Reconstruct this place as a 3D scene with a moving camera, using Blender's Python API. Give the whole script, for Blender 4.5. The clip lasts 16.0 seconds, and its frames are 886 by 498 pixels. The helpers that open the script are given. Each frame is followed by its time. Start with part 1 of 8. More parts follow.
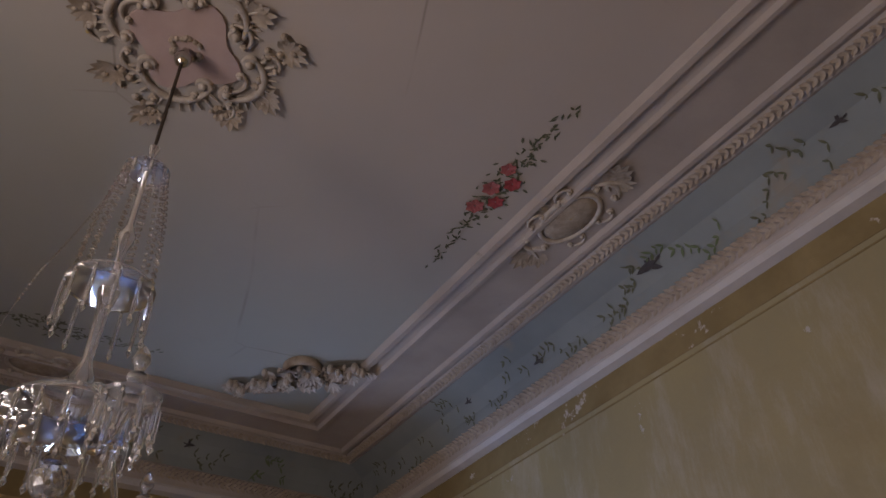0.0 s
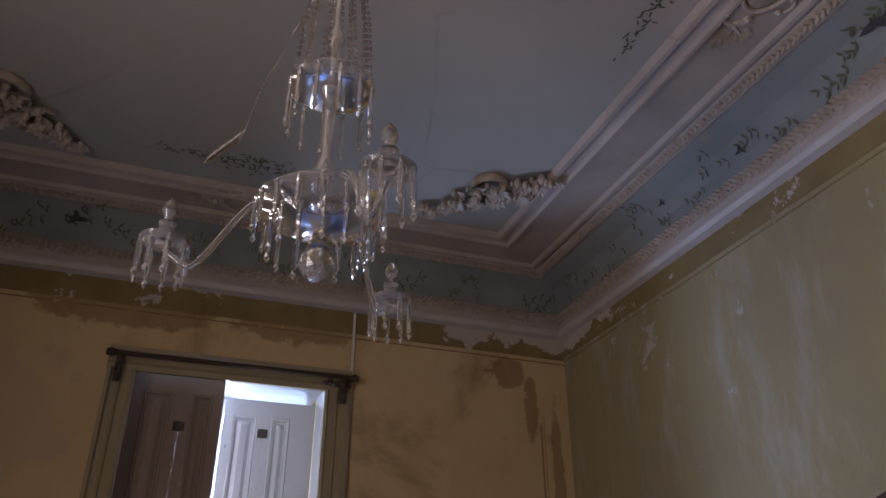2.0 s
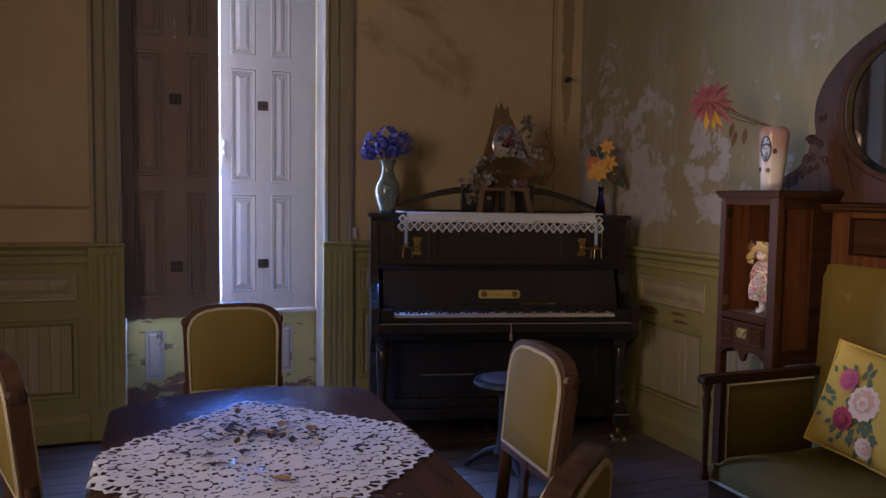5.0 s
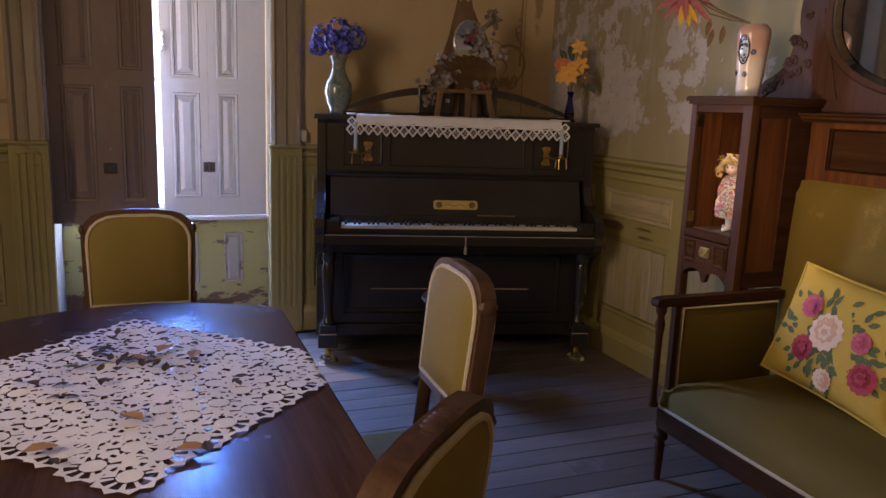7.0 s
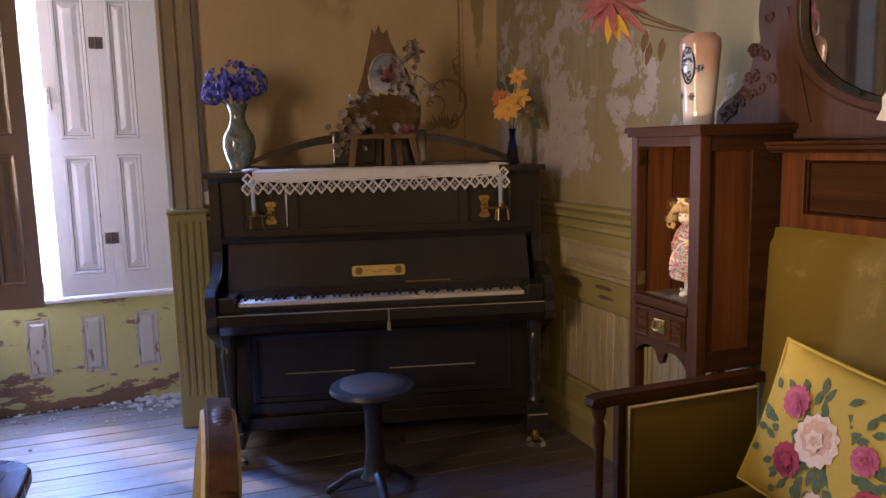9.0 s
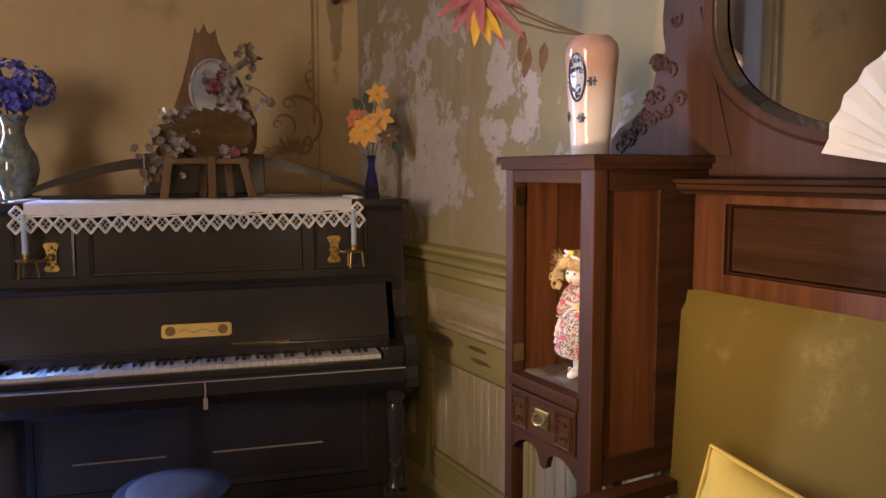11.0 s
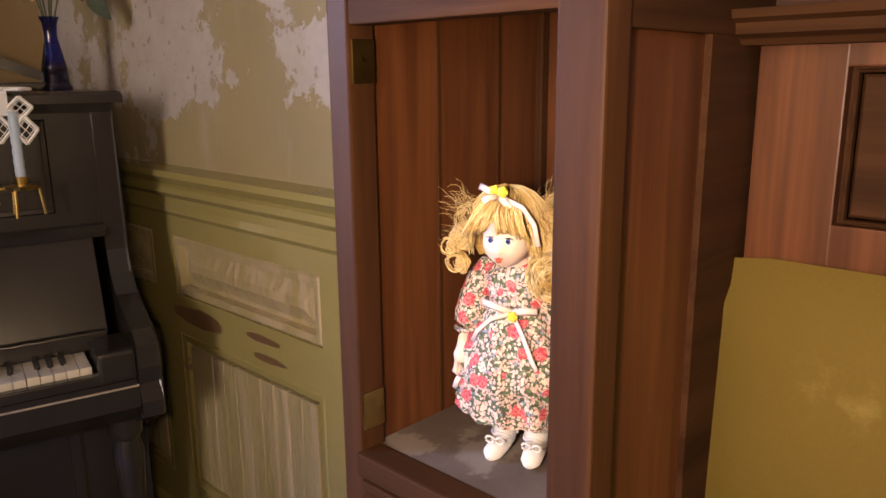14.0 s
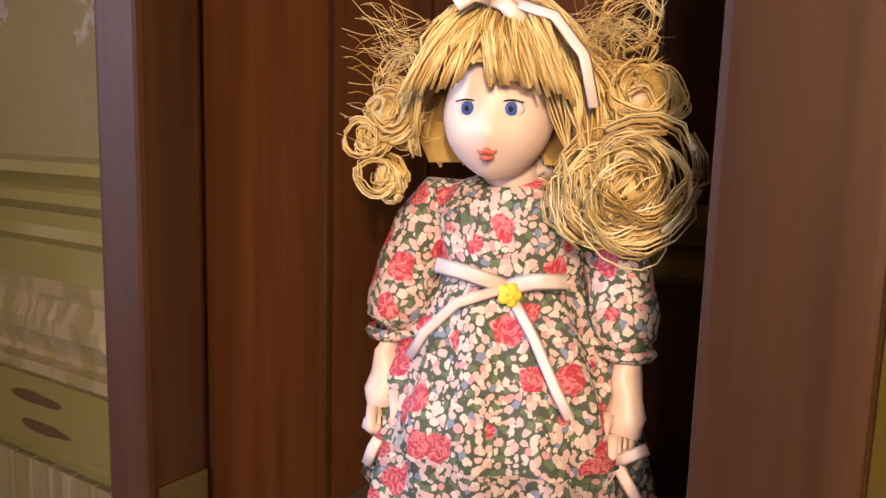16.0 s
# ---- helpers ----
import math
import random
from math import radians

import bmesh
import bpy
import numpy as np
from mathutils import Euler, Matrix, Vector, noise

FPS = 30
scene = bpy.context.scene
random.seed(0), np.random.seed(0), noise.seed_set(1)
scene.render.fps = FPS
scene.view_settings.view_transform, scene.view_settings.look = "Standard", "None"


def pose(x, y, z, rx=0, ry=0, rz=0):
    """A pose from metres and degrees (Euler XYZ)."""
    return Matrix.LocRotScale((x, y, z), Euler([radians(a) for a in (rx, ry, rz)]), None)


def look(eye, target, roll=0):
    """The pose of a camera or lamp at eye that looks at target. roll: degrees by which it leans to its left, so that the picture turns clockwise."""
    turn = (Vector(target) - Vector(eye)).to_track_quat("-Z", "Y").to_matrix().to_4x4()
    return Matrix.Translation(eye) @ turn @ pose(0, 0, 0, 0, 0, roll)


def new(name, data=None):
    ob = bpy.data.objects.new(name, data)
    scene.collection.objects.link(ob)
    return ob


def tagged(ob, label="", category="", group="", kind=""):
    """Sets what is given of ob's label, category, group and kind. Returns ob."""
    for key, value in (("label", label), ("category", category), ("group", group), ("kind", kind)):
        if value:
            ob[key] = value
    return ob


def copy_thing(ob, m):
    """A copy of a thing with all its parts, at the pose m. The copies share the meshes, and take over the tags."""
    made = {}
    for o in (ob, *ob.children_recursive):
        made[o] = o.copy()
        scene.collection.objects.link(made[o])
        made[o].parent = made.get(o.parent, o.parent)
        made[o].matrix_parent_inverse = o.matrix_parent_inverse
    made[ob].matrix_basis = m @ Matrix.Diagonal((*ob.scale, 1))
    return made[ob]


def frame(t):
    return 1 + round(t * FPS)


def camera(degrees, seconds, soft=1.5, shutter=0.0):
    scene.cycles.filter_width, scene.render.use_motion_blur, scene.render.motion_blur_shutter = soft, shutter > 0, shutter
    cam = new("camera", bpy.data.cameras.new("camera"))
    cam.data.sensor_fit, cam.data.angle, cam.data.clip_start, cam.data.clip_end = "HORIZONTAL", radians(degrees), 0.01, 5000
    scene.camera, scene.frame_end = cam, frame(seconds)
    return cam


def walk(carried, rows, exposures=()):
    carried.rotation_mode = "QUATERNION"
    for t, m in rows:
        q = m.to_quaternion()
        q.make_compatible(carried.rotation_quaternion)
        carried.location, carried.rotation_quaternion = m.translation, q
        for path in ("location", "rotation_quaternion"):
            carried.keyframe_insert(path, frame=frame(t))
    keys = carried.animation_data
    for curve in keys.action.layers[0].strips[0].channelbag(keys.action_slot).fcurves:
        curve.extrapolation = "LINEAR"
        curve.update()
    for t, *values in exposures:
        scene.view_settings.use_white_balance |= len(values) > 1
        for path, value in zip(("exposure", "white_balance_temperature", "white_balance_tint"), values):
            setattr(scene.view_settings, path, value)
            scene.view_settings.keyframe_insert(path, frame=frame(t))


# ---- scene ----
# room: inner faces of the walls, ceiling height
XL, XR, YB, YW, ZC = -2.20, 2.53, -1.04, 4.84, 4.05
CX, CY = 0.157, 1.870            # chandelier and rosette

# camera and walk
cam = camera(61.2, 16.0)
METRES, EYE, TILT, LEAN, TURN = 4.016, 1.68, 0.0, 0.0, -34.3
ROWS = [
    (0.0, 0.0, 0.0, 0.0, 1.5, 39.96, 1.79),
    (0.5, -0.0154, 0.0075, -0.003, 4.68, 39.0, 0.62),
    (1.0, -0.0298, 0.017, -0.009, 8.53, 36.17, 0.83),
    (1.5, -0.0442, 0.024, -0.0183, 12.24, 32.7, 1.01),
    (2.0, -0.0547, 0.0281, -0.0294, 14.16, 28.13, 0.09),
    (2.5, -0.0589, 0.0341, -0.0409, 15.23, 22.54, 0.2),
    (3.0, -0.0582, 0.0395, -0.0495, 15.27, 17.81, -0.03),
    (3.5, -0.0572, 0.0383, -0.0562, 15.36, 13.25, -0.33),
    (4.0, -0.0582, 0.0358, -0.0651, 14.8, 7.36, -0.41),
    (4.5, -0.062, 0.0402, -0.0725, 14.81, 0.99, -1.34),
    (5.0, -0.0761, 0.0491, -0.0802, 13.84, -3.84, -0.8),
    (7.5, -0.0305, 0.1669, -0.0868, 12.69, -10.85, -2.11),
    (8.0, -0.0196, 0.2182, -0.0809, 11.01, -9.18, -0.74),
    (8.5, -0.0106, 0.2609, -0.0769, 12.15, -7.52, -0.09),
    (9.0, 0.0225, 0.3042, -0.0772, 13.98, -7.88, 1.37),
    (9.5, 0.0632, 0.3405, -0.0756, 13.5, -7.08, 0.24),
    (12.0, -0.0193, 0.5433, -0.078, -1.28, -7.15, 1.8),
    (12.5, -0.0282, 0.5765, -0.0842, -4.58, -8.69, 2.23),
    (13.0, -0.018, 0.6281, -0.0896, -8.04, -10.93, 2.39),
    (13.5, -0.0057, 0.6677, -0.0927, -11.12, -12.54, 2.01),
    (14.0, 0.0092, 0.7175, -0.0947, -12.36, -12.98, 0.52),
    (14.5, 0.023, 0.7574, -0.1026, -13.74, -12.74, -1.11),
    (15.0, 0.0269, 0.7887, -0.1137, -15.11, -11.52, -2.17),
    (15.5, 0.0274, 0.8118, -0.1262, -18.92, -11.45, -2.05),
    (16.0, 0.025, 0.8181, -0.1375, -23.25, -8.05, -1.64),
]
EXPOSURES = [(0.0, -0.28, 7300, 16), (2.5, -0.38, 6800, 18), (4.0, -0.62, 6900, 20), (5.2, -0.46, 7400, 22), (7.3, 0.04, 8900, 23), (9.7, 0.44, 8800, 23), (11.8, 0.90, 7900, 21), (14.2, 1.10, 7900, 20), (16.0, 0.72, 8100, 20)]
walk(cam, [(t, pose(0, 0, EYE, TILT, LEAN, TURN) @ pose(METRES * x, METRES * y, METRES * z, 90 + pitch, roll, yaw)) for t, x, y, z, yaw, pitch, roll in ROWS], EXPOSURES)

# world, lamps
def make_world():
    w = bpy.data.worlds.new("sky_world")
    scene.world = w
    w.use_nodes = True
    nt = w.node_tree
    sky = nt.nodes.new("ShaderNodeTexSky")
    sky.sky_type = "NISHITA"
    sky.sun_disc = False
    sky.sun_elevation, sky.sun_rotation = radians(48), radians(200)
    bg = nt.nodes["Background"]
    bg.inputs["Strength"].default_value = 0.12
    nt.links.new(sky.outputs[0], bg.inputs[0])


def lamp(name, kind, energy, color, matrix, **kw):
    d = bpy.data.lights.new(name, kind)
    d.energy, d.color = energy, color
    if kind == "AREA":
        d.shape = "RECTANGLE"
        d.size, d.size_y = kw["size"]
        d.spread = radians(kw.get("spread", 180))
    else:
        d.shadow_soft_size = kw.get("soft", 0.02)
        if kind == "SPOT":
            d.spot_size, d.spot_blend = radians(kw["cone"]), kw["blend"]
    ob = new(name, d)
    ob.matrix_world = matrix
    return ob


make_world()
sun = bpy.data.lights.new("sun", "SUN")
sun.energy, sun.angle, sun.color = 2.5, radians(0.5), (1.0, 0.95, 0.88)
sun_ob = new("sun", sun)
sun_ob.matrix_world = look((0, 0, 20), (0.35 * 20, -0.55 * 20, 0))
# daylight standing in the north window opening and in its shutter gap
lamp("daylight_north", "AREA", 185.0, (0.42, 0.60, 1.0), look((-0.05, 5.47, 1.85), (-0.05, 4.0, 1.85)), size=(0.56, 2.3))
# added side fill, set in a made-up window out of view
lamp("daylight_west", "AREA", 84.0, (1.0, 0.95, 0.97), look((-2.33, 0.9, 1.95), (0.0, 0.9, 1.95)), size=(1.0, 2.1))
lamp("daylight_slot", "AREA", 75.0, (0.03, 0.22, 1.0), look((0.225, 5.12, 1.75), (0.42, 4.05, 0.0)), size=(0.07, 1.7), spread=95)
# unseen fixed spot, standing in for the light the visitor carries to the corner
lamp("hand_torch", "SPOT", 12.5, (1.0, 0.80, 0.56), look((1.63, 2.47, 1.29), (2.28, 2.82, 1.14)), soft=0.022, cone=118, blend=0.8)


def glowing_sky():
    """Overexposed daylight outside the north window, beyond the panes."""
    m = bpy.data.materials.new("bright_haze")
    m.use_nodes = True
    n = m.node_tree.nodes["Principled BSDF"]
    n.inputs["Base Color"].default_value = (0.8, 0.8, 0.8, 1)
    n.inputs["Emission Color"].default_value = (0.36, 0.56, 1.0, 1)
    n.inputs["Emission Strength"].default_value = 5.5
    me = bpy.data.meshes.new("backdrop")
    me.from_pydata([(-4, 9, -2), (4, 9, -2), (4, 9, 7), (-4, 9, 7)], [], [(0, 1, 2, 3)])
    me.materials.append(m)
    tagged(new("backdrop", me), "pale bright daylight haze outside the window", "backdrop", kind="structure")


glowing_sky()


# ---- tools ----
def part(name, bm, material, parent=None, label="", smooth=None):
    """Link a bmesh as one mesh object under a thing or a part."""
    me = bpy.data.meshes.new(name)
    if smooth is not None:
        for f in bm.faces:
            f.smooth = True
    bm.to_mesh(me)
    bm.free()
    for m in material if isinstance(material, (list, tuple)) else [material]:
        me.materials.append(m)
    if smooth:
        me.set_sharp_from_angle(angle=radians(smooth))
    ob = new(name, me)
    if parent is not None:
        ob.parent = parent
    if label:
        ob["label"] = label
    return ob


def thing(name, m, label, category, group=""):
    """An Empty at a thing's base, which parents its parts."""
    ob = new(name)
    ob.empty_display_size = 0.1
    ob.matrix_world = m
    return tagged(ob, label, category, group)


def B():
    return bmesh.new()


def box(bm, x0, x1, y0, y1, z0, z1, bevel=0.0, m=None, seg=2):
    co = [(x, y, z) for z in (z0, z1) for x, y in ((x0, y0), (x1, y0), (x1, y1), (x0, y1))]
    v = [bm.verts.new(m @ Vector(c) if m is not None else c) for c in co]
    fs = [bm.faces.new([v[i] for i in q]) for q in ((3, 2, 1, 0), (4, 5, 6, 7), (0, 1, 5, 4), (1, 2, 6, 5), (2, 3, 7, 6), (3, 0, 4, 7))]
    if bevel:
        es = list({e for f in fs for e in f.edges})
        bmesh.ops.bevel(bm, geom=es, offset=bevel, segments=seg, profile=0.6, affect="EDGES")
    return bm


def lathe(bm, profile, seg=24, m=None, cap=True):
    """Turn (radius, height) pairs about z."""
    m = m or Matrix()
    rings = []
    for r, z in profile:
        if r < 1e-5:
            rings.append([bm.verts.new(m @ Vector((0, 0, z)))])
        else:
            rings.append([bm.verts.new(m @ Vector((r * math.cos(2 * math.pi * k / seg), r * math.sin(2 * math.pi * k / seg), z))) for k in range(seg)])
    for a, b in zip(rings, rings[1:]):
        for k in range(seg):
            q = [a[k % len(a)], a[(k + 1) % len(a)], b[(k + 1) % len(b)], b[k % len(b)]]
            q = list(dict.fromkeys(q))
            if len(q) > 2:
                bm.faces.new(q)
    if cap:
        for r in (rings[0], rings[-1]):
            if len(r) > 2:
                bm.faces.new(r)
    return bm


def tube(bm, pts, radius, seg=8, flat=1.0, up=(0, 0, 1), closed=False):
    """Sweep a round (or flattened) section along points."""
    pts = [Vector(p) for p in pts]
    n = len(pts)
    rad = radius if isinstance(radius, (list, tuple)) else [radius] * n
    rings = []
    for i, p in enumerate(pts):
        if closed:
            d = pts[(i + 1) % n] - pts[i - 1]
        else:
            d = pts[min(i + 1, n - 1)] - pts[max(i - 1, 0)]
        d.normalize()
        ref = Vector(up)
        if abs(d.dot(ref)) > 0.97:
            ref = Vector((1, 0, 0)) if abs(d.x) < 0.9 else Vector((0, 1, 0))
        s = d.cross(ref).normalized()
        u = s.cross(d).normalized()
        rings.append([bm.verts.new(p + s * (rad[i] * math.cos(2 * math.pi * k / seg)) + u * (rad[i] * flat * math.sin(2 * math.pi * k / seg))) for k in range(seg)])
    for i in range(n if closed else n - 1):
        a, b = rings[i], rings[(i + 1) % n]
        for k in range(seg):
            bm.faces.new((a[k], a[(k + 1) % seg], b[(k + 1) % seg], b[k]))
    if not closed:
        bm.faces.new(rings[0][::-1])
        bm.faces.new(rings[-1])
    return bm


def prism(bm, poly, m, depth, bevel=0.0):
    """A flat outline (local x, y) given thickness along local z."""
    lo = [bm.verts.new(m @ Vector((x, y, 0))) for x, y in poly]
    hi = [bm.verts.new(m @ Vector((x, y, depth))) for x, y in poly]
    fs = [bm.faces.new(lo[::-1]), bm.faces.new(hi)]
    n = len(poly)
    for i in range(n):
        fs.append(bm.faces.new((lo[i], lo[(i + 1) % n], hi[(i + 1) % n], hi[i])))
    if bevel:
        bmesh.ops.bevel(bm, geom=list(fs[1].edges), offset=bevel, segments=2, profile=0.5, affect="EDGES")
    return bm


def dust(ob):
    """Marks a part made of pieces too small to pick apart."""
    return tagged(ob, kind="stuff")


def ball(bm, p, r, seg=12, squash=(1, 1, 1), m=None):
    mm = Matrix.Translation(p) @ (m or Matrix()) @ Matrix.Diagonal((r * squash[0], r * squash[1], r * squash[2], 1))
    nv = max(4, seg // 2)
    return lathe(bm, [(math.sin(math.pi * i / nv), -math.cos(math.pi * i / nv)) for i in range(nv + 1)], seg, mm, False)


def frame_m(o, xdir, ydir):
    """A local frame with the given x and y directions."""
    x, y = Vector(xdir).normalized(), Vector(ydir).normalized()
    z = x.cross(y)
    return Matrix(((x.x, y.x, z.x, o[0]), (x.y, y.y, z.y, o[1]), (x.z, y.z, z.z, o[2]), (0, 0, 0, 1)))


def raised_panel(bm, m, w, h, depth=0.012, rim=0.02, slope=0.03, sunk=0.010):
    """A fielded panel: moulding ring, sunk bed and raised field, from local (0, 0) to (w, h), front along +z."""
    def ring(o, z):
        return [bm.verts.new(m @ Vector(c)) for c in ((o, o, z), (w - o, o, z), (w - o, h - o, z), (o, h - o, z))]
    rs = [ring(0, 0), ring(rim * 0.3, 0.006), ring(rim, 0.004), ring(rim * 1.15, -sunk), ring(rim * 1.6, -sunk), ring(rim * 1.6 + slope, depth - sunk)]
    for a, b in zip(rs, rs[1:]):
        for k in range(4):
            bm.faces.new((a[k], a[(k + 1) % 4], b[(k + 1) % 4], b[k]))
    bm.faces.new(rs[-1])
    return bm


def moulding(bm, prof, p0, p1, out):
    """Extrude an (outwards, up) profile from p0 to p1."""
    p0, p1, o = Vector(p0), Vector(p1), Vector(out)
    a = [bm.verts.new(p0 + o * x + Vector((0, 0, z))) for x, z in prof]
    b = [bm.verts.new(p1 + o * x + Vector((0, 0, z))) for x, z in prof]
    n = len(prof)
    for i in range(n):
        bm.faces.new((a[i], a[(i + 1) % n], b[(i + 1) % n], b[i]))
    bm.faces.new(a[::-1])
    bm.faces.new(b)
    return bm


def spiral(c, r0, r1, a0, turns, n=22, ax=(1, 0, 0), ay=(0, 1, 0)):
    c, ax, ay = Vector(c), Vector(ax), Vector(ay)
    out = []
    for i in range(n):
        f = i / (n - 1)
        r, a = r0 + (r1 - r0) * f, a0 + turns * 2 * math.pi * f
        out.append(c + ax * (r * math.cos(a)) + ay * (r * math.sin(a)))
    return out


def leaf(bm, base, direction, normal, length, width, curl=0.0):
    """A pointed leaf of eight faces with a folded midrib."""
    b, d, n = Vector(base), Vector(direction).normalized(), Vector(normal).normalized()
    s = d.cross(n).normalized()
    mid, lft, rgt = [], [], []
    for f, w in ((0, 0.12), (0.3, 0.9), (0.6, 0.85), (0.85, 0.4), (1, 0)):
        c = b + d * (length * f) - n * (curl * length * f * f)
        mid.append(bm.verts.new(c))
        if w:
            lft.append(bm.verts.new(c + s * (width / 2 * w) + n * (0.12 * width * w)))
            rgt.append(bm.verts.new(c - s * (width / 2 * w) + n * (0.12 * width * w)))
    for i in range(3):
        bm.faces.new((mid[i], mid[i + 1], lft[i + 1], lft[i]))
        bm.faces.new((rgt[i], rgt[i + 1], mid[i + 1], mid[i]))
    bm.faces.new((mid[3], mid[4], lft[3]))
    bm.faces.new((rgt[3], mid[4], mid[3]))
    return bm


# ---- materials ----
class Shade:
    """A small builder for node materials in object coordinates."""

    def __init__(self, name, rough=0.6, metal=0.0, spec=0.5):
        self.mat = bpy.data.materials.new(name)
        self.mat.use_nodes = True
        self.nt = self.mat.node_tree
        self.bsdf = self.nt.nodes["Principled BSDF"]
        self.bsdf.inputs["Roughness"].default_value = rough
        self.bsdf.inputs["Metallic"].default_value = metal
        self.bsdf.inputs["Specular IOR Level"].default_value = spec
        self.co = self.node("ShaderNodeTexCoord").outputs["Object"]

    def node(self, kind, **inputs):
        n = self.nt.nodes.new(kind)
        for k, v in inputs.items():
            self.put(n.inputs[k.replace("_", " ")], v)
        return n

    def put(self, socket, v):
        if isinstance(v, bpy.types.NodeSocket):
            self.nt.links.new(v, socket)
        elif isinstance(v, (tuple, list)) and len(v) == 3 and socket.type == "RGBA":
            socket.default_value = (*v, 1)
        else:
            socket.default_value = v

    def coords(self, scale=(1, 1, 1), src=None):
        m = self.node("ShaderNodeMapping")
        self.put(m.inputs["Vector"], src or self.co)
        m.inputs["Scale"].default_value = scale
        return m.outputs[0]

    def noise(self, scale, detail=5, rough=0.55, vec=None, distort=0.0):
        n = self.node("ShaderNodeTexNoise", Scale=scale, Detail=detail, Roughness=rough, Distortion=distort)
        self.put(n.inputs["Vector"], vec or self.co)
        return n.outputs[0]

    def ramp(self, fac, stops):
        n = self.node("ShaderNodeValToRGB")
        self.put(n.inputs[0], fac)
        r = n.color_ramp
        while len(r.elements) < len(stops):
            r.elements.new(0.5)
        for e, (p, c) in zip(r.elements, stops):
            e.position = p
            e.color = (*c, 1) if isinstance(c, tuple) else (c, c, c, 1)
        return n.outputs[0]

    def mix(self, fac, a, b, mode="MIX"):
        n = self.nt.nodes.new("ShaderNodeMix")
        n.data_type, n.blend_type = "RGBA", mode
        self.put(n.inputs[0], fac)
        self.put(n.inputs[6], a)
        self.put(n.inputs[7], b)
        return n.outputs[2]

    def math(self, op, a, b=0.0, clamp=False):
        n = self.nt.nodes.new("ShaderNodeMath")
        n.operation, n.use_clamp = op, clamp
        self.put(n.inputs[0], a)
        self.put(n.inputs[1], b)
        return n.outputs[0]

    def axis(self, i, src=None):
        n = self.node("ShaderNodeSeparateXYZ")
        self.put(n.inputs[0], src or self.co)
        return n.outputs[i]

    def step(self, v, lo, hi):
        n = self.node("ShaderNodeMapRange")
        n.interpolation_type = "SMOOTHSTEP"
        self.put(n.inputs[0], v)
        n.inputs[1].default_value, n.inputs[2].default_value = lo, hi
        return n.outputs[0]

    def random(self):
        return self.node("ShaderNodeObjectInfo").outputs["Random"]

    def color(self, v):
        self.put(self.bsdf.inputs["Base Color"], v)

    def rough(self, v):
        self.put(self.bsdf.inputs["Roughness"], v)

    def bump(self, height, strength=0.3, distance=0.01):
        n = self.node("ShaderNodeBump", Strength=strength, Distance=distance, Height=height)
        self.put(self.bsdf.inputs["Normal"], n.outputs[0])


def plain(name, c1, c2, scale=12.0, rough=0.6, metal=0.0, bump=0.1, fine=90.0, spec=0.5, stretch=(1, 1, 1), wear=None, wear_amount=0.62):
    """Two tones of one colour over two scales, fine relief, and optional worn patches."""
    s = Shade(name, rough, metal, spec)
    v = s.coords(stretch)
    a = s.ramp(s.noise(scale, 6, vec=v), [(0.3, c1), (0.7, c2)])
    g = s.noise(fine, 4, vec=v)
    col = s.mix(0.25, a, s.mix(g, c1, c2), "MIX")
    if wear:
        k = s.step(s.noise(scale * 0.6, 8, 0.7, vec=v), wear_amount, wear_amount + 0.05)
        col = s.mix(k, col, wear)
    s.color(col)
    r = s.noise(scale * 2.2, 5)
    s.rough(s.math("ADD", s.math("MULTIPLY", r, 0.22), max(0.02, rough - 0.11)))
    if bump:
        s.bump(g, bump, 0.004)
    return s.mat


def wood(name, dark, light, axis=2, rough=0.35, ring=9.0, bump=0.05, vary=0.0, coat=0.0, gloss=0.28):
    """Long grain along one local axis."""
    s = Shade(name, rough)
    st = [14.0, 14.0, 14.0]
    st[axis] = 0.9
    v = s.coords(tuple(st))
    n1 = s.noise(ring * 0.25, 7, 0.6, vec=v, distort=0.6)
    st2 = [90.0, 90.0, 90.0]
    st2[axis] = 2.5
    n2 = s.noise(2.0, 3, 0.6, vec=s.coords(tuple(st2)))
    col = s.mix(s.ramp(n1, [(0.32, 0.0), (0.68, 1.0)]), dark, light)
    col = s.mix(s.math("MULTIPLY", n2, 0.55), col, tuple(c * 0.45 for c in dark))
    if vary:
        col = s.mix(s.math("MULTIPLY", s.random(), vary), col, tuple(c * 0.4 for c in dark))
    s.color(col)
    s.rough(s.math("ADD", s.math("MULTIPLY", s.noise(7, 5), 0.25), rough - 0.12))
    s.bump(n2, bump, 0.003)
    s.bsdf.inputs["Specular IOR Level"].default_value = gloss
    if coat:
        s.bsdf.inputs["Coat Weight"].default_value = coat
        s.bsdf.inputs["Coat Roughness"].default_value = 0.18
    return s.mat


def clear_glass(name, tint=(1, 1, 1), rough=0.03, ior=1.5):
    s = Shade(name, rough)
    s.bsdf.inputs["Transmission Weight"].default_value = 1.0
    s.bsdf.inputs["IOR"].default_value = ior
    s.color(tint)
    return s.mat


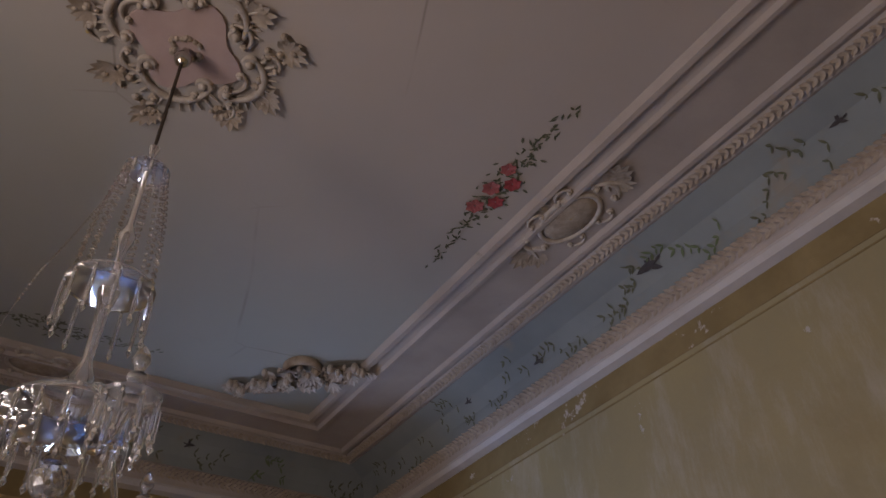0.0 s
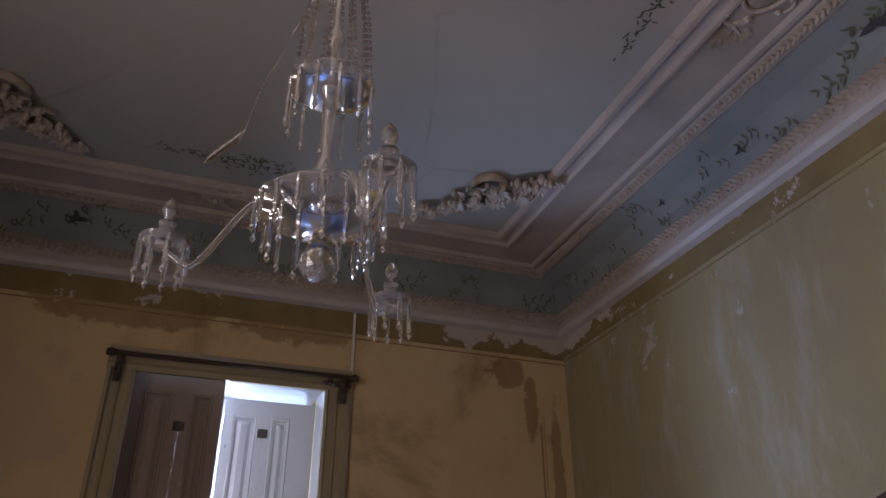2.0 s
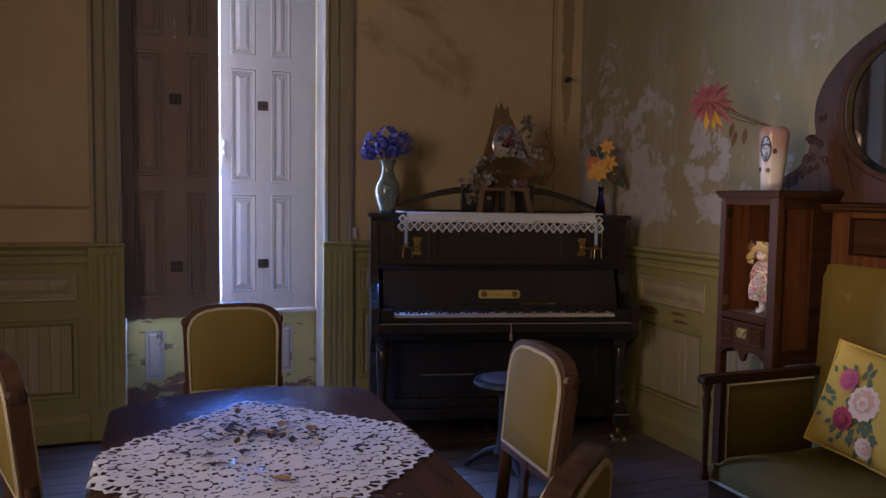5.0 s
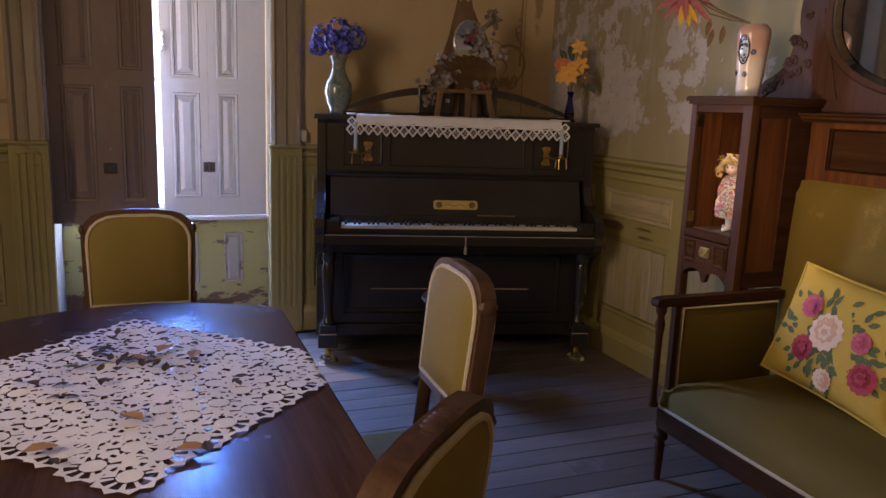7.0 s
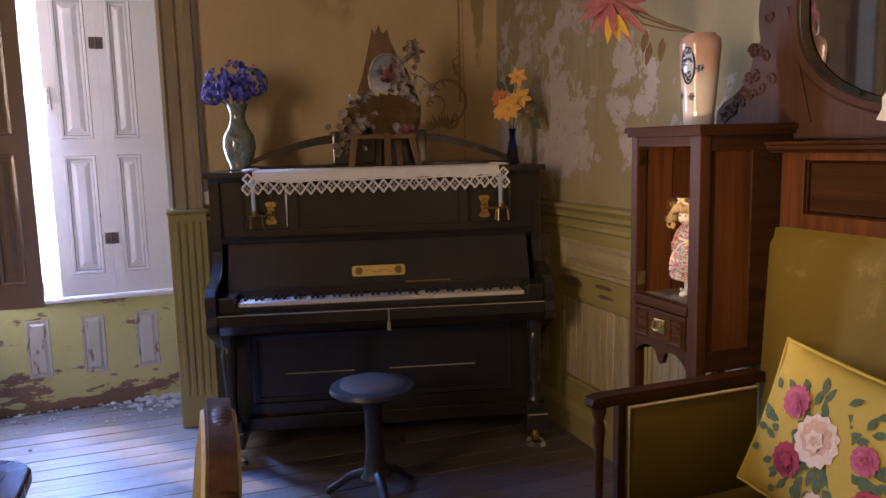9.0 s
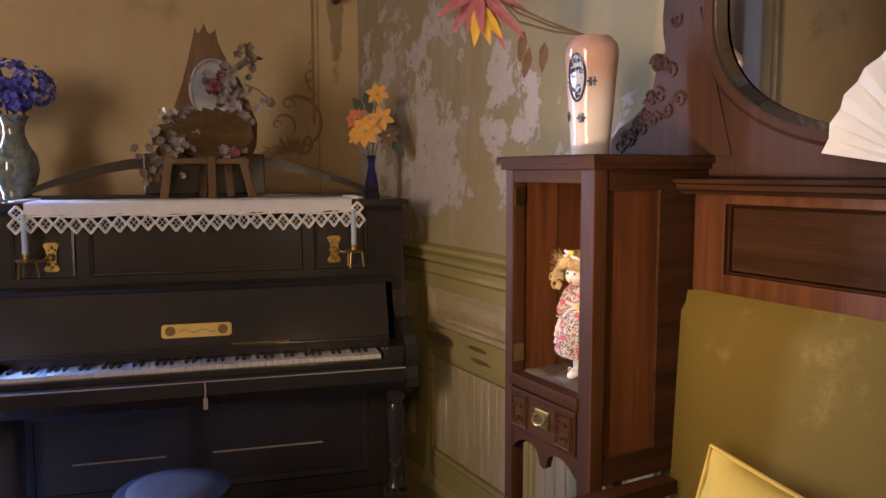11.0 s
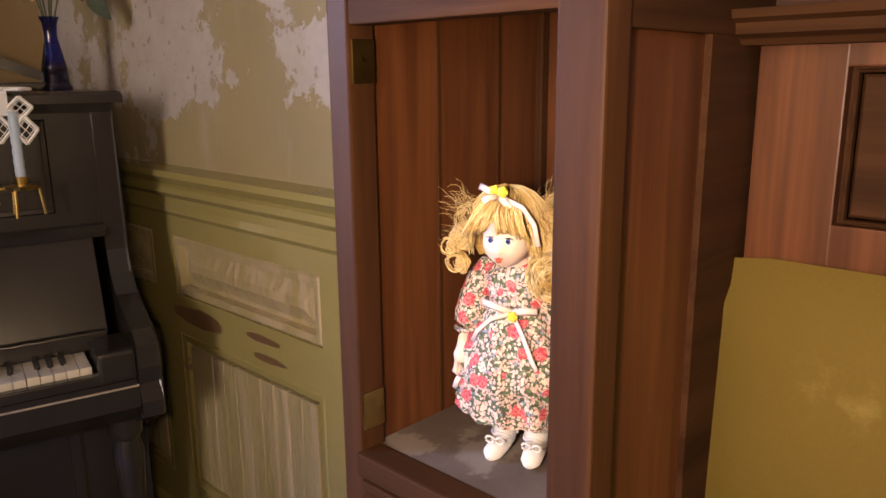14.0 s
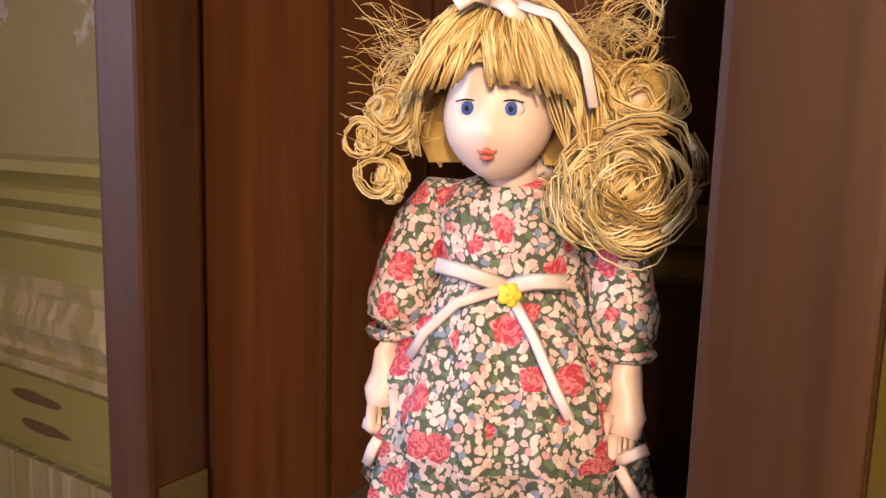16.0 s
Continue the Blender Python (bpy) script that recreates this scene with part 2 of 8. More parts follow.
def wall_paint(name, base, base2, peel, under, peel_lo, peel_hi, peel_gain, stain, streak=0.0, pinhole=0.5, corner=False, spots=()):
    """Old distemper on plaster: blotches, vertical runs, stains and flaked patches with bare plaster in them."""
    s = Shade(name, 0.85, 0, 0.25)
    z = s.axis(2)
    blot = s.ramp(s.noise(1.3, 7, 0.6), [(0.35, 0.0), (0.66, 1.0)])
    col = s.mix(blot, base, base2)
    col = s.mix(s.math("MULTIPLY", s.noise(26, 6, 0.7), 0.22), col, tuple(c * 0.55 for c in base))
    run = s.noise(2.6, 8, 0.7, vec=s.coords((1.9, 1.9, 0.55)))
    if streak:
        col = s.mix(s.math("MULTIPLY", s.step(run, 0.46, 0.74), streak), col, peel)
    st = s.step(s.noise(0.9, 8, 0.66, distort=0.4), 0.56, 0.70)
    col = s.mix(s.math("MULTIPLY", st, 0.5), col, stain)
    for cx, cz, rx, rz, tone, gain in spots:
        ex = s.math("DIVIDE", s.math("SUBTRACT", s.axis(0), cx), rx)
        ey = s.math("DIVIDE", s.math("SUBTRACT", z, cz), rz)
        far = s.math("ADD", s.math("MULTIPLY", ex, ex), s.math("MULTIPLY", ey, ey))
        rag = s.math("ADD", s.math("MULTIPLY", s.math("SUBTRACT", s.noise(5.5, 8, 0.7), 0.5), 2.6), gain)
        col = s.mix(s.math("MULTIPLY", s.step(s.math("SUBTRACT", s.math("ADD", 0.75, rag), far), 0.0, 0.30), 0.55), col, tone)
    # bands in which the paint has come off, ragged by noise
    k = s.noise(2.3, 9, 0.68, distort=0.25)
    band = s.math("MULTIPLY", s.step(z, peel_lo, peel_lo + 0.10), s.math("SUBTRACT", 1.0, s.step(z, peel_hi - 0.9, peel_hi)))
    if corner:
        near = s.step(s.axis(1), 2.9, 4.5)
        k = s.math("ADD", k, s.math("MULTIPLY", near, 0.055))
        k = s.math("ADD", k, s.math("MULTIPLY", s.math("SUBTRACT", s.noise(7.5, 7, 0.7), 0.5), 0.35))
    m = s.step(s.math("ADD", k, s.math("MULTIPLY", band, peel_gain)), 0.655, 0.675)
    bare = s.mix(s.noise(14, 7, 0.7), peel, under)
    pits = s.step(s.noise(30, 4, 0.6), 0.60, 0.66)
    bare = s.mix(s.math("MULTIPLY", pits, pinhole), bare, tuple(c * 0.5 for c in base))
    col = s.mix(m, col, bare)
    s.color(col)
    h = s.math("ADD", s.math("MULTIPLY", m, -0.6), s.math("MULTIPLY", s.noise(55, 5, 0.6), 0.35))
    s.bump(h, 0.5, 0.006)
    return s.mat


OCHRE = wall_paint("ochre_distemper", (0.50, 0.365, 0.19), (0.56, 0.42, 0.23), (0.58, 0.50, 0.39), (0.28, 0.19, 0.10), 1.0, 2.2, 0.0, (0.15, 0.085, 0.03), streak=0.15, spots=[(2.06, 3.30, 0.20, 0.13, (0.13, 0.07, 0.02), 0.12), (2.24, 3.08, 0.07, 0.28, (0.15, 0.08, 0.025), 0.10), (2.42, 2.5, 0.05, 0.8, (0.15, 0.09, 0.035), 0.10), (-1.35, 2.75, 0.85, 0.55, (0.42, 0.33, 0.24), 0.02), (0.55, 3.42, 0.5, 0.14, (0.14, 0.08, 0.03), 0.05), (-0.5, 3.40, 0.7, 0.14, (0.15, 0.09, 0.035), 0.04)])
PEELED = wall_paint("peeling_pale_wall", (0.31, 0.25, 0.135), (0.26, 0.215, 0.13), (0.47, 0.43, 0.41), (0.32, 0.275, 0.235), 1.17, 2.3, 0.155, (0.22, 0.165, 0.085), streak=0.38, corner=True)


def border_paint(name, axis, lo, hi):
    """Brown distemper band, crumbling to pale plaster along the cornice towards the damp corner."""
    s = Shade(name, 0.85, 0, 0.25)
    col = s.mix(s.ramp(s.noise(4, 6), [(0.3, 0.0), (0.7, 1.0)]), (0.19, 0.135, 0.06), (0.265, 0.195, 0.095))
    col = s.mix(s.math("MULTIPLY", s.noise(30, 5, 0.7), 0.3), col, (0.09, 0.06, 0.03))
    k = s.math("ADD", s.noise(5.5, 9, 0.68), s.math("MULTIPLY", s.step(s.axis(axis), lo, hi), s.math("MULTIPLY", s.step(s.axis(2), 3.44, 3.56), 0.24)))
    m = s.step(k, 0.60, 0.63)
    col = s.mix(m, col, s.mix(s.noise(14, 6), (0.36, 0.30, 0.25), (0.52, 0.46, 0.42)))
    s.color(col)
    s.bump(s.math("SUBTRACT", s.math("MULTIPLY", s.noise(50, 5), 0.3), m), 0.5, 0.005)
    return s.mat


BORDER_N = border_paint("brown_border_north", 0, 0.9, 2.3)
BORDER_E = border_paint("brown_border_east", 1, 3.6, 4.7)
SCROLL = plain("brown_painted_scroll", (0.25, 0.15, 0.06), (0.37, 0.25, 0.12), 9, 0.85, bump=0.1)
PLASTER = plain("grey_pink_plaster", (0.30, 0.25, 0.225), (0.40, 0.34, 0.31), 3.5, 0.8, bump=0.15, wear=(0.27, 0.23, 0.20), wear_amount=0.63)
GILT_PLASTER = plain("gilded_plaster", (0.30, 0.24, 0.19), (0.50, 0.44, 0.40), 24, 0.5, bump=0.25, wear=(0.42, 0.30, 0.12), wear_amount=0.63)
DARK_RELIEF = plain("aged_plaster_relief", (0.22, 0.165, 0.125), (0.42, 0.35, 0.29), 22, 0.6, bump=0.25, wear=(0.34, 0.23, 0.10), wear_amount=0.63)
ROSY = plain("rosy_painted_plaster", (0.36, 0.25, 0.23), (0.44, 0.33, 0.31), 6, 0.8)
WHITE_MOULD = plain("white_moulding", (0.38, 0.34, 0.32), (0.47, 0.43, 0.42), 6, 0.6, bump=0.1, wear=(0.36, 0.33, 0.29), wear_amount=0.66)
CABLE = plain("white_plastic_trunking", (0.55, 0.50, 0.44), (0.62, 0.57, 0.50), 6, 0.5, bump=0.02)


def ceiling_paint():
    s = Shade("painted_ceiling", 0.85, 0, 0.2)
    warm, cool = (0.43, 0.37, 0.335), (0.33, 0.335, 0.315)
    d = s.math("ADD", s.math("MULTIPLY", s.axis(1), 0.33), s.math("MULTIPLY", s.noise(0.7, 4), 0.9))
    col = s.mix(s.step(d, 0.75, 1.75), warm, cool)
    col = s.mix(s.math("MULTIPLY", s.noise(2.1, 7, 0.65), 0.25), col, (0.27, 0.24, 0.22))
    crack = s.node("ShaderNodeTexVoronoi", Scale=0.9)
    crack.feature = "DISTANCE_TO_EDGE"
    s.put(crack.inputs["Vector"], s.mix(0.12, s.co, s.node("ShaderNodeTexNoise", Scale=3.0, Detail=6.0).outputs[1]))
    c = s.math("MULTIPLY", s.math("SUBTRACT", 1.0, s.step(crack.outputs[0], 0.0, 0.006)), s.step(s.noise(0.8, 3), 0.5, 0.62))
    col = s.mix(s.math("MULTIPLY", c, 0.5), col, (0.16, 0.13, 0.11))
    s.color(col)
    s.bump(s.noise(40, 5), 0.15, 0.004)
    return s.mat


CEILING = ceiling_paint()


def frieze_paint():
    s = Shade("blue_painted_frieze", 0.8, 0, 0.25)
    col = s.mix(s.ramp(s.noise(1.6, 6), [(0.3, 0.0), (0.7, 1.0)]), (0.165, 0.18, 0.185), (0.235, 0.25, 0.25))
    col = s.mix(s.step(s.noise(3.0, 8, 0.65), 0.58, 0.72), col, (0.23, 0.205, 0.175))
    s.color(col)
    s.bump(s.noise(30, 5), 0.15, 0.004)
    return s.mat


FRIEZE = frieze_paint()


def chipped_paint(name, paint, paint2, bare, bare2, amount, low=None, rough=0.5, vertical=True, fine=False, chips=(), vary=0.0):
    """Old oil paint on timber, chipped off in patches; more of it towards the foot when low is given."""
    s = Shade(name, rough)
    col = s.mix(s.noise(3.5, 6), paint, paint2)
    col = s.mix(s.math("MULTIPLY", s.noise(34, 5, 0.7), 0.25), col, tuple(c * 0.45 for c in paint))
    v = s.coords((9.0, 9.0, 0.45) if fine else (3.2, 3.2, 0.9) if vertical else (0.9, 0.9, 2.6))
    k = s.noise(4.5, 9, 0.68, vec=v)
    if low is not None:
        k = s.math("ADD", k, s.math("MULTIPLY", s.math("SUBTRACT", 1.0, s.step(s.axis(2), low[0], low[1])), low[2]))
    m = s.step(k, amount, amount + 0.025)
    for cy, cz, ry, rz in chips:
        ex = s.math("DIVIDE", s.math("SUBTRACT", s.axis(1), cy), ry)
        ey = s.math("DIVIDE", s.math("SUBTRACT", s.axis(2), cz), rz)
        far = s.math("ADD", s.math("MULTIPLY", ex, ex), s.math("MULTIPLY", ey, ey))
        rag = s.math("MULTIPLY", s.math("SUBTRACT", s.noise(16, 6, 0.7), 0.5), 2.4)
        m = s.math("MAXIMUM", m, s.step(s.math("SUBTRACT", s.math("ADD", 0.9, rag), far), 0.0, 0.12))
    if vary:
        col = s.mix(s.math("MULTIPLY", s.random(), vary), col, bare)
    col = s.mix(m, col, s.mix(s.noise(9, 6), bare, bare2))
    s.color(col)
    s.rough(s.math("ADD", s.math("MULTIPLY", m, 0.3), s.math("MULTIPLY", s.noise(8, 4), 0.25)))
    s.bump(s.math("SUBTRACT", s.math("MULTIPLY", s.noise(60, 4), 0.25), m), 0.45, 0.004)
    return s.mat


GREEN_WOOD = chipped_paint("green_painted_panelling", (0.33, 0.27, 0.10), (0.265, 0.225, 0.095), (0.10, 0.055, 0.03), (0.17, 0.10, 0.05), 0.65, vertical=False, chips=[(3.99, 0.728, 0.13, 0.024), (3.72, 0.742, 0.07, 0.010), (3.70, 0.700, 0.07, 0.010), (3.30, 0.725, 0.12, 0.018), (4.45, 0.72, 0.10, 0.02)])
STRIPPED = chipped_paint("scraped_green_panel", (0.42, 0.33, 0.20), (0.52, 0.42, 0.28), (0.27, 0.225, 0.10), (0.35, 0.28, 0.14), 0.49, fine=True, vary=0.7)
APRON = chipped_paint("flaking_yellow_green_board", (0.38, 0.35, 0.13), (0.44, 0.41, 0.20), (0.10, 0.055, 0.03), (0.18, 0.10, 0.06), 0.585, low=(0.02, 0.26, 0.15), vertical=False)
APRON_PANEL = chipped_paint("flaking_white_panel", (0.36, 0.335, 0.28), (0.44, 0.41, 0.36), (0.10, 0.06, 0.04), (0.18, 0.12, 0.08), 0.57)
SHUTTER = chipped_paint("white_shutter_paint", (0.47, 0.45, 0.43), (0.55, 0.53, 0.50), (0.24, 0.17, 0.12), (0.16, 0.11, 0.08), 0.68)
# white shutter paint turned brown: grime, with this leaf's shade put into the colour
SHADED_SHUTTER = chipped_paint("shaded_grimy_shutter_paint", (0.21, 0.15, 0.115), (0.27, 0.195, 0.15), (0.12, 0.08, 0.05), (0.09, 0.06, 0.04), 0.70)
CASING = chipped_paint("cream_casing_paint", (0.33, 0.265, 0.17), (0.29, 0.23, 0.145), (0.18, 0.11, 0.06), (0.24, 0.16, 0.09), 0.70)
IRON = plain("rusted_iron", (0.045, 0.035, 0.03), (0.10, 0.075, 0.06), 30, 0.6, 0.6, 0.3)
DARK_POLE = wood("dark_pole_wood", (0.035, 0.018, 0.010), (0.075, 0.040, 0.022), 0, 0.5)


def floor_wood():
    s = Shade("worn_dusty_boards", 0.5)
    v = s.coords((1.4, 16.0, 16.0))
    n1 = s.noise(2.2, 8, 0.65, vec=v, distort=0.4)
    n2 = s.noise(1.6, 4, 0.6, vec=s.coords((4.0, 110.0, 110.0)))
    col = s.mix(s.ramp(n1, [(0.3, 0.0), (0.7, 1.0)]), (0.12, 0.092, 0.074), (0.23, 0.186, 0.155))
    col = s.mix(s.math("MULTIPLY", n2, 0.5), col, (0.045, 0.03, 0.022))
    col = s.mix(s.math("MULTIPLY", s.random(), 0.55), col, (0.05, 0.035, 0.028))
    dust = s.step(s.noise(2.0, 9, 0.7), 0.50, 0.72)
    col = s.mix(s.math("MULTIPLY", dust, 0.55), col, (0.34, 0.32, 0.30))
    s.color(col)
    s.rough(s.math("ADD", s.math("MULTIPLY", s.noise(5, 6), 0.35), 0.28))
    s.bump(s.math("ADD", n2, n1), 0.25, 0.004)
    return s.mat


FLOOR = floor_wood()
GAP = plain("dark_floor_gap", (0.02, 0.015, 0.012), (0.03, 0.022, 0.018), 10, 0.9)
RUBBLE = plain("crumbled_plaster", (0.30, 0.26, 0.22), (0.42, 0.37, 0.32), 40, 0.95, bump=0.5)


def black_lacquer():
    s = Shade("worn_black_lacquer", 0.25)
    col = s.mix(s.noise(5, 6), (0.017, 0.014, 0.012), (0.030, 0.025, 0.021))
    scuff = s.math("MULTIPLY", s.step(s.noise(7, 9, 0.72), 0.60, 0.74), s.step(s.noise(1.7, 4), 0.46, 0.60))
    col = s.mix(s.math("MULTIPLY", scuff, 0.55), col, (0.10, 0.085, 0.07))
    s.color(col)
    s.rough(s.math("ADD", s.math("MULTIPLY", scuff, 0.3), s.math("ADD", s.math("MULTIPLY", s.noise(3, 7, 0.65), 0.28), 0.06)))
    s.bump(s.noise(45, 5), 0.04, 0.003)
    return s.mat


LACQUER = black_lacquer()
IVORY = plain("ivory_keys", (0.52, 0.46, 0.36), (0.62, 0.56, 0.46), 20, 0.35, bump=0.03)
EBONY = plain("ebony_keys", (0.012, 0.011, 0.010), (0.025, 0.022, 0.02), 20, 0.35, bump=0.03)
BRASS = plain("tarnished_brass", (0.30, 0.19, 0.055), (0.50, 0.34, 0.12), 25, 0.36, 1.0, 0.15, wear=(0.16, 0.10, 0.035), wear_amount=0.60)
BRASS_PLATE = plain("engraved_brass_plate", (0.62, 0.43, 0.12), (0.75, 0.56, 0.20), 18, 0.42, 0.7, 0.08)
WORN_EDGE = plain("worn_bare_edge", (0.28, 0.22, 0.15), (0.40, 0.33, 0.25), 60, 0.7, bump=0.2)
CANDLE = plain("pale_blue_wax", (0.30, 0.38, 0.46), (0.40, 0.48, 0.55), 20, 0.5, bump=0.05)
LINEN = plain("white_linen", (0.58, 0.56, 0.53), (0.66, 0.64, 0.61), 18, 0.9, bump=0.3, fine=380)
LACE = plain("cotton_lace", (0.72, 0.69, 0.64), (0.80, 0.77, 0.73), 25, 0.95, bump=0.4, fine=300)
CAST = plain("black_cast_iron", (0.012, 0.012, 0.013), (0.03, 0.028, 0.028), 22, 0.4, 0.2, 0.15)
LEATHER = plain("cracked_brown_leather", (0.032, 0.022, 0.017), (0.060, 0.040, 0.030), 30, 0.72, bump=0.3, spec=0.25)
MAHOGANY = wood("mahogany", (0.038, 0.015, 0.007), (0.085, 0.034, 0.014), 2, 0.46, gloss=0.12)
CARVED = wood("carved_dusty_mahogany", (0.040, 0.015, 0.009), (0.085, 0.034, 0.018), 2, 0.66)
MAHOGANY_Y = wood("mahogany_along_y", (0.034, 0.015, 0.008), (0.074, 0.032, 0.015), 1, 0.50, gloss=0.04)
MAHOGANY_X = wood("mahogany_along_x", (0.034, 0.015, 0.008), (0.074, 0.032, 0.015), 0, 0.50, gloss=0.04)
MAHOGANY_LIGHT = wood("mahogany_panel", (0.074, 0.024, 0.010), (0.170, 0.059, 0.022), 2, 0.40, gloss=0.25)
TABLE_WOOD = wood("polished_table_wood", (0.050, 0.022, 0.014), (0.115, 0.055, 0.032), 1, 0.24, gloss=0.14)
CHAIR_WOOD = wood("walnut_chair_wood", (0.055, 0.026, 0.014), (0.12, 0.058, 0.030), 2, 0.36, coat=0.15)


def velvet(name, c1, c2, worn):
    s = Shade(name, 0.8, 0, 0.2)
    col = s.mix(s.noise(4, 6), c1, c2)
    col = s.mix(s.math("MULTIPLY", s.step(s.noise(3.3, 8, 0.7), 0.58, 0.70), 0.55), col, worn)
    col = s.mix(s.math("MULTIPLY", s.noise(240, 2), 0.25), col, tuple(c * 0.5 for c in c1))
    s.color(col)
    s.bsdf.inputs["Sheen Weight"].default_value = 0.12
    s.bsdf.inputs["Sheen Roughness"].default_value = 0.4
    s.put(s.bsdf.inputs["Sheen Tint"], worn)
    s.bump(s.math("ADD", s.noise(260, 2), s.math("MULTIPLY", s.noise(9, 4), 2.0)), 0.2, 0.004)
    return s.mat


VELVET = velvet("olive_gold_velvet", (0.112, 0.076, 0.014), (0.150, 0.102, 0.021), (0.27, 0.195, 0.06))
CHAIR_CLOTH = velvet("mustard_chair_cloth", (0.17, 0.118, 0.027), (0.22, 0.155, 0.04), (0.36, 0.28, 0.10))
PIPING = plain("pale_gimp_braid", (0.40, 0.33, 0.20), (0.50, 0.42, 0.28), 60, 0.8, bump=0.5, fine=500)
MIRROR = Shade("mirror_silver", 0.03, 1.0)
MIRROR.color(MIRROR.mix(MIRROR.step(MIRROR.noise(5, 8, 0.7), 0.60, 0.75), (0.78, 0.80, 0.80), (0.45, 0.46, 0.44)))
MIRROR = MIRROR.mat
CRYSTAL = clear_glass("lead_crystal", (0.86, 0.85, 0.87), 0.10, 1.5)
CRYSTAL.node_tree.nodes["Principled BSDF"].inputs["Transmission Weight"].default_value = 0.93
WINDOW_GLASS = clear_glass("window_glass", (0.96, 0.98, 0.98), 0.02, 1.45)
CHROME = plain("nickel", (0.55, 0.52, 0.48), (0.66, 0.63, 0.6), 20, 0.2, 1.0, 0.02)


# ---- structure ----
T = 0.32   # wall thickness


def rect_wall(name, bm, mat, label):
    return tagged(part(name, bm, mat), label, "wall", kind="structure")


def quad_box_wall(bm, horizontal, face, back, a0, a1, z0, z1):
    """A block of wall between face and back (across), a0..a1 (along)."""
    lo, hi = min(face, back), max(face, back)
    if horizontal:
        box(bm, a0, a1, lo, hi, z0, z1)
    else:
        box(bm, lo, hi, a0, a1, z0, z1)


DADO = 1.09
OX0, OX1, OZ1 = -0.37, 0.83, 3.13         # window recess
# north wall, pierced by the tall window recess
bm = B()
ND = 0.80
quad_box_wall(bm, True, YW, YW + ND, XL - T, OX0, 0, ZC)
quad_box_wall(bm, True, YW, YW + ND, OX1, XR + T, 0, ZC)
quad_box_wall(bm, True, YW, YW + ND, OX0, OX1, OZ1, ZC)
quad_box_wall(bm, True, 5.40, YW + ND, OX0, OX1, 0, 0.59)
wall_north = rect_wall("wall_north", bm, OCHRE, "ochre painted plaster wall with water stains and a tall window")
bm = B()
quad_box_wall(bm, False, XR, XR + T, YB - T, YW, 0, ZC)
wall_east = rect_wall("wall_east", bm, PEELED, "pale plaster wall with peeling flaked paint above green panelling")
bm = B()
quad_box_wall(bm, True, YB, YB - T, XL - T, XR, 0, ZC)
wall_south = rect_wall("wall_south", bm, OCHRE, "plain ochre painted plaster wall")
bm = B()
SX0, SX1 = 0.4, 1.4                        # added opening in the west wall, out of view
quad_box_wall(bm, False, XL, XL - T, YB, SX0, 0, ZC)
quad_box_wall(bm, False, XL, XL - T, SX1, YW, 0, ZC)
quad_box_wall(bm, False, XL, XL - T, SX0, SX1, 0, 0.9)
quad_box_wall(bm, False, XL, XL - T, SX0, SX1, 3.0, ZC)
wall_west = rect_wall("wall_west", bm, OCHRE, "plain ochre painted plaster wall with an added window opening")

# ceiling slab and coved cornice
bm = B()
box(bm, XL - T, XR + T, YB - T, YW + ND, ZC + 0.03, ZC + 0.3)
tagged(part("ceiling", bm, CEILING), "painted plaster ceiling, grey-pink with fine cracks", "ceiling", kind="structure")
# rings: offset from the east and west walls, offset from the north and south walls, height
E_W = [(0.000, 3.585), (0.045, 3.600), (0.062, 3.625), (0.060, 3.640), (0.035, 3.646), (0.044, 3.668), (0.066, 3.700), (0.062, 3.745), (0.046, 3.772),
       (0.060, 3.840), (0.110, 3.930), (0.225, 3.995), (0.240, 3.992), (0.262, 4.008), (0.292, 4.010), (0.300, 4.028), (0.315, 4.030), (0.330, 4.014), (0.350, 4.018), (0.365, 4.042),
       (0.610, 4.046), (0.622, 4.026), (0.642, 4.026), (0.655, 4.048), (0.700, 4.062), (0.715, 4.036), (0.740, 4.040), (0.755, 4.081)]


def across(o):
    """The same ring's offset from the north and south walls, where the borders are narrower."""
    return o * (0.74 if o > 0.2 else 1.0)


def ring_strip(i0, i1, mat, name, label, lift=0.0):
    bm = B()
    rows = []
    for o, z in E_W[i0:i1 + 1]:
        w = across(o)
        rows.append([bm.verts.new(c) for c in ((XL + o, YB + w, z), (XR - o, YB + w, z), (XR - o, YW - w, z), (XL + o, YW - w, z))])
    for a, b in zip(rows, rows[1:]):
        for k in range(4):
            bm.faces.new((a[k], b[k], b[(k + 1) % 4], a[(k + 1) % 4]))
    return tagged(part(name, bm, mat), label, "cornice", kind="structure")


ring_strip(0, 4, WHITE_MOULD, "trim_picture_rail", "white plaster bottom moulding of the cornice")
ring_strip(4, 8, PLASTER, "trim_lower_cornice", "dusty grey-pink ornamented cornice band")
ring_strip(8, 11, FRIEZE, "frieze", "blue painted coved frieze with leaf sprays and birds")
ring_strip(11, 19, PLASTER, "trim_upper_cornice", "dusty grey-pink plaster cornice with a row of leaf ornament")
ring_strip(19, 27, PLASTER, "trim_ceiling_band", "flat plaster ceiling border with fine mouldings")

# floor boards on a dark sub-floor
bm = B()
box(bm, XL - T, XR + T, YB - T, YW + ND, -0.25, -0.022)
floor = tagged(part("floor", bm, GAP), "worn dusty dark wooden board floor", "floor", kind="structure")


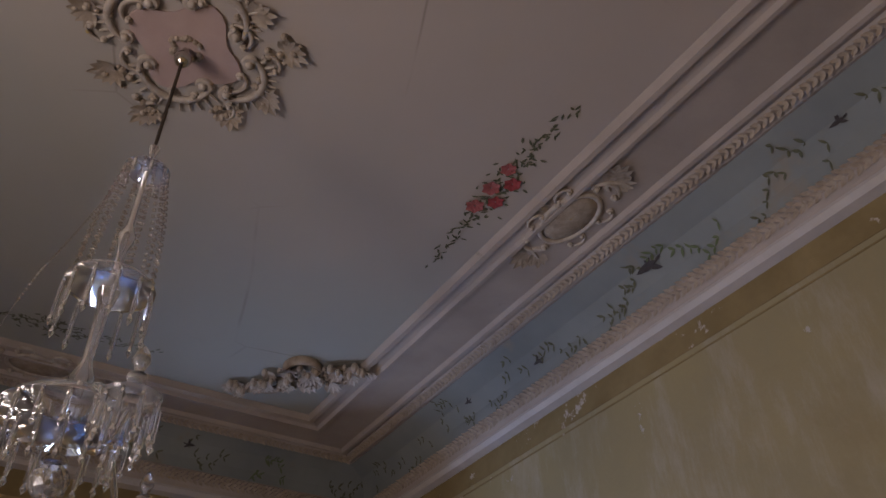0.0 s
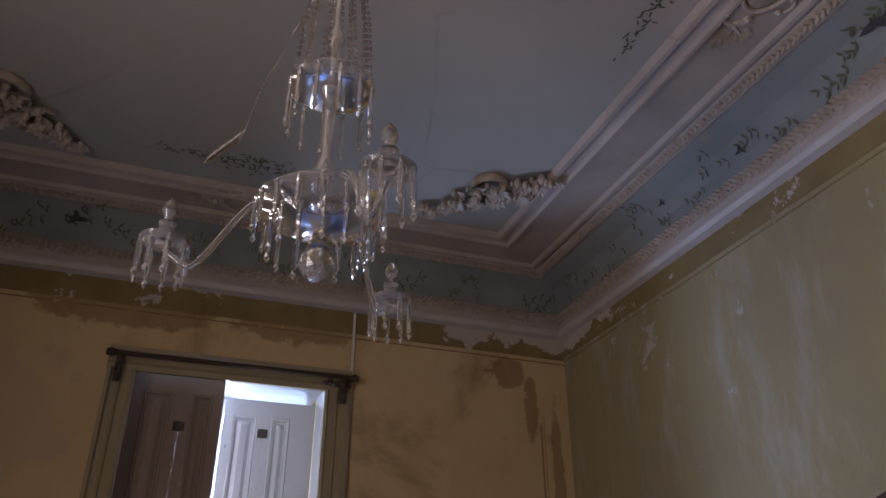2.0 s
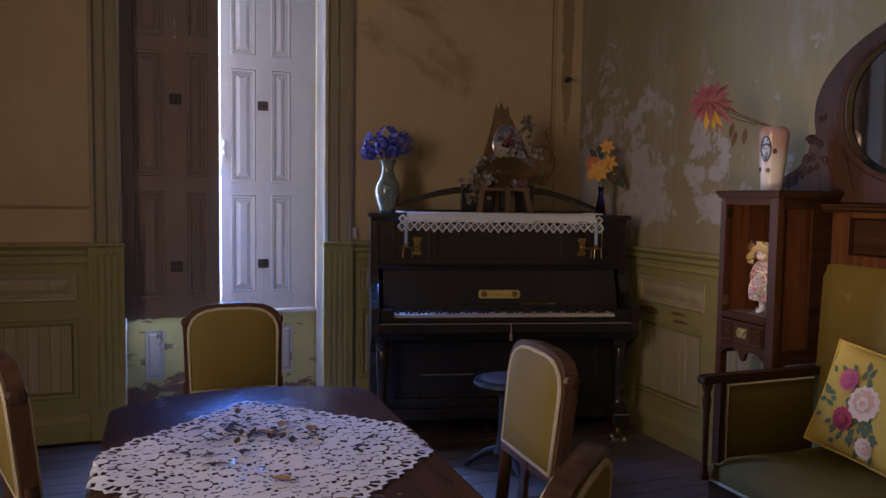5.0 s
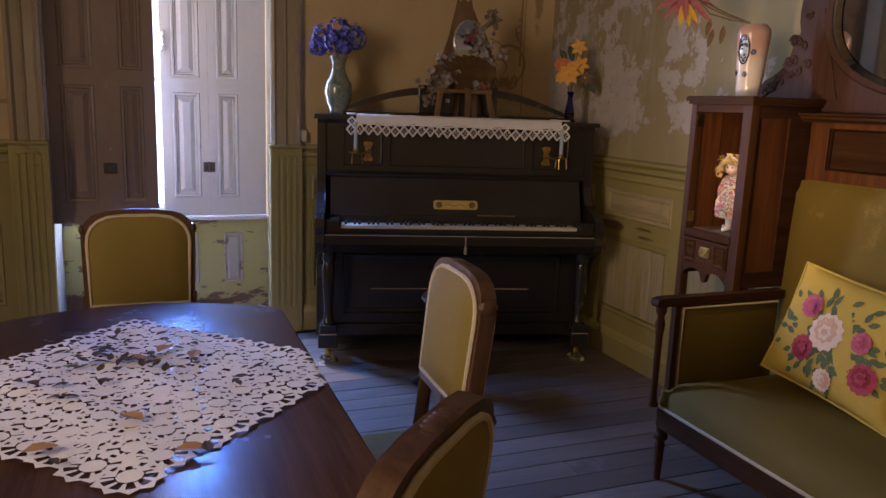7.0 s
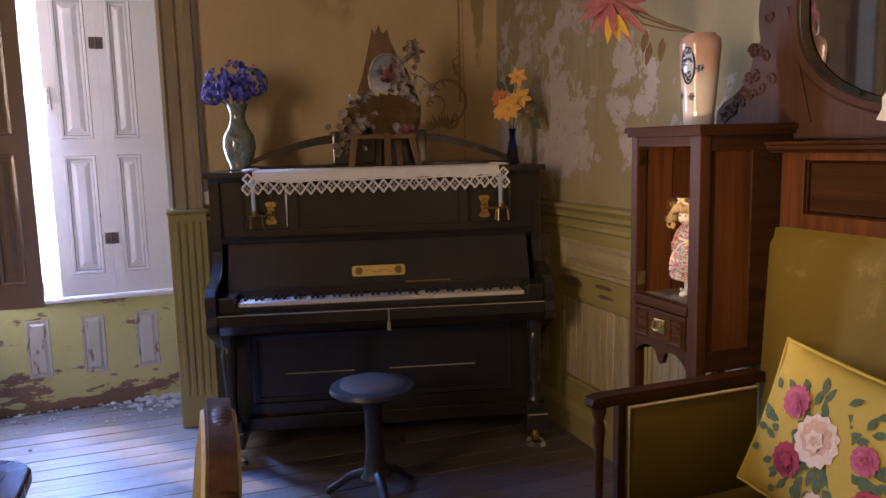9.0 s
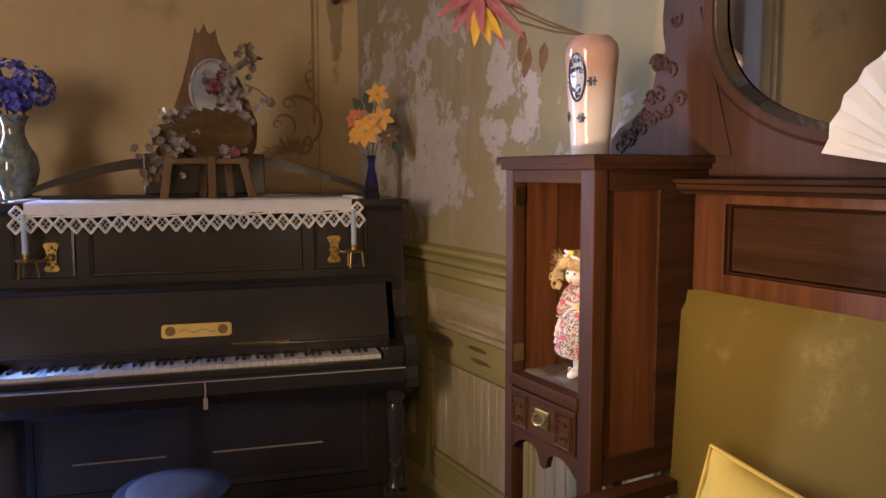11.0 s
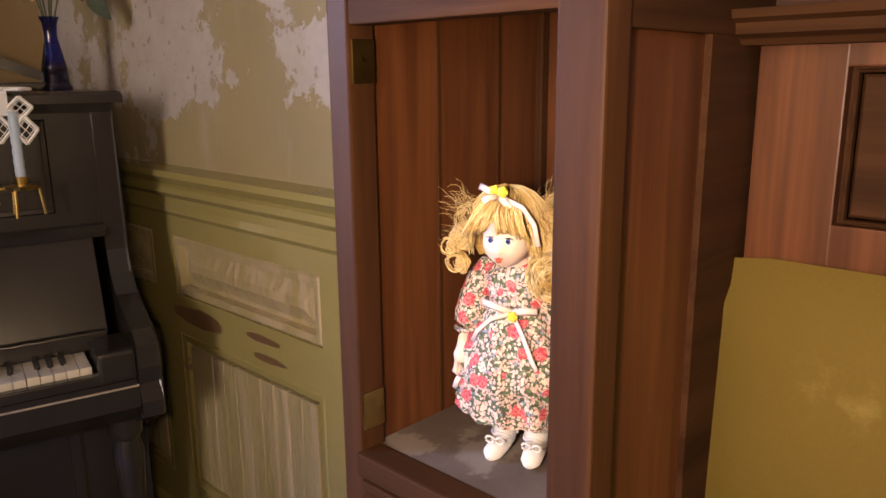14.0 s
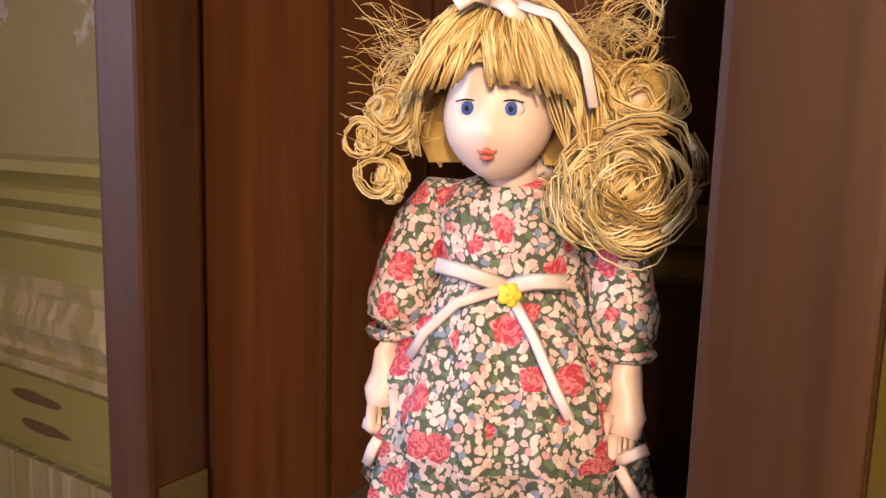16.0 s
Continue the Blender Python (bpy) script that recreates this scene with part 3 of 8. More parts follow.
# ---- joinery of the walls ----
def wainscot(name, horizontal, face, out, a0, a1, bays, label):
    """Panelled dado: rails and stiles, an upper lying panel and a lower upright panel per bay, and a moulded cap."""
    def place(a, z):
        return (a, face + out * 0.022, z) if horizontal else (face + out * 0.022, a, z)
    ob = None
    bm = B()
    lo, hi = (face, face + out * 0.022) if out > 0 else (face + out * 0.022, face)
    w = (a1 - a0) / bays
    st = 0.105
    rails = [(0.0, 0.24), (0.675, 0.775), (0.925, 0.985)]
    pieces = []
    for k, (z0, z1) in enumerate(rails):
        pc = bm if k == 0 else B()
        box(pc, *((a0, a1, lo, hi) if horizontal else (lo, hi, a0, a1)), z0, z1)
        if k:
            pieces.append(("rail", pc))
    for i in range(bays + 1):
        c0, c1 = a0 + i * w - (st / 2 if i else 0), a0 + i * w + (st / 2 if i < bays else 0)
        for z0, z1 in ((0.24, 0.675), (0.775, 0.925)):
            pc = B()
            pieces.append(("stile", pc))
            box(pc, *((c0, c1, lo, hi) if horizontal else (lo, hi, c0, c1)), z0, z1)
    ob = tagged(part(name, bm, GREEN_WOOD), label, "wainscot", kind="structure")
    for nm, pc in pieces:
        part(nm, pc, GREEN_WOOD, ob)
    prof = [(0.0, 0.0), (0.045, 0.0), (0.045, 0.11), (0.036, 0.135), (0.026, 0.15), (0.0, 0.15)]
    cap = [(0.0, 0.975), (0.024, 0.975), (0.030, 0.985), (0.024, 1.0), (0.024, 1.02), (0.044, 1.035), (0.044, 1.05), (0.034, 1.056), (0.055, 1.075), (0.055, 1.09), (0.0, 1.095)]
    for nm, pr in (("skirting", prof), ("dado_cap", cap)):
        b2 = B()
        if horizontal:
            moulding(b2, pr, (a0, face, 0), (a1, face, 0), (0, out, 0))
        else:
            moulding(b2, pr, (face, a0, 0), (face, a1, 0), (out, 0, 0))
        part(nm, b2, GREEN_WOOD, ob)
    for i in range(bays):
        p0, p1 = a0 + i * w + (st / 2 if i else 0), a0 + (i + 1) * w - (st / 2 if i < bays - 1 else 0)
        if i == 0:
            p0 += st / 2
        if i == bays - 1:
            p1 -= st / 2
        for z0, z1, nm in ((0.24, 0.675, "lower_panel"), (0.775, 0.925, "upper_panel")):
            if horizontal:
                m = frame_m((p0, face + out * 0.016, z0), (1, 0, 0), (0, 0, 1)) if out < 0 else frame_m((p1, face + out * 0.016, z0), (-1, 0, 0), (0, 0, 1))
            else:
                m = frame_m((face + out * 0.016, p1, z0), (0, -1, 0), (0, 0, 1)) if out < 0 else frame_m((face + out * 0.016, p0, z0), (0, 1, 0), (0, 0, 1))
            b2 = raised_panel(B(), m, p1 - p0, z1 - z0, 0.012, 0.022, 0.03 if nm == "upper_panel" else 0.012, 0.014)
            if nm == "upper_panel":
                part(nm, b2, STRIPPED, ob)
                continue
            pn = part(nm, b2, GREEN_WOOD, ob)
            inner = 0.034
            count = max(3, round((p1 - p0 - 2 * inner) / 0.052))
            bw = (p1 - p0 - 2 * inner) / count
            for q in range(count):
                b3 = box(B(), inner + q * bw + 0.001, inner + (q + 1) * bw - 0.001, inner, z1 - z0 - inner, -0.012, 0.0015 + 0.001 * (q % 2), 0.003, m)
                part("board", b3, STRIPPED, pn)
    return ob


wainscot("wainscot_east", False, XR, -1, -0.715, YW - 0.005, 8, "green painted panelled dado with scraped bare panels")
wainscot("wainscot_north_corner", True, YW, -1, 0.942, XR - 0.03, 3, "green painted panelled dado behind the piano")
wainscot("wainscot_north_side", True, YW, -1, XL + 0.03, -0.527, 3, "green painted panelled dado beside the window")


def casing(name, x0, x1):
    """A fluted upright of the window casing with a broader pedestal below the dado line."""
    ob = None
    bm = B()
    w = x1 - x0
    prof = [(0, 0), (0, -0.03), (0.016, -0.042), (0.03, -0.03), (w * 0.45, -0.026), (w * 0.5, -0.038), (w * 0.58, -0.026), (w - 0.032, -0.03), (w - 0.02, -0.05), (w, -0.05), (w, 0)]
    if name.endswith("left"):
        prof = [(w - x, y) for x, y in prof][::-1]
    lo = [bm.verts.new((x0 + x, YW + y, DADO)) for x, y in prof]
    hi = [bm.verts.new((x0 + x, YW + y, 3.02)) for x, y in prof]
    n = len(prof)
    for i in range(n):
        bm.faces.new((lo[i], lo[(i + 1) % n], hi[(i + 1) % n], hi[i]))
    ob = tagged(part(name, bm, CASING), "cream painted fluted window casing", "trim", kind="structure")
    b2 = B()
    box(b2, x0 - 0.012, x1 + 0.012, YW - 0.06, YW, 0, DADO - 0.02, 0.004)
    for k in range(4):
        xa = x0 + 0.012 + k * (w - 0.02) / 4
        box(b2, xa, xa + (w - 0.02) / 4 - 0.012, YW - 0.068, YW - 0.058, 0.16, DADO - 0.06, 0.003)
    part("pedestal", b2, GREEN_WOOD, ob)
    b3 = B()
    moulding(b3, [(0, 0), (0.066, 0), (0.078, 0.012), (0.078, 0.024), (0, 0.028)], (x0 - 0.016, YW, DADO - 0.022), (x1 + 0.016, YW, DADO - 0.022), (0, -1, 0))
    part("pedestal_cap", b3, GREEN_WOOD, ob)
    return ob


casing("trim_casing_right", 0.772, 0.927)
casing("trim_casing_left", -0.512, -0.355)
bm = B()
moulding(bm, [(0, 0), (0.03, 0), (0.04, 0.03), (0.03, 0.05), (0.034, 0.10), (0.055, 0.115), (0.06, 0.135), (0, 0.14)], (-0.52, YW, 3.015), (0.935, YW, 3.015), (0, -1, 0))
tagged(part("trim_casing_head", bm, CASING), "cream painted moulded window head", "trim", kind="structure")

# curtain pole with its brackets on the head of the casing
pole = thing("curtain_pole", pose(0, 0, 0), "dark wooden curtain pole with end knobs on brackets", "curtain pole")
part("rod", tube(B(), [(-0.50, YW - 0.075, 3.098), (0.935, YW - 0.075, 3.098)], 0.014, 10), DARK_POLE, pole, smooth=50)
for x, s in ((-0.51, -1), (0.95, 1)):
    b2 = lathe(B(), [(0, -0.03), (0.02, -0.022), (0.026, 0), (0.02, 0.02), (0.012, 0.03), (0.016, 0.036), (0.012, 0.05)], 14, pose(x, YW - 0.075, 3.098, 0, -90 * s, 0))
    part("end_knob", b2, DARK_POLE, pole, smooth=50)
for x in (-0.455, 0.875):
    b2 = box(B(), x - 0.018, x + 0.018, YW - 0.085, YW - 0.05, 2.93, 3.086, 0.006)
    for k in range(5):
        ball(b2, (x + 0.012 * math.sin(k * 2.1), YW - 0.088, 2.935 + 0.033 * k), 0.014, 8)
    part("bracket", b2, IRON, pole)
b2 = B()
for k in range(9):
    ball(b2, (0.76 + 0.02 * k, YW - 0.06 - 0.008 * (k % 2), 3.055 + 0.008 * math.sin(k * 1.7)), 0.016, 8)
part("carved_spray", b2, IRON, pole)

# window: recess lining, sill, apron board with panels
MX = (OX0 + OX1) / 2
win = B()
box(win, OX0, OX1, 5.52, 5.56, 0.59, 0.67, 0.004)
window_1 = tagged(part("window_1", win, SHUTTER), "tall white casement window behind folding shutters", "window", kind="structure")
for x0, x1 in ((OX0, OX0 + 0.05), (MX - 0.025, MX + 0.025), (OX1 - 0.05, OX1)):
    part("window_frame", box(B(), x0, x1, 5.52, 5.56, 0.67, OZ1, 0.004), SHUTTER, window_1)
for z in (1.42, 2.22):
    for x0, x1 in ((OX0 + 0.05, MX - 0.025), (MX + 0.025, OX1 - 0.05)):
        part("glazing_bar", box(B(), x0, x1, 5.525, 5.555, z, z + 0.03), SHUTTER, window_1)
for x0, x1 in ((OX0 + 0.05, MX - 0.025), (MX + 0.025, OX1 - 0.05)):
    for z0, z1 in ((0.67, 1.42), (1.45, 2.22), (2.25, OZ1)):
        p = part("pane", box(B(), x0, x1, 5.538, 5.542, z0, z1), WINDOW_GLASS, window_1)
        p.visible_shadow = False
b2 = box(B(), OX0 + 0.002, OX1 - 0.002, 5.318, 5.52, 0.590, 0.612, 0.006)
part("window_sill", b2, SHUTTER, window_1, "white painted sill, worn at the edge")
apron = B()
box(apron, OX0 + 0.002, OX1 - 0.002, 5.345, 5.40, 0, 0.590)
ap = tagged(part("apron_board", apron, APRON), "flaking yellow-green panelled board under the window", "panelling", kind="structure")
for i in range(4):
    x0 = -0.255 + i * 0.269
    m = frame_m((x0, 5.344, 0.19), (1, 0, 0), (0, 0, 1))
    part("panel", raised_panel(B(), m, 0.115, 0.315, 0.010, 0.012, 0.012, 0.0005), APRON_PANEL, ap)
for x0, x1 in ((OX0 + 0.002, OX0 + 0.014), (OX1 - 0.012, OX1 - 0.002)):
    lining = box(B(), x0, x1, YW + 0.004, 5.318, 0.0, OZ1 - 0.02)
    tagged(part("trim_reveal", lining, SHUTTER), "white painted lining of the window recess", "trim", kind="structure")
lining = B()
box(lining, OX0 + 0.016, OX1 - 0.014, YW + 0.004, 5.52, OZ1 - 0.018, OZ1 - 0.002)
tagged(part("trim_soffit", lining, SHUTTER), "white painted soffit of the window recess", "trim", kind="structure")


def shutter_leaf(parent, m, w, z0, z1, st=0.062, broad=0.062, paint=None):
    """A leaf with three fielded panels in rails and stiles, both sides; one stile may be broader."""
    h = z1 - z0
    t = 0.028
    bm = B()
    rt = 0.085
    paint = paint or SHUTTER
    zs = [(0.115, 0.305 * h), (0.305 * h + rt, 0.635 * h), (0.635 * h + rt, h - 0.11)]
    box(bm, 0, st, 0, t, 0, h, 0.0, m)
    box(bm, w - broad, w, 0, t, 0, h, 0.0, m)
    edges = [0] + [v for p in zs for v in p] + [h]
    for a, b in zip(edges[0::2], edges[1::2]):
        box(bm, st, w - broad, 0.001, t - 0.001, a, b, 0.0, m)
    lf = part("leaf", bm, paint, parent)
    for a, b in zs:
        pm = m @ frame_m((st, 0.003, a), (1, 0, 0), (0, 0, 1))
        part("panel", raised_panel(B(), pm, w - st - broad, b - a, 0.016, 0.018, 0.030, 0.014), paint, lf)
        pm = m @ frame_m((w - broad, t - 0.003, a), (-1, 0, 0), (0, 0, 1))
        part("panel", raised_panel(B(), pm, w - st - broad, b - a, 0.016, 0.018, 0.030, 0.014), paint, lf)
    return lf


def shutter_hinge(parent, m, z):
    bm = B()
    for s in (-1, 1):
        box(bm, min(s * 0.004, s * 0.034), max(s * 0.004, s * 0.034), -0.004, 0.0, z - 0.03, z + 0.03, 0.0015, m)
        for dz in (-0.018, 0.018):
            ball(bm, m @ Vector((s * 0.022, -0.005, z + dz)), 0.004, 6)
    tube(bm, [m @ Vector((0, -0.005, z - 0.032)), m @ Vector((0, -0.005, z + 0.032))], 0.005, 8)
    part("hinge", bm, IRON, parent, "dark iron butt hinge")


sh_r = thing("window_shutter", pose(0.814, 5.335, 0.618), "white folding shutter, closed, paint chipped at the edges", "shutter", "window shutters")
shutter_leaf(sh_r, pose(-0.341, 0, 0), 0.341, 0, 2.442, 0.050, 0.165)
shutter_leaf(sh_r, pose(-0.608, 0, 0), 0.2665, 0, 2.442, 0.062, 0.046)
for z in (0.30, 1.322, 2.22):
    shutter_hinge(sh_r, pose(-0.342, 0, 0), z)
    part("hinge_plate", box(B(), -0.040, -0.004, -0.003, 0.0, z - 0.028, z + 0.028, 0.001), SHUTTER, sh_r)
b2 = box(B(), -0.600, -0.575, -0.014, 0.0, 0.98, 1.10, 0.004)
tube(b2, [(-0.588, -0.014, 1.01), (-0.588, -0.034, 1.02), (-0.588, -0.034, 1.07), (-0.588, -0.014, 1.08)], 0.005, 6)
part("latch", b2, SHUTTER, sh_r, "painted iron latch")
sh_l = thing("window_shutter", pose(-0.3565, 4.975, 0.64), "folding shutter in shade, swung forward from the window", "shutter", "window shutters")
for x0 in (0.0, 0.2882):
    shutter_leaf(sh_l, pose(x0, 0, 0), 0.288 if x0 == 0 else 0.240, 0, 2.425, paint=SHADED_SHUTTER)
for z in (0.30, 1.27, 2.11):
    shutter_hinge(sh_l, pose(0.2883, 0, 0), z)

# made-up window in the west wall, round the fill that lights the room from the side
w2 = B()
box(w2, XL - 0.20, XL - 0.15, SX0, SX1, 0.9, 0.96, 0.004)
window_2 = tagged(part("window_2", w2, SHUTTER), "white casement window added in the unseen side wall", "window", kind="structure")
for y0 in (SX0, (SX0 + SX1) / 2 - 0.03, SX1 - 0.06):
    part("window_frame", box(B(), XL - 0.20, XL - 0.15, y0, y0 + 0.06, 0.96, 3.0), SHUTTER, window_2)

# cable trunking with its box beside the casing
conduit = thing("cable_trunking", pose(0.9415, YW, 0), "thin white cable trunking ending in a small box", "cable")
part("trunking", box(B(), -0.009, 0.009, -0.014, 0.0, 1.17, 3.58, 0.002), CABLE, conduit)
part("junction_box", box(B(), -0.025, 0.025, -0.035, 0.0, 1.11, 1.175, 0.004), CABLE, conduit)

# painted brown band under the cornice, with its lower line, and the corner scroll
def painted(name, bm, mat, label):
    return tagged(part(name, bm, mat), label, "wall painting", kind="structure")


bm = B()
box(bm, XL, XR, YW - 0.003, YW, 3.43, 3.585)
box(bm, XL, XR, YW - 0.003, YW, 3.395, 3.403)
painted("trim_border_north", bm, BORDER_N, "brown painted border under the cornice")
bm = B()
box(bm, XR - 0.003, XR, YB, YW, 3.455, 3.585)
box(bm, XR - 0.003, XR, YB, YW, 3.42, 3.427)
painted("trim_border_east", bm, BORDER_E, "brown painted border under the cornice")
bm = B()
box(bm, 2.300, 2.313, YW - 0.003, YW, 1.60, 2.95)
box(bm, 2.328, 2.332, YW - 0.003, YW, 1.25, 3.0)
def paint_stroke(c, r, a0, a1, w, curl=0.0):
    """A flat brush stroke along an arc on the north wall, its radius closing by curl."""
    pts, n = [], 30
    for k in range(n + 1):
        f = k / n
        a, rr = radians(a0 + (a1 - a0) * f), r * (1 - curl * f)
        pts.append((c[0] + rr * math.cos(a), YW - 0.002, c[1] + rr * math.sin(a)))
    tube(bm, pts, [w * (0.3 + 0.7 * math.sin(math.pi * min(1, 0.15 + 0.85 * k / n))) for k in range(n + 1)], 6, 0.12, (0, 1, 0))


paint_stroke((2.225, 1.605), 0.115, 120, -100, 0.009)
paint_stroke((2.185, 1.685), 0.032, -20, 330, 0.006, 0.6)
paint_stroke((2.165, 1.585), 0.050, 140, -60, 0.006)
paint_stroke((2.130, 1.590), 0.022, 0, 320, 0.005, 0.6)
paint_stroke((2.245, 1.500), 0.050, 60, -150, 0.010, 0.4)
paint_stroke((2.38, 1.82), 0.110, 175, 240, 0.008)
random.seed(27)
for k in range(15):
    a = radians(70 + 8 * k + random.uniform(-6, 6))
    leaf(bm, (2.24 - 0.009 * k, YW - 0.003, 1.455 + random.uniform(-0.01, 0.01)), (math.cos(a), 0, math.sin(a)), (0, -1, 0), random.uniform(0.05, 0.095), 0.022)
for k in range(6):
    a = radians(150 + 20 * k)
    leaf(bm, (2.31, YW - 0.003, 1.70 + 0.05 * k), (math.cos(a), 0, math.sin(a)), (0, -1, 0), 0.045, 0.014)
painted("trim_scroll_north", bm, SCROLL, "brown painted scrollwork panel border")
bm = box(B(), XL, -0.515, YW - 0.003, YW, 1.272, 1.292)
painted("trim_line_north", bm, SCROLL, "faded brown painted line above the dado")


# ---- piano ----
PIANO = pose(1.604, 3.998, 0, 0, 0, -13.5)
piano = thing("upright_piano", PIANO, "old black lacquered upright piano with open keyboard, scuffed", "piano")
W2 = 0.735
# case sides, back, lower and upper panels
for s, nm in ((-1, "side"), (1, "side")):
    x0, x1 = sorted((s * (W2 - 0.045), s * W2))
    bm = B()
    poly = [(0.20, 0.10), (0.56, 0.10), (0.56, 1.25), (0.19, 1.25), (0.19, 0.93), (0.17, 0.88), (0.13, 0.84), (0.05, 0.815), (-0.015, 0.80), (-0.05, 0.775), (-0.055, 0.73), (-0.035, 0.69), (-0.055, 0.655), (-0.05, 0.62), (0.02, 0.585), (0.10, 0.55), (0.17, 0.50), (0.20, 0.42)]
    prism(bm, poly, frame_m((x0, 0, 0), (0, 1, 0), (0, 0, 1)), x1 - x0, 0.006)
    part(nm, bm, LACQUER, piano)
part("back", box(B(), -W2 + 0.045, W2 - 0.045, 0.52, 0.56, 0.10, 1.25), LACQUER, piano)
bm = B()
box(bm, -0.69, 0.69, 0.215, 0.235, 0.16, 0.60)
raised_panel(bm, frame_m((-0.60, 0.214, 0.22), (1, 0, 0), (0, 0, 1)), 1.20, 0.33, 0.004, 0.03, 0.01, 0.008)
part("lower_panel", bm, LACQUER, piano, "scuffed black lower panel")
part("plinth", box(B(), -0.69, 0.69, 0.19, 0.5, 0.10, 0.165, 0.006), LACQUER, piano)
bm = B()
box(bm, -0.69, 0.69, 0.205, 0.225, 0.99, 1.25)
for x0, x1 in ((-0.60, -0.40), (-0.36, 0.36), (0.40, 0.60)):
    raised_panel(bm, frame_m((x0, 0.204, 1.02), (1, 0, 0), (0, 0, 1)), x1 - x0, 0.20, 0.004, 0.012, 0.01, 0.006)
part("upper_panel", bm, LACQUER, piano)
part("moulding_rail", moulding(B(), [(0, 0), (0.03, 0), (0.034, 0.012), (0.02, 0.024), (0, 0.026)], (-0.69, 0.205, 0.965), (0.69, 0.205, 0.965), (0, -1, 0)), LACQUER, piano)
bm = B()
prism(bm, [(0.115, 0.765), (0.145, 0.765), (0.215, 0.97), (0.19, 0.97)], frame_m((-0.665, 0, 0), (0, 1, 0), (0, 0, 1)), 1.33, 0.004)
fall = part("fallboard", bm, LACQUER, piano, "open glossy fallboard above the keys")
part("name_rail", box(B(), -0.66, 0.66, 0.098, 0.125, 0.735, 0.775, 0.004), LACQUER, piano)
fb = frame_m((-0.132, 0.1300, 0.805), (1, 0, 0), (0, 0.075, 0.205))
bm = B()
prism(bm, [(0, 0.008), (0.008, 0), (0.226, 0), (0.234, 0.008), (0.234, 0.040), (0.226, 0.048), (0.008, 0.048), (0, 0.040)], fb, 0.004, 0.001)
plate = part("nameplate", bm, BRASS_PLATE, fall, "engraved brass nameplate")
bm = B()
for cx in (0.03, 0.204):
    lathe(bm, [(0.017, 0.004), (0.017, 0.0055), (0.012, 0.0058), (0.011, 0.005), (0.006, 0.0056), (0, 0.0056)], 16, fb @ Matrix.Translation((cx, 0.024, 0)))
pts = [fb @ Vector((0.06 + 0.012 * k, 0.022 + 0.006 * math.sin(k * 1.2), 0.0045)) for k in range(11)]
tube(bm, pts, 0.0012, 5)
part("engraving", bm, plain("dark_engraved_brass", (0.16, 0.09, 0.025), (0.24, 0.14, 0.04), 60, 0.5, 0.4), plate)
part("fall_hinge", box(B(), 0.10, 0.30, 0.105, 0.112, 0.776, 0.781), BRASS, fall)
bm = B()
prism(bm, [(-0.75, 0.16), (0.75, 0.16), (0.75, 0.57), (-0.75, 0.57)], pose(0, 0, 1.252), 0.024, 0.007)
part("top_lid", bm, LACQUER, piano)
part("lid_cove", moulding(B(), [(0, 0), (0.008, 0), (0.022, 0.02), (0, 0.02)], (-0.73, 0.195, 1.232), (0.73, 0.195, 1.232), (0, -1, 0)), LACQUER, piano)
# key bed, slip and cheeks
bm = B()
prism(bm, [(0.20, 0.60), (0.20, 0.70), (-0.03, 0.70), (-0.045, 0.692), (-0.045, 0.645), (-0.02, 0.62), (0.0, 0.60)], frame_m((-0.69, 0, 0), (0, 1, 0), (0, 0, 1)), 1.38, 0.003)
part("key_bed", bm, LACQUER, piano)
part("worn_edge", box(B(), -0.688, 0.688, -0.0468, -0.0445, 0.690, 0.6935), WORN_EDGE, piano)
part("key_slip", box(B(), -0.665, 0.665, -0.028, -0.006, 0.70, 0.722, 0.003), LACQUER, piano)
for s in (-1, 1):
    x0, x1 = sorted((s * 0.618, s * 0.69))
    part("cheek_block", box(B(), x0, x1, -0.03, 0.10, 0.70, 0.765, 0.008), LACQUER, piano)
random.seed(4)
wk = part("white_key", box(B(), 0.0006, 0.0229, 0.0, 0.115, 0.712, 0.735, 0.0012, seg=1), IVORY, piano)
wk.location.x = -0.611
for i in range(1, 52):
    k = wk.copy()
    scene.collection.objects.link(k)
    k.location = (-0.611 + i * 0.0235, 0, random.uniform(-0.0015, 0.0008))
bk = part("black_key", box(B(), -0.0055, 0.0055, 0.043, 0.115, 0.73, 0.746, 0.002, seg=1), EBONY, piano)
n = 0
for i in range(51):
    if (i + 5) % 7 in (2, 6):
        continue
    k = bk if n == 0 else bk.copy()
    if n:
        scene.collection.objects.link(k)
    k.location = (-0.611 + (i + 1) * 0.0235, 0, random.uniform(-0.002, 0.0))
    n += 1
part("key_bed_felt", box(B(), -0.618, 0.618, 0.0, 0.12, 0.70, 0.711), GAP, piano)
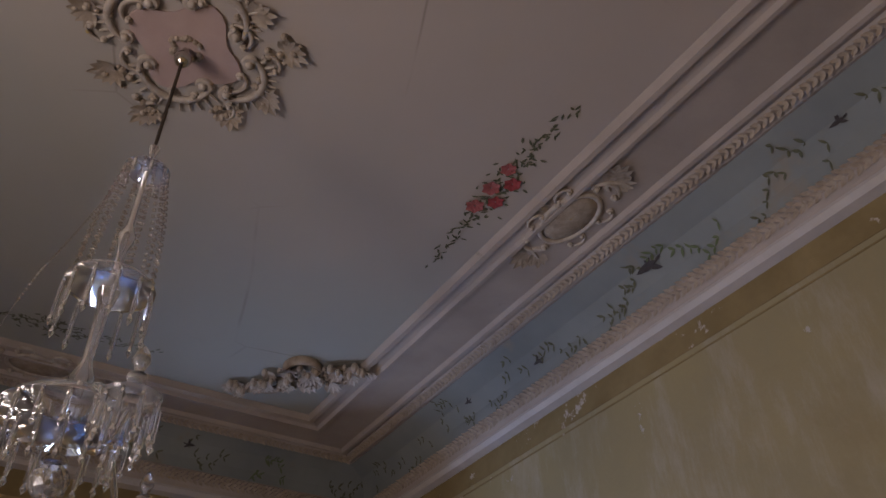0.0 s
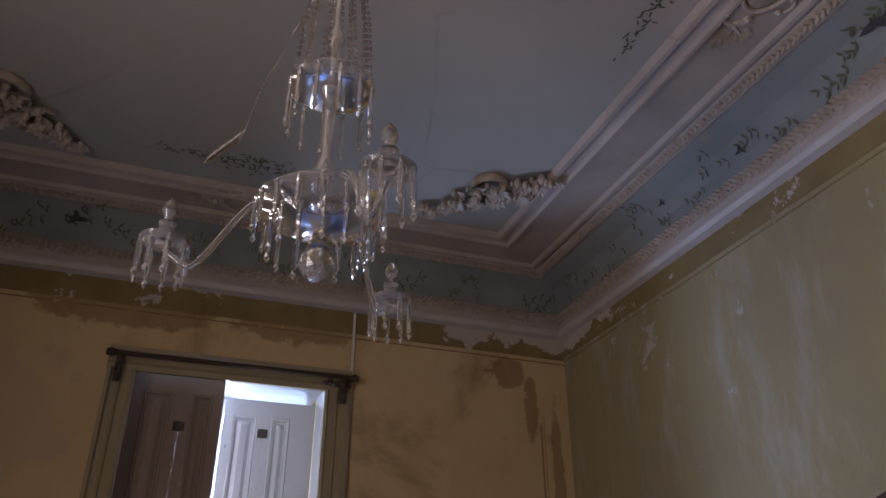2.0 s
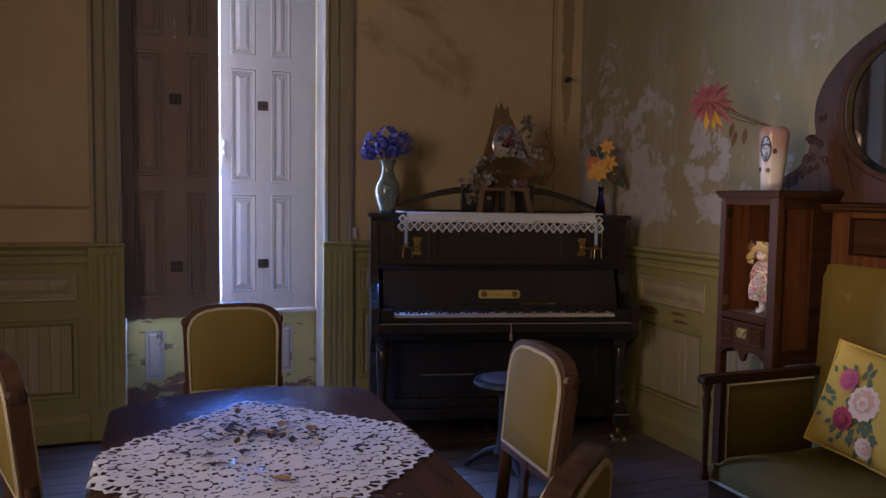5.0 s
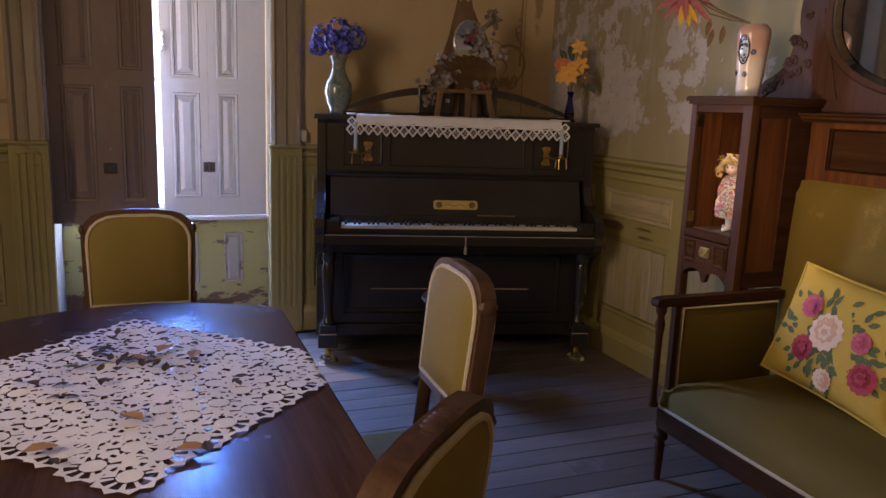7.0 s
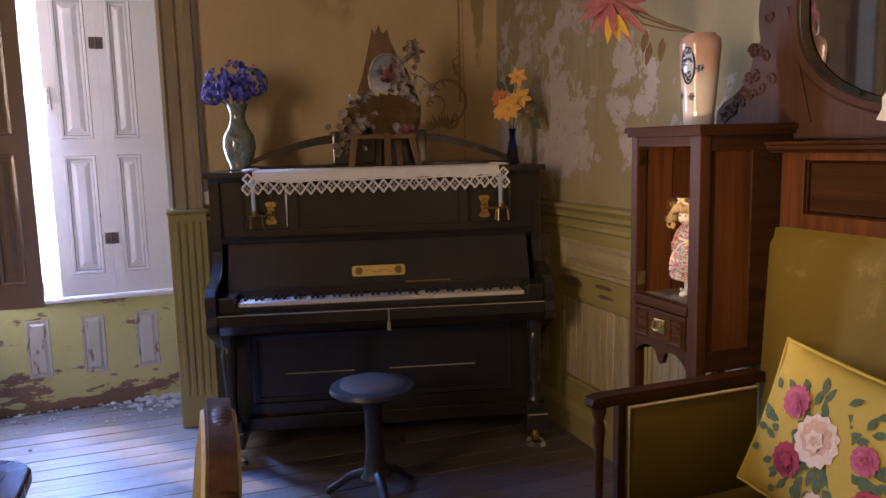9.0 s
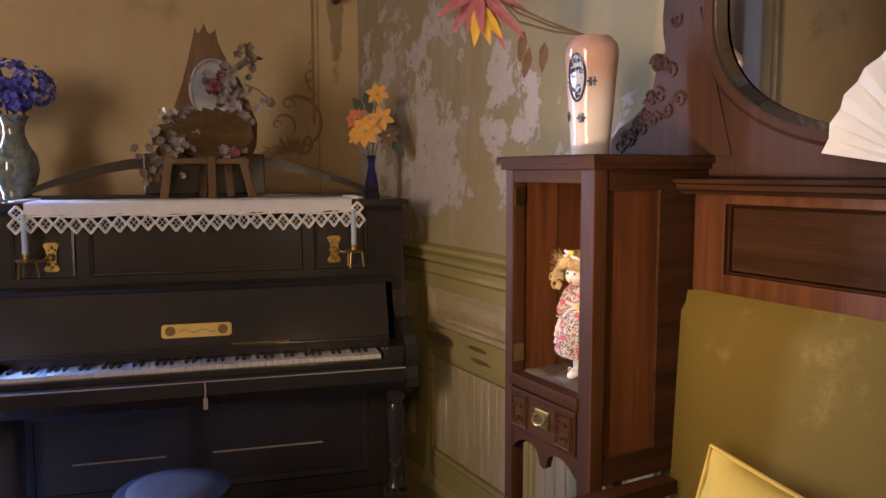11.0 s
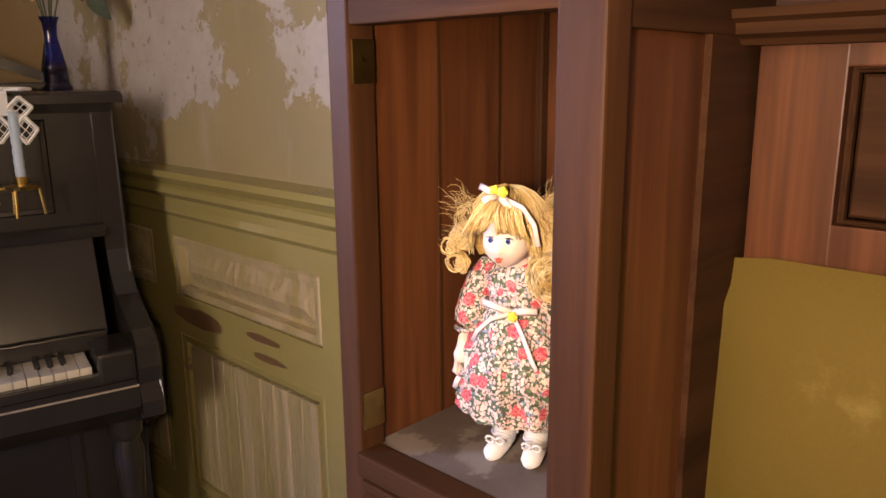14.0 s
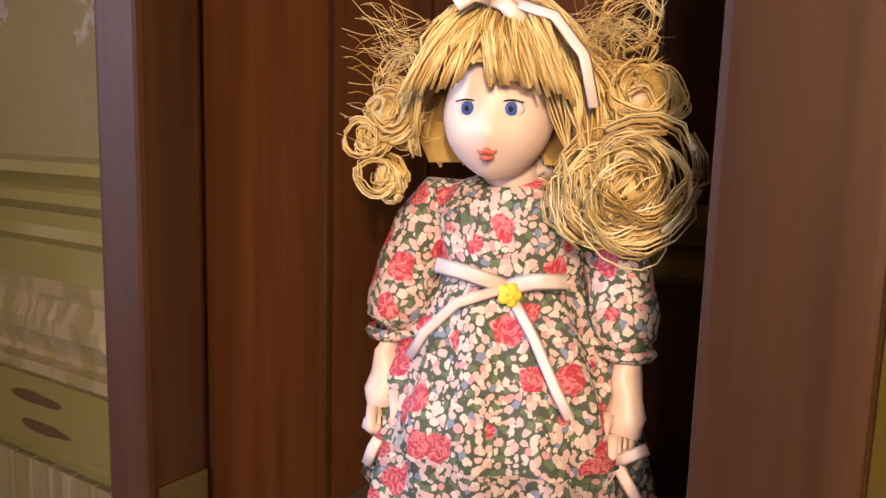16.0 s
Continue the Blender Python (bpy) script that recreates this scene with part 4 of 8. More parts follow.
# legs, toes, casters
for s in (-1, 1):
    x = s * 0.672
    bm = B()
    lathe(bm, [(0.03, 0.205), (0.034, 0.215), (0.025, 0.235), (0.022, 0.28), (0.03, 0.42), (0.034, 0.50), (0.026, 0.53), (0.036, 0.545), (0.036, 0.60)], 14, pose(x, 0.075, 0))
    part("leg", bm, LACQUER, piano, smooth=40)
    bm = B()
    box(bm, x - 0.05, x + 0.05, 0.015, 0.30, 0.085, 0.165, 0.008)
    box(bm, x - 0.042, x + 0.042, 0.03, 0.12, 0.165, 0.205, 0.008)
    box(bm, x - 0.048, x + 0.048, 0.022, 0.29, 0.165, 0.172)
    part("toe_block", bm, LACQUER, piano)
    part("worn_edge", box(B(), x - 0.046, x + 0.046, 0.0138, 0.0160, 0.158, 0.163), WORN_EDGE, piano)
    bm = B()
    lathe(bm, [(0.012, 0.085), (0.016, 0.07), (0.016, 0.045), (0.02, 0.04)], 12, pose(x, 0.075, 0))
    tube(bm, [(x - 0.012, 0.075, 0.036), (x + 0.012, 0.075, 0.036)], 0.022, 14)
    part("caster", bm, BRASS, piano, smooth=40)
    bm = B()
    lathe(bm, [(0.0, 0.006), (0.035, 0.006), (0.04, 0.02), (0.046, 0.02), (0.05, 0.012), (0.056, 0.0), (0.0, 0.0)], 10, pose(x, 0.075, 0))
    cup = part("caster_cup", bm, CRYSTAL, piano, "clear glass caster cup")
for z0, x0, x1 in ((0.355, -0.45, -0.14), (0.355, 0.02, 0.42)):
    part("scuffed_bead", box(B(), x0, x1, 0.2085, 0.212, z0, z0 + 0.005), WORN_EDGE, piano)
part("pedal", tube(B(), [(-0.06, 0.2, 0.07), (-0.06, 0.10, 0.065), (-0.06, 0.04, 0.06)], [0.012, 0.014, 0.018], 10, 0.4), BRASS, piano)
part("pedal", tube(B(), [(0.06, 0.2, 0.07), (0.06, 0.10, 0.065), (0.06, 0.04, 0.06)], [0.012, 0.014, 0.018], 10, 0.4), BRASS, piano)
bm = B()
tube(bm, [(0.015, -0.05, 0.69), (0.016, -0.052, 0.66), (0.014, -0.052, 0.635)], 0.003, 6)
box(bm, 0.008, 0.022, -0.055, -0.049, 0.60, 0.637, 0.002)
part("key_tassel", bm, WORN_EDGE, piano, "small faded key tassel")
# candle sconces fixed on the upper panel
for s in (-1, 1):
    x = s * 0.475
    bm = B()
    prism(bm, [(-0.016, -0.05), (0.016, -0.05), (0.026, -0.042), (0.014, -0.02), (0.012, 0.0), (0.014, 0.02), (0.026, 0.042), (0.016, 0.05), (-0.016, 0.05), (-0.026, 0.042), (-0.014, 0.02), (-0.012, 0.0), (-0.014, -0.02), (-0.026, -0.042)], frame_m((x, 0.204, 1.092), (1, 0, 0), (0, 0, 1)), 0.008, 0.002)
    ball(bm, (x, 0.192, 1.092), 0.014, 10)
    for k in range(8):
        a = k * math.pi / 4
        ball(bm, (x + 0.015 * math.cos(a), 0.194, 1.092 + 0.034 * math.sin(a)), 0.006, 6)
    sc = part("sconce", bm, BRASS, piano, "ornate brass candle sconce")
    bm = B()
    tube(bm, [(x, 0.19, 1.09), (x + s * 0.02, 0.165, 1.085), (x + s * 0.05, 0.15, 1.085), (x + s * 0.066, 0.15, 1.088)], 0.005, 8)
    lathe(bm, [(0.0, 1.082), (0.03, 1.084), (0.034, 1.092), (0.012, 1.094), (0.014, 1.11), (0.0, 1.11)], 14, pose(x + s * 0.066, 0.15, 0))
    for k in range(3):
        tube(bm, [(x + s * 0.066 + 0.03 * math.cos(k * 2.1), 0.15 + 0.03 * math.sin(k * 2.1), 1.085), (x + s * 0.066 + 0.036 * math.cos(k * 2.1), 0.15 + 0.036 * math.sin(k * 2.1), 1.03)], 0.003, 6)
    part("bracket", bm, BRASS, sc)
    bm = B()
    pts = [(x + s * 0.066, 0.15, 1.11 + 0.01 * k) for k in range(14)]
    tube(bm, pts, [0.0095 + 0.0012 * (k % 2) for k in range(14)], 10)
    part("candle", bm, CANDLE, sc, "pale blue twisted candle", smooth=60)

# ---- piano stool ----
stool = thing("piano_stool", pose(1.455, 3.675, 0), "round black revolving piano stool with leather seat", "stool")
part("seat_rim", lathe(B(), [(0.0, 0.425), (0.09, 0.425), (0.15, 0.435), (0.165, 0.447), (0.160, 0.462), (0.135, 0.468), (0.0, 0.466)], 32), CAST, stool, smooth=50)
part("seat_pad", lathe(B(), [(0.128, 0.466), (0.120, 0.476), (0.08, 0.480), (0.0, 0.481)], 32), LEATHER, stool, "cracked brown leather pad", smooth=60)
part("pedestal", lathe(B(), [(0.10, 0.425), (0.05, 0.40), (0.036, 0.37), (0.034, 0.22), (0.045, 0.12), (0.06, 0.095), (0.045, 0.08), (0.0, 0.08)], 20), CAST, stool, smooth=50)
for k in range(3):
    a = 0.5 + k * 2 * math.pi / 3
    pts = [(0.03 * math.cos(a), 0.03 * math.sin(a), 0.11), (0.10 * math.cos(a), 0.10 * math.sin(a), 0.09), (0.16 * math.cos(a), 0.16 * math.sin(a), 0.045), (0.20 * math.cos(a), 0.20 * math.sin(a), 0.014)]
    part("leg", tube(B(), pts, [0.022, 0.018, 0.015, 0.014], 10), CAST, stool, smooth=50)

# ---- table ----
TX0, TX1, TY0, TY1, TH = -0.29, 0.47, 1.42, 2.62, 0.75
table = thing("dining_table", pose((TX0 + TX1) / 2, (TY0 + TY1) / 2, 0), "dark polished wooden table with bowed ends and clipped corners", "table")


def table_outline(inset):
    w, h = (TX1 - TX0) / 2 - inset, (TY1 - TY0) / 2 - inset
    pts = []
    for s in (1, -1):
        row = []
        for k in range(13):
            f = -1 + k / 6
            row.append((f * (w - 0.03), s * (h + 0.015 + 0.115 * (1 - f * f))))
        pts += ([(-w, s * (h - 0.03)), (-w + 0.012, s * h)] + row + [(w - 0.012, s * h), (w, s * (h - 0.03))]) if s == 1 else ([(w, s * (h - 0.03)), (w - 0.012, s * h)] + row[::-1] + [(-w + 0.012, s * h), (-w, s * (h - 0.03))])
    return pts[::-1]


part("tabletop", prism(B(), table_outline(0), pose(0, 0, TH - 0.028), 0.028, 0.006), TABLE_WOOD, table)
bm = B()
for x0, x1, y0, y1 in ((-0.31, 0.31, 0.50, 0.522), (-0.31, 0.31, -0.522, -0.50), (-0.322, -0.30, -0.51, 0.51), (0.30, 0.322, -0.51, 0.51)):
    box(bm, x0, x1, y0, y1, TH - 0.13, TH - 0.029)
part("apron", bm, TABLE_WOOD, table)
for sx in (-1, 1):
    for sy in (-1, 1):
        bm = B()
        box(bm, sx * 0.30 - 0.03, sx * 0.30 + 0.03, sy * 0.50 - 0.03, sy * 0.50 + 0.03, TH - 0.16, TH - 0.03, 0.004)
        lathe(bm, [(0.0, 0.0), (0.018, 0.0), (0.02, 0.06), (0.03, 0.20), (0.034, 0.45), (0.026, 0.56), (0.034, 0.575), (0.034, TH - 0.16)], 14, pose(sx * 0.30, sy * 0.50, 0))
        part("leg", bm, TABLE_WOOD, table, smooth=40)


# ---- chairs ----
def build_chair():
    ch = thing("dining_chair", pose(0, 0, 0), "carved walnut dining chair with mustard upholstered back", "chair", "chairs round the table")
    # faces +y; the back stands at y = 0
    def back_outline(gx, zb, zt, n=11):
        r = []
        for k in range(n + 1):
            a = math.pi * k / n
            r.append((-gx * math.copysign(abs(math.cos(a)) ** 0.55, math.cos(a)), zt - 0.085 + 0.085 * math.sin(a) ** 0.9))
        return [(-gx * 0.96, zb)] + r + [(gx * 0.96, zb)]
    tilt = pose(0, 0, 0.46, 6, 0, 0)
    o, i = back_outline(0.172, 0.18, 0.515), back_outline(0.146, 0.215, 0.488)
    bm = B()
    m = tilt @ frame_m((0, -0.018, 0), (-1, 0, 0), (0, 0, 1))
    ro = [[bm.verts.new(m @ Vector((x, z, d))) for x, z in o] for d in (0, 0.036)]
    ri = [[bm.verts.new(m @ Vector((x, z, d))) for x, z in i] for d in (0, 0.036)]
    n = len(o)
    for k in range(n):
        j = (k + 1) % n
        bm.faces.new((ro[0][k], ro[0][j], ri[0][j], ri[0][k]))
        bm.faces.new((ro[1][j], ro[1][k], ri[1][k], ri[1][j]))
        bm.faces.new((ro[0][j], ro[0][k], ro[1][k], ro[1][j]))
        bm.faces.new((ri[0][k], ri[0][j], ri[1][j], ri[1][k]))
    for k in range(-3, 4):
        ball(bm, tilt @ Vector((0.013 * k, 0, 0.511 - 0.0003 * k * k)), 0.010, 10, (1.2, 1.9, 0.7))
    for s in (-1, 1):
        ball(bm, tilt @ Vector((s * 0.165, 0, 0.45)), 0.02, 8, (0.7, 1.2, 1))
    part("backrest_frame", bm, CHAIR_WOOD, ch, smooth=35)
    for d, sg, yy in ((0, 1, 0.0185), (1, -1, -0.0185)):
        bm = B()
        mm = tilt @ frame_m((0, yy, 0), (-1, 0, 0) if d == 0 else (1, 0, 0), (0, 0, 1))
        rings = []
        cz = 0.355
        for f, h in ((1.06, 0.0), (0.98, 0.008), (0.6, 0.014), (0.25, 0.016)):
            rings.append([bm.verts.new(mm @ Vector((x * f, cz + (z - cz) * f, h))) for x, z in i])
        for a, b in zip(rings, rings[1:]):
            for k in range(n):
                bm.faces.new((a[k], a[(k + 1) % n], b[(k + 1) % n], b[k]))
        bm.faces.new(rings[-1])
        pad = part("back_pad", bm, CHAIR_CLOTH, ch, "mustard cloth panel edged with braid", smooth=60)
        part("braid", tube(B(), [mm @ Vector((x * 1.055, cz + (z - cz) * 1.055, 0.003)) for x, z in i], 0.006, 6, closed=True, up=mm.to_3x3() @ Vector((0, 0, 1))), PIPING, pad)
    for s in (-1, 1):
        bm = B()
        pts = [tilt @ Vector((s * 0.155, 0, 0.24)), (s * 0.155, 0.0, 0.46), (s * 0.158, -0.01, 0.30), (s * 0.16, -0.05, 0.0)]
        tube(bm, pts, [0.018, 0.02, 0.02, 0.016], 8)
        part("back_leg", bm, CHAIR_WOOD, ch, smooth=50)
        bm = lathe(B(), [(0.0, 0), (0.013, 0), (0.015, 0.10), (0.022, 0.34), (0.016, 0.36), (0.024, 0.375), (0.024, 0.42)], 12, pose(s * 0.17, 0.37, 0))
        part("front_leg", bm, CHAIR_WOOD, ch, smooth=50)
    bm = B()
    prism(bm, [(-0.012, 0.03), (-0.02, 0.10), (-0.011, 0.15), (-0.02, 0.20), (0.02, 0.20), (0.011, 0.15), (0.02, 0.10), (0.012, 0.03)], tilt @ frame_m((0, 0.006, 0), (-1, 0, 0), (0, 0, 1)), 0.014, 0.003)
    part("splat", bm, CHAIR_WOOD, ch)
    part("seat_rail", box(B(), -0.18, 0.18, -0.005, 0.39, 0.40, 0.445, 0.006), CHAIR_WOOD, ch)
    part("stretcher", tube(B(), [(-0.158, -0.02, 0.20), (0.158, -0.02, 0.20)], 0.012, 8), CHAIR_WOOD, ch)
    bm = B()
    box(bm, -0.175, 0.175, 0.012, 0.385, 0.446, 0.495, 0.022, seg=3)
    part("seat", bm, CHAIR_CLOTH, ch, smooth=60)
    return ch


chair = build_chair()
chair.matrix_world = pose(0.092, 3.06, 0, 0, 0, 180)
copy_thing(chair, pose(0.762, 2.105, 0, 0, 0, 88))
copy_thing(chair, pose(0.400, 1.325, 0.0, 0, 0, 45))
copy_thing(chair, pose(-0.455, 2.36, 0, 0, 0, -72))


# ---- settee with side cabinet, shelf and mirror ----
def seats():
    root = thing("hall_settee", pose(0, 0, 0), "mahogany and gold velvet settee with side cabinet and oval mirror", "settee")
    y0, y1, xf, xb = 2.662, 2.99, 2.15, 2.515     # side cabinet
    b = B()
    for o, z, h, bev in ((0.016, 1.392, 0.018, 0.005), (0.008, 1.380, 0.012, 0.0)):
        prism(b, [(xf - o - 0.001, y0 - o), (xb, y0 - o), (xb, y1 + o), (xf - o - 0.001, y1 + o)], pose(0, 0, z), h, bev)
    part("cabinet_top", b, MAHOGANY_Y, root)
    for ya, yb, nm in ((y0, y0 + 0.045, "front_post"), (y1 - 0.032, y1, "front_post"),):
        b = box(B(), xf, xf + 0.036, ya, yb, 0.0, 1.38, 0.003)
        part(nm, b, MAHOGANY, root)
    for ya in (y0, y1 - 0.032):
        part("back_post", box(B(), xb - 0.036, xb, ya, ya + 0.032, 0.0, 1.38, 0.003), MAHOGANY, root)
    # side towards the seat: framed panel
    b = box(B(), xf + 0.036, xb - 0.036, y0 + 0.010, y0 + 0.022, 0.70, 1.38)
    part("side_panel", b, MAHOGANY_LIGHT, root, "reddish mahogany side panel")
    b = B()
    for z0, z1 in ((1.335, 1.38), (0.70, 0.76)):
        box(b, xf + 0.036, xb - 0.036, y0 + 0.002, y0 + 0.018, z0, z1, 0.002)
    box(b, xf + 0.185, xb - 0.036, y0 + 0.003, y0 + 0.018, 0.76, 1.335)
    part("side_rail", b, MAHOGANY_X, root)
    part("side_panel", box(B(), xf + 0.036, xb - 0.036, y1 - 0.022, y1 - 0.010, 0.70, 1.38), MAHOGANY_LIGHT, root)
    b = box(B(), xb - 0.022, xb - 0.010, y0 + 0.03, y1 - 0.03, 0.70, 1.38)
    part("back_panel", b, MAHOGANY_LIGHT, root, "reddish mahogany back boards")
    for yy in (2.775, 2.825):
        part("back_bead", box(B(), xb - 0.030, xb - 0.021, yy - 0.003, yy + 0.003, 0.887, 1.38, 0.002), MAHOGANY_LIGHT, root)
    for xx in (2.29, 2.40):
        part("side_bead", box(B(), xx - 0.002, xx + 0.002, y1 - 0.024, y1 - 0.021, 0.887, 1.38), MAHOGANY, root)
    part("top_rail", box(B(), xf + 0.002, xf + 0.030, y0 + 0.045, y1 - 0.032, 1.350, 1.38, 0.002), MAHOGANY_Y, root)
    b = box(B(), xf + 0.004, xb - 0.02, y0 + 0.022, y1 - 0.022, 0.868, 0.887, 0.002)
    part("shelf_board", b, wood_dusty, root, "dusty shelf board")
    part("shelf_edge", box(B(), xf - 0.006, xf + 0.03, y0 + 0.040, y1 - 0.028, 0.860, 0.889, 0.004), MAHOGANY_Y, root)
    # hinges of the door that is gone
    for z in (1.315, 0.935):
        part("hinge", box(B(), xf + 0.004, xf + 0.034, y1 - 0.0345, y1 - 0.0315, z - 0.022, z + 0.022, 0.001), BRASS, root, "brass hinge of a missing door")
    # drawer with carved corners and a bail pull
    d = part("drawer", box(B(), xf - 0.004, xf + 0.02, y0 + 0.048, y1 - 0.036, 0.757, 0.855, 0.003), MAHOGANY_Y, root)
    for s in (0, 1):
        b = B()
        ya, yb = (y0 + 0.055, y0 + 0.115) if s == 0 else (y1 - 0.105, y1 - 0.043)
        raised_panel(b, frame_m((xf - 0.005, yb, 0.765), (0, -1, 0), (0, 0, 1)), yb - ya, 0.08, 0.004, 0.006, 0.004, 0.004)
        for k in range(6):
            yy = ya + 0.014 + (yb - ya - 0.028) * (k % 3) / 2
            tube(b, spiral((xf - 0.006, yy, 0.787 + 0.034 * (k // 3)), 0.010, 0.003, k, 1.1, 12, (0, 1, 0), (0, 0, 1)), 0.0028, 5)
        part("carved_panel", b, MAHOGANY_Y, d)
    yc = (y0 + y1) / 2
    b = box(B(), xf - 0.008, xf - 0.003, yc - 0.027, yc + 0.027, 0.787, 0.829, 0.002)
    for s in (-1, 1):
        ball(b, (xf - 0.012, yc + s * 0.019, 0.815), 0.006, 8)
    tube(b, [(xf - 0.012, yc - 0.019, 0.815), (xf - 0.020, yc - 0.018, 0.802), (xf - 0.022, yc, 0.797), (xf - 0.020, yc + 0.018, 0.802), (xf - 0.012, yc + 0.019, 0.815)], 0.003, 8)
    part("handle", b, BRASS, d, "brass bail handle")
    part("drawer_case", box(B(), xf + 0.02, xb - 0.022, y0 + 0.022, y1 - 0.022, 0.75, 0.762), MAHOGANY_Y, root)
    # scalloped apron
    top, pts = 0.757, []
    ya, yb = y0 + 0.045, y1 - 0.032
    for k in range(25):
        f = k / 24
        zz = 0.712 + 0.022 * abs(math.sin(f * math.pi * 2)) - (0.026 if 0.44 < f < 0.56 else 0) + 0.014 * (abs(f - 0.5) * 2) ** 6 * -1
        pts.append((yb - (yb - ya) * f, zz))
    poly = [(yb, top)] + pts + [(ya, top)]
    part("apron", prism(B(), [(-y, z) for y, z in poly], frame_m((xf + 0.018, 0, 0), (0, -1, 0), (0, 0, 1)), 0.016, 0.002), MAHOGANY_Y, root)
    part("bottom_rail", box(B(), xf + 0.01, xb, y0 + 0.01, y1 - 0.01, 0.20, 0.222, 0.004), MAHOGANY_Y, root)

    # seat of the settee
    sy0, sy1, sx0 = 1.40, 2.640, 1.835
    b = B()
    box(b, sx0, 2.40, sy0, sy1, 0.205, 0.285, 0.006)
    part("seat_frame", b, MAHOGANY_Y, root)
    b = B()
    nx, ny = 14, 24
    top, bot = [], []
    for i in range(nx + 1):
        for j in range(ny + 1):
            fx, fy = i / nx, j / ny
            edge = min(fx * 0.62, 1, fy * 1.2, (1 - fy) * 1.2)
            z = 0.345 + 0.065 * (1 - (1 - min(edge / 0.16, 1)) ** 2.4) + 0.008 * math.sin(fy * 9 + fx * 4)
            top.append(b.verts.new((sx0 + 0.006 + fx * (2.39 - sx0), sy0 + 0.02 + fy * (sy1 - sy0 - 0.03), z)))
            bot.append(b.verts.new((sx0 + 0.004 + fx * (2.39 - sx0), sy0 + 0.02 + fy * (sy1 - sy0 - 0.03), 0.284)))
    for i in range(nx):
        for j in range(ny):
            a = i * (ny + 1) + j
            b.faces.new((top[a], top[a + ny + 1], top[a + ny + 2], top[a + 1]))
    for i in range(nx):
        for j in (0, ny):
            a = i * (ny + 1) + j
            b.faces.new((bot[a], bot[a + ny + 1], top[a + ny + 1], top[a]))
    for j in range(ny):
        for i in (0, nx):
            a = i * (ny + 1) + j
            b.faces.new((bot[a], bot[a + 1], top[a + 1], top[a]))
    bmesh.ops.recalc_face_normals(b, faces=b.faces)
    seat = part("seat", b, VELVET, root, "worn gold velvet seat", smooth=70)
    part("piping", tube(B(), [(sx0 - 0.001, sy0 + 0.02 + k * (sy1 - sy0 - 0.03) / 10, 0.288) for k in range(11)], 0.006, 6), PIPING, seat)
    # back: a thick velvet pad leaning on framed boards
    b = B()
    n1, n2 = 20, 14
    grid = []
    for i in range(n1 + 1):
        for j in range(n2 + 1):
            fy, fz = i / n1, j / n2
            e = min(fy / 0.05 + 0.25, (1 - fy) / 0.05, fz / 0.08, (1 - fz) / 0.06 + 0.2, 1)
            puff = 0.055 * (1 - (1 - e) ** 2.2)
            x = 2.352 + 0.055 * fz - puff + 0.04 + 0.004 * math.sin(fy * 11) * math.sin(fz * 6)
            y = sy1 + 0.008 - fy * (sy1 - sy0 - 0.02) - 0.0 + 0.042 * fz * (1 - fy)
            zt = 0.40 + fz * 0.715 - (0.008 * (1 - min(fy / 0.04, 1)) if fz > 0.99 else 0)
            grid.append(b.verts.new((x, y, zt)))
    for i in range(n1):
        for j in range(n2):
            a = i * (n2 + 1) + j
            b.faces.new((grid[a], grid[a + 1], grid[a + n2 + 2], grid[a + n2 + 1]))
    part("backrest", b, VELVET, root, "worn gold velvet back with a rubbed corner", smooth=70)
    part("back_board", box(B(), 2.45, 2.475, sy0, y0, 0.28, 1.36), MAHOGANY_Y, root)
    for z0, z1 in ((1.10, 1.155), (1.305, 1.352)):
        part("back_rail", box(B(), 2.435, 2.452, sy0, y0 - 0.002, z0, z1, 0.002), MAHOGANY_LIGHT, root)
    for ya, yb in ((y0 - 0.085, y0 - 0.002), (2.01, 2.07), (sy0, sy0 + 0.08)):
        part("back_stile", box(B(), 2.4345, 2.452, ya, yb, 0.9, 1.35, 0.002), MAHOGANY_LIGHT, root)
    b = B()
    for ya, yb in ((2.075, y0 - 0.09), (sy0 + 0.085, 2.005)):
        raised_panel(b, frame_m((2.446, yb, 1.157), (0, -1, 0), (0, 0, 1)), yb - ya, 0.146, 0.003, 0.003, 0.003, 0.004)
    part("back_field", b, MAHOGANY_Y, root)
    # arm
    for ya, s in ((y0 - 0.003, -1), (sy0 + 0.042, -1)):
        b = B()
        arm = [(1.79, 0.0), (1.78, 0.012), (1.785, 0.028), (1.81, 0.034), (2.36, 0.034), (2.36, 0.004), (1.84, 0.004), (1.81, 0.0)]
        prism(b, [(x, z) for x, z in arm][::-1], frame_m((0, ya + s * 0.042, 0.662), (1, 0, 0), (0, 0, 1)) @ pose(0, 0, 0, 0, 0, 0), -0.042, 0.0)
        bmesh.ops.recalc_face_normals(b, faces=b.faces)
        part("armrest", b, MAHOGANY_X, root)
        b = lathe(B(), [(0.012, 0.285), (0.02, 0.29), (0.014, 0.31), (0.011, 0.34), (0.013, 0.55), (0.018, 0.60), (0.012, 0.625), (0.02, 0.645), (0.02, 0.664)], 12, pose(1.815, ya - 0.021, 0))
        part("arm_post", b, MAHOGANY, root, smooth=45)
        part("arm_post", box(B(), 1.868, 1.892, ya - 0.034, ya - 0.008, 0.285, 0.664, 0.003), MAHOGANY, root)
        b = box(B(), 1.893, 2.34, ya - 0.040, ya - 0.012, 0.34, 0.660, 0.010)
        side = part("arm_pad", b, VELVET, root, smooth=50)
        part("piping", tube(B(), [(1.897, ya - 0.042, 0.30), (1.897, ya - 0.042, 0.655), (2.33, ya - 0.042, 0.655)], 0.005, 6), PIPING, side)
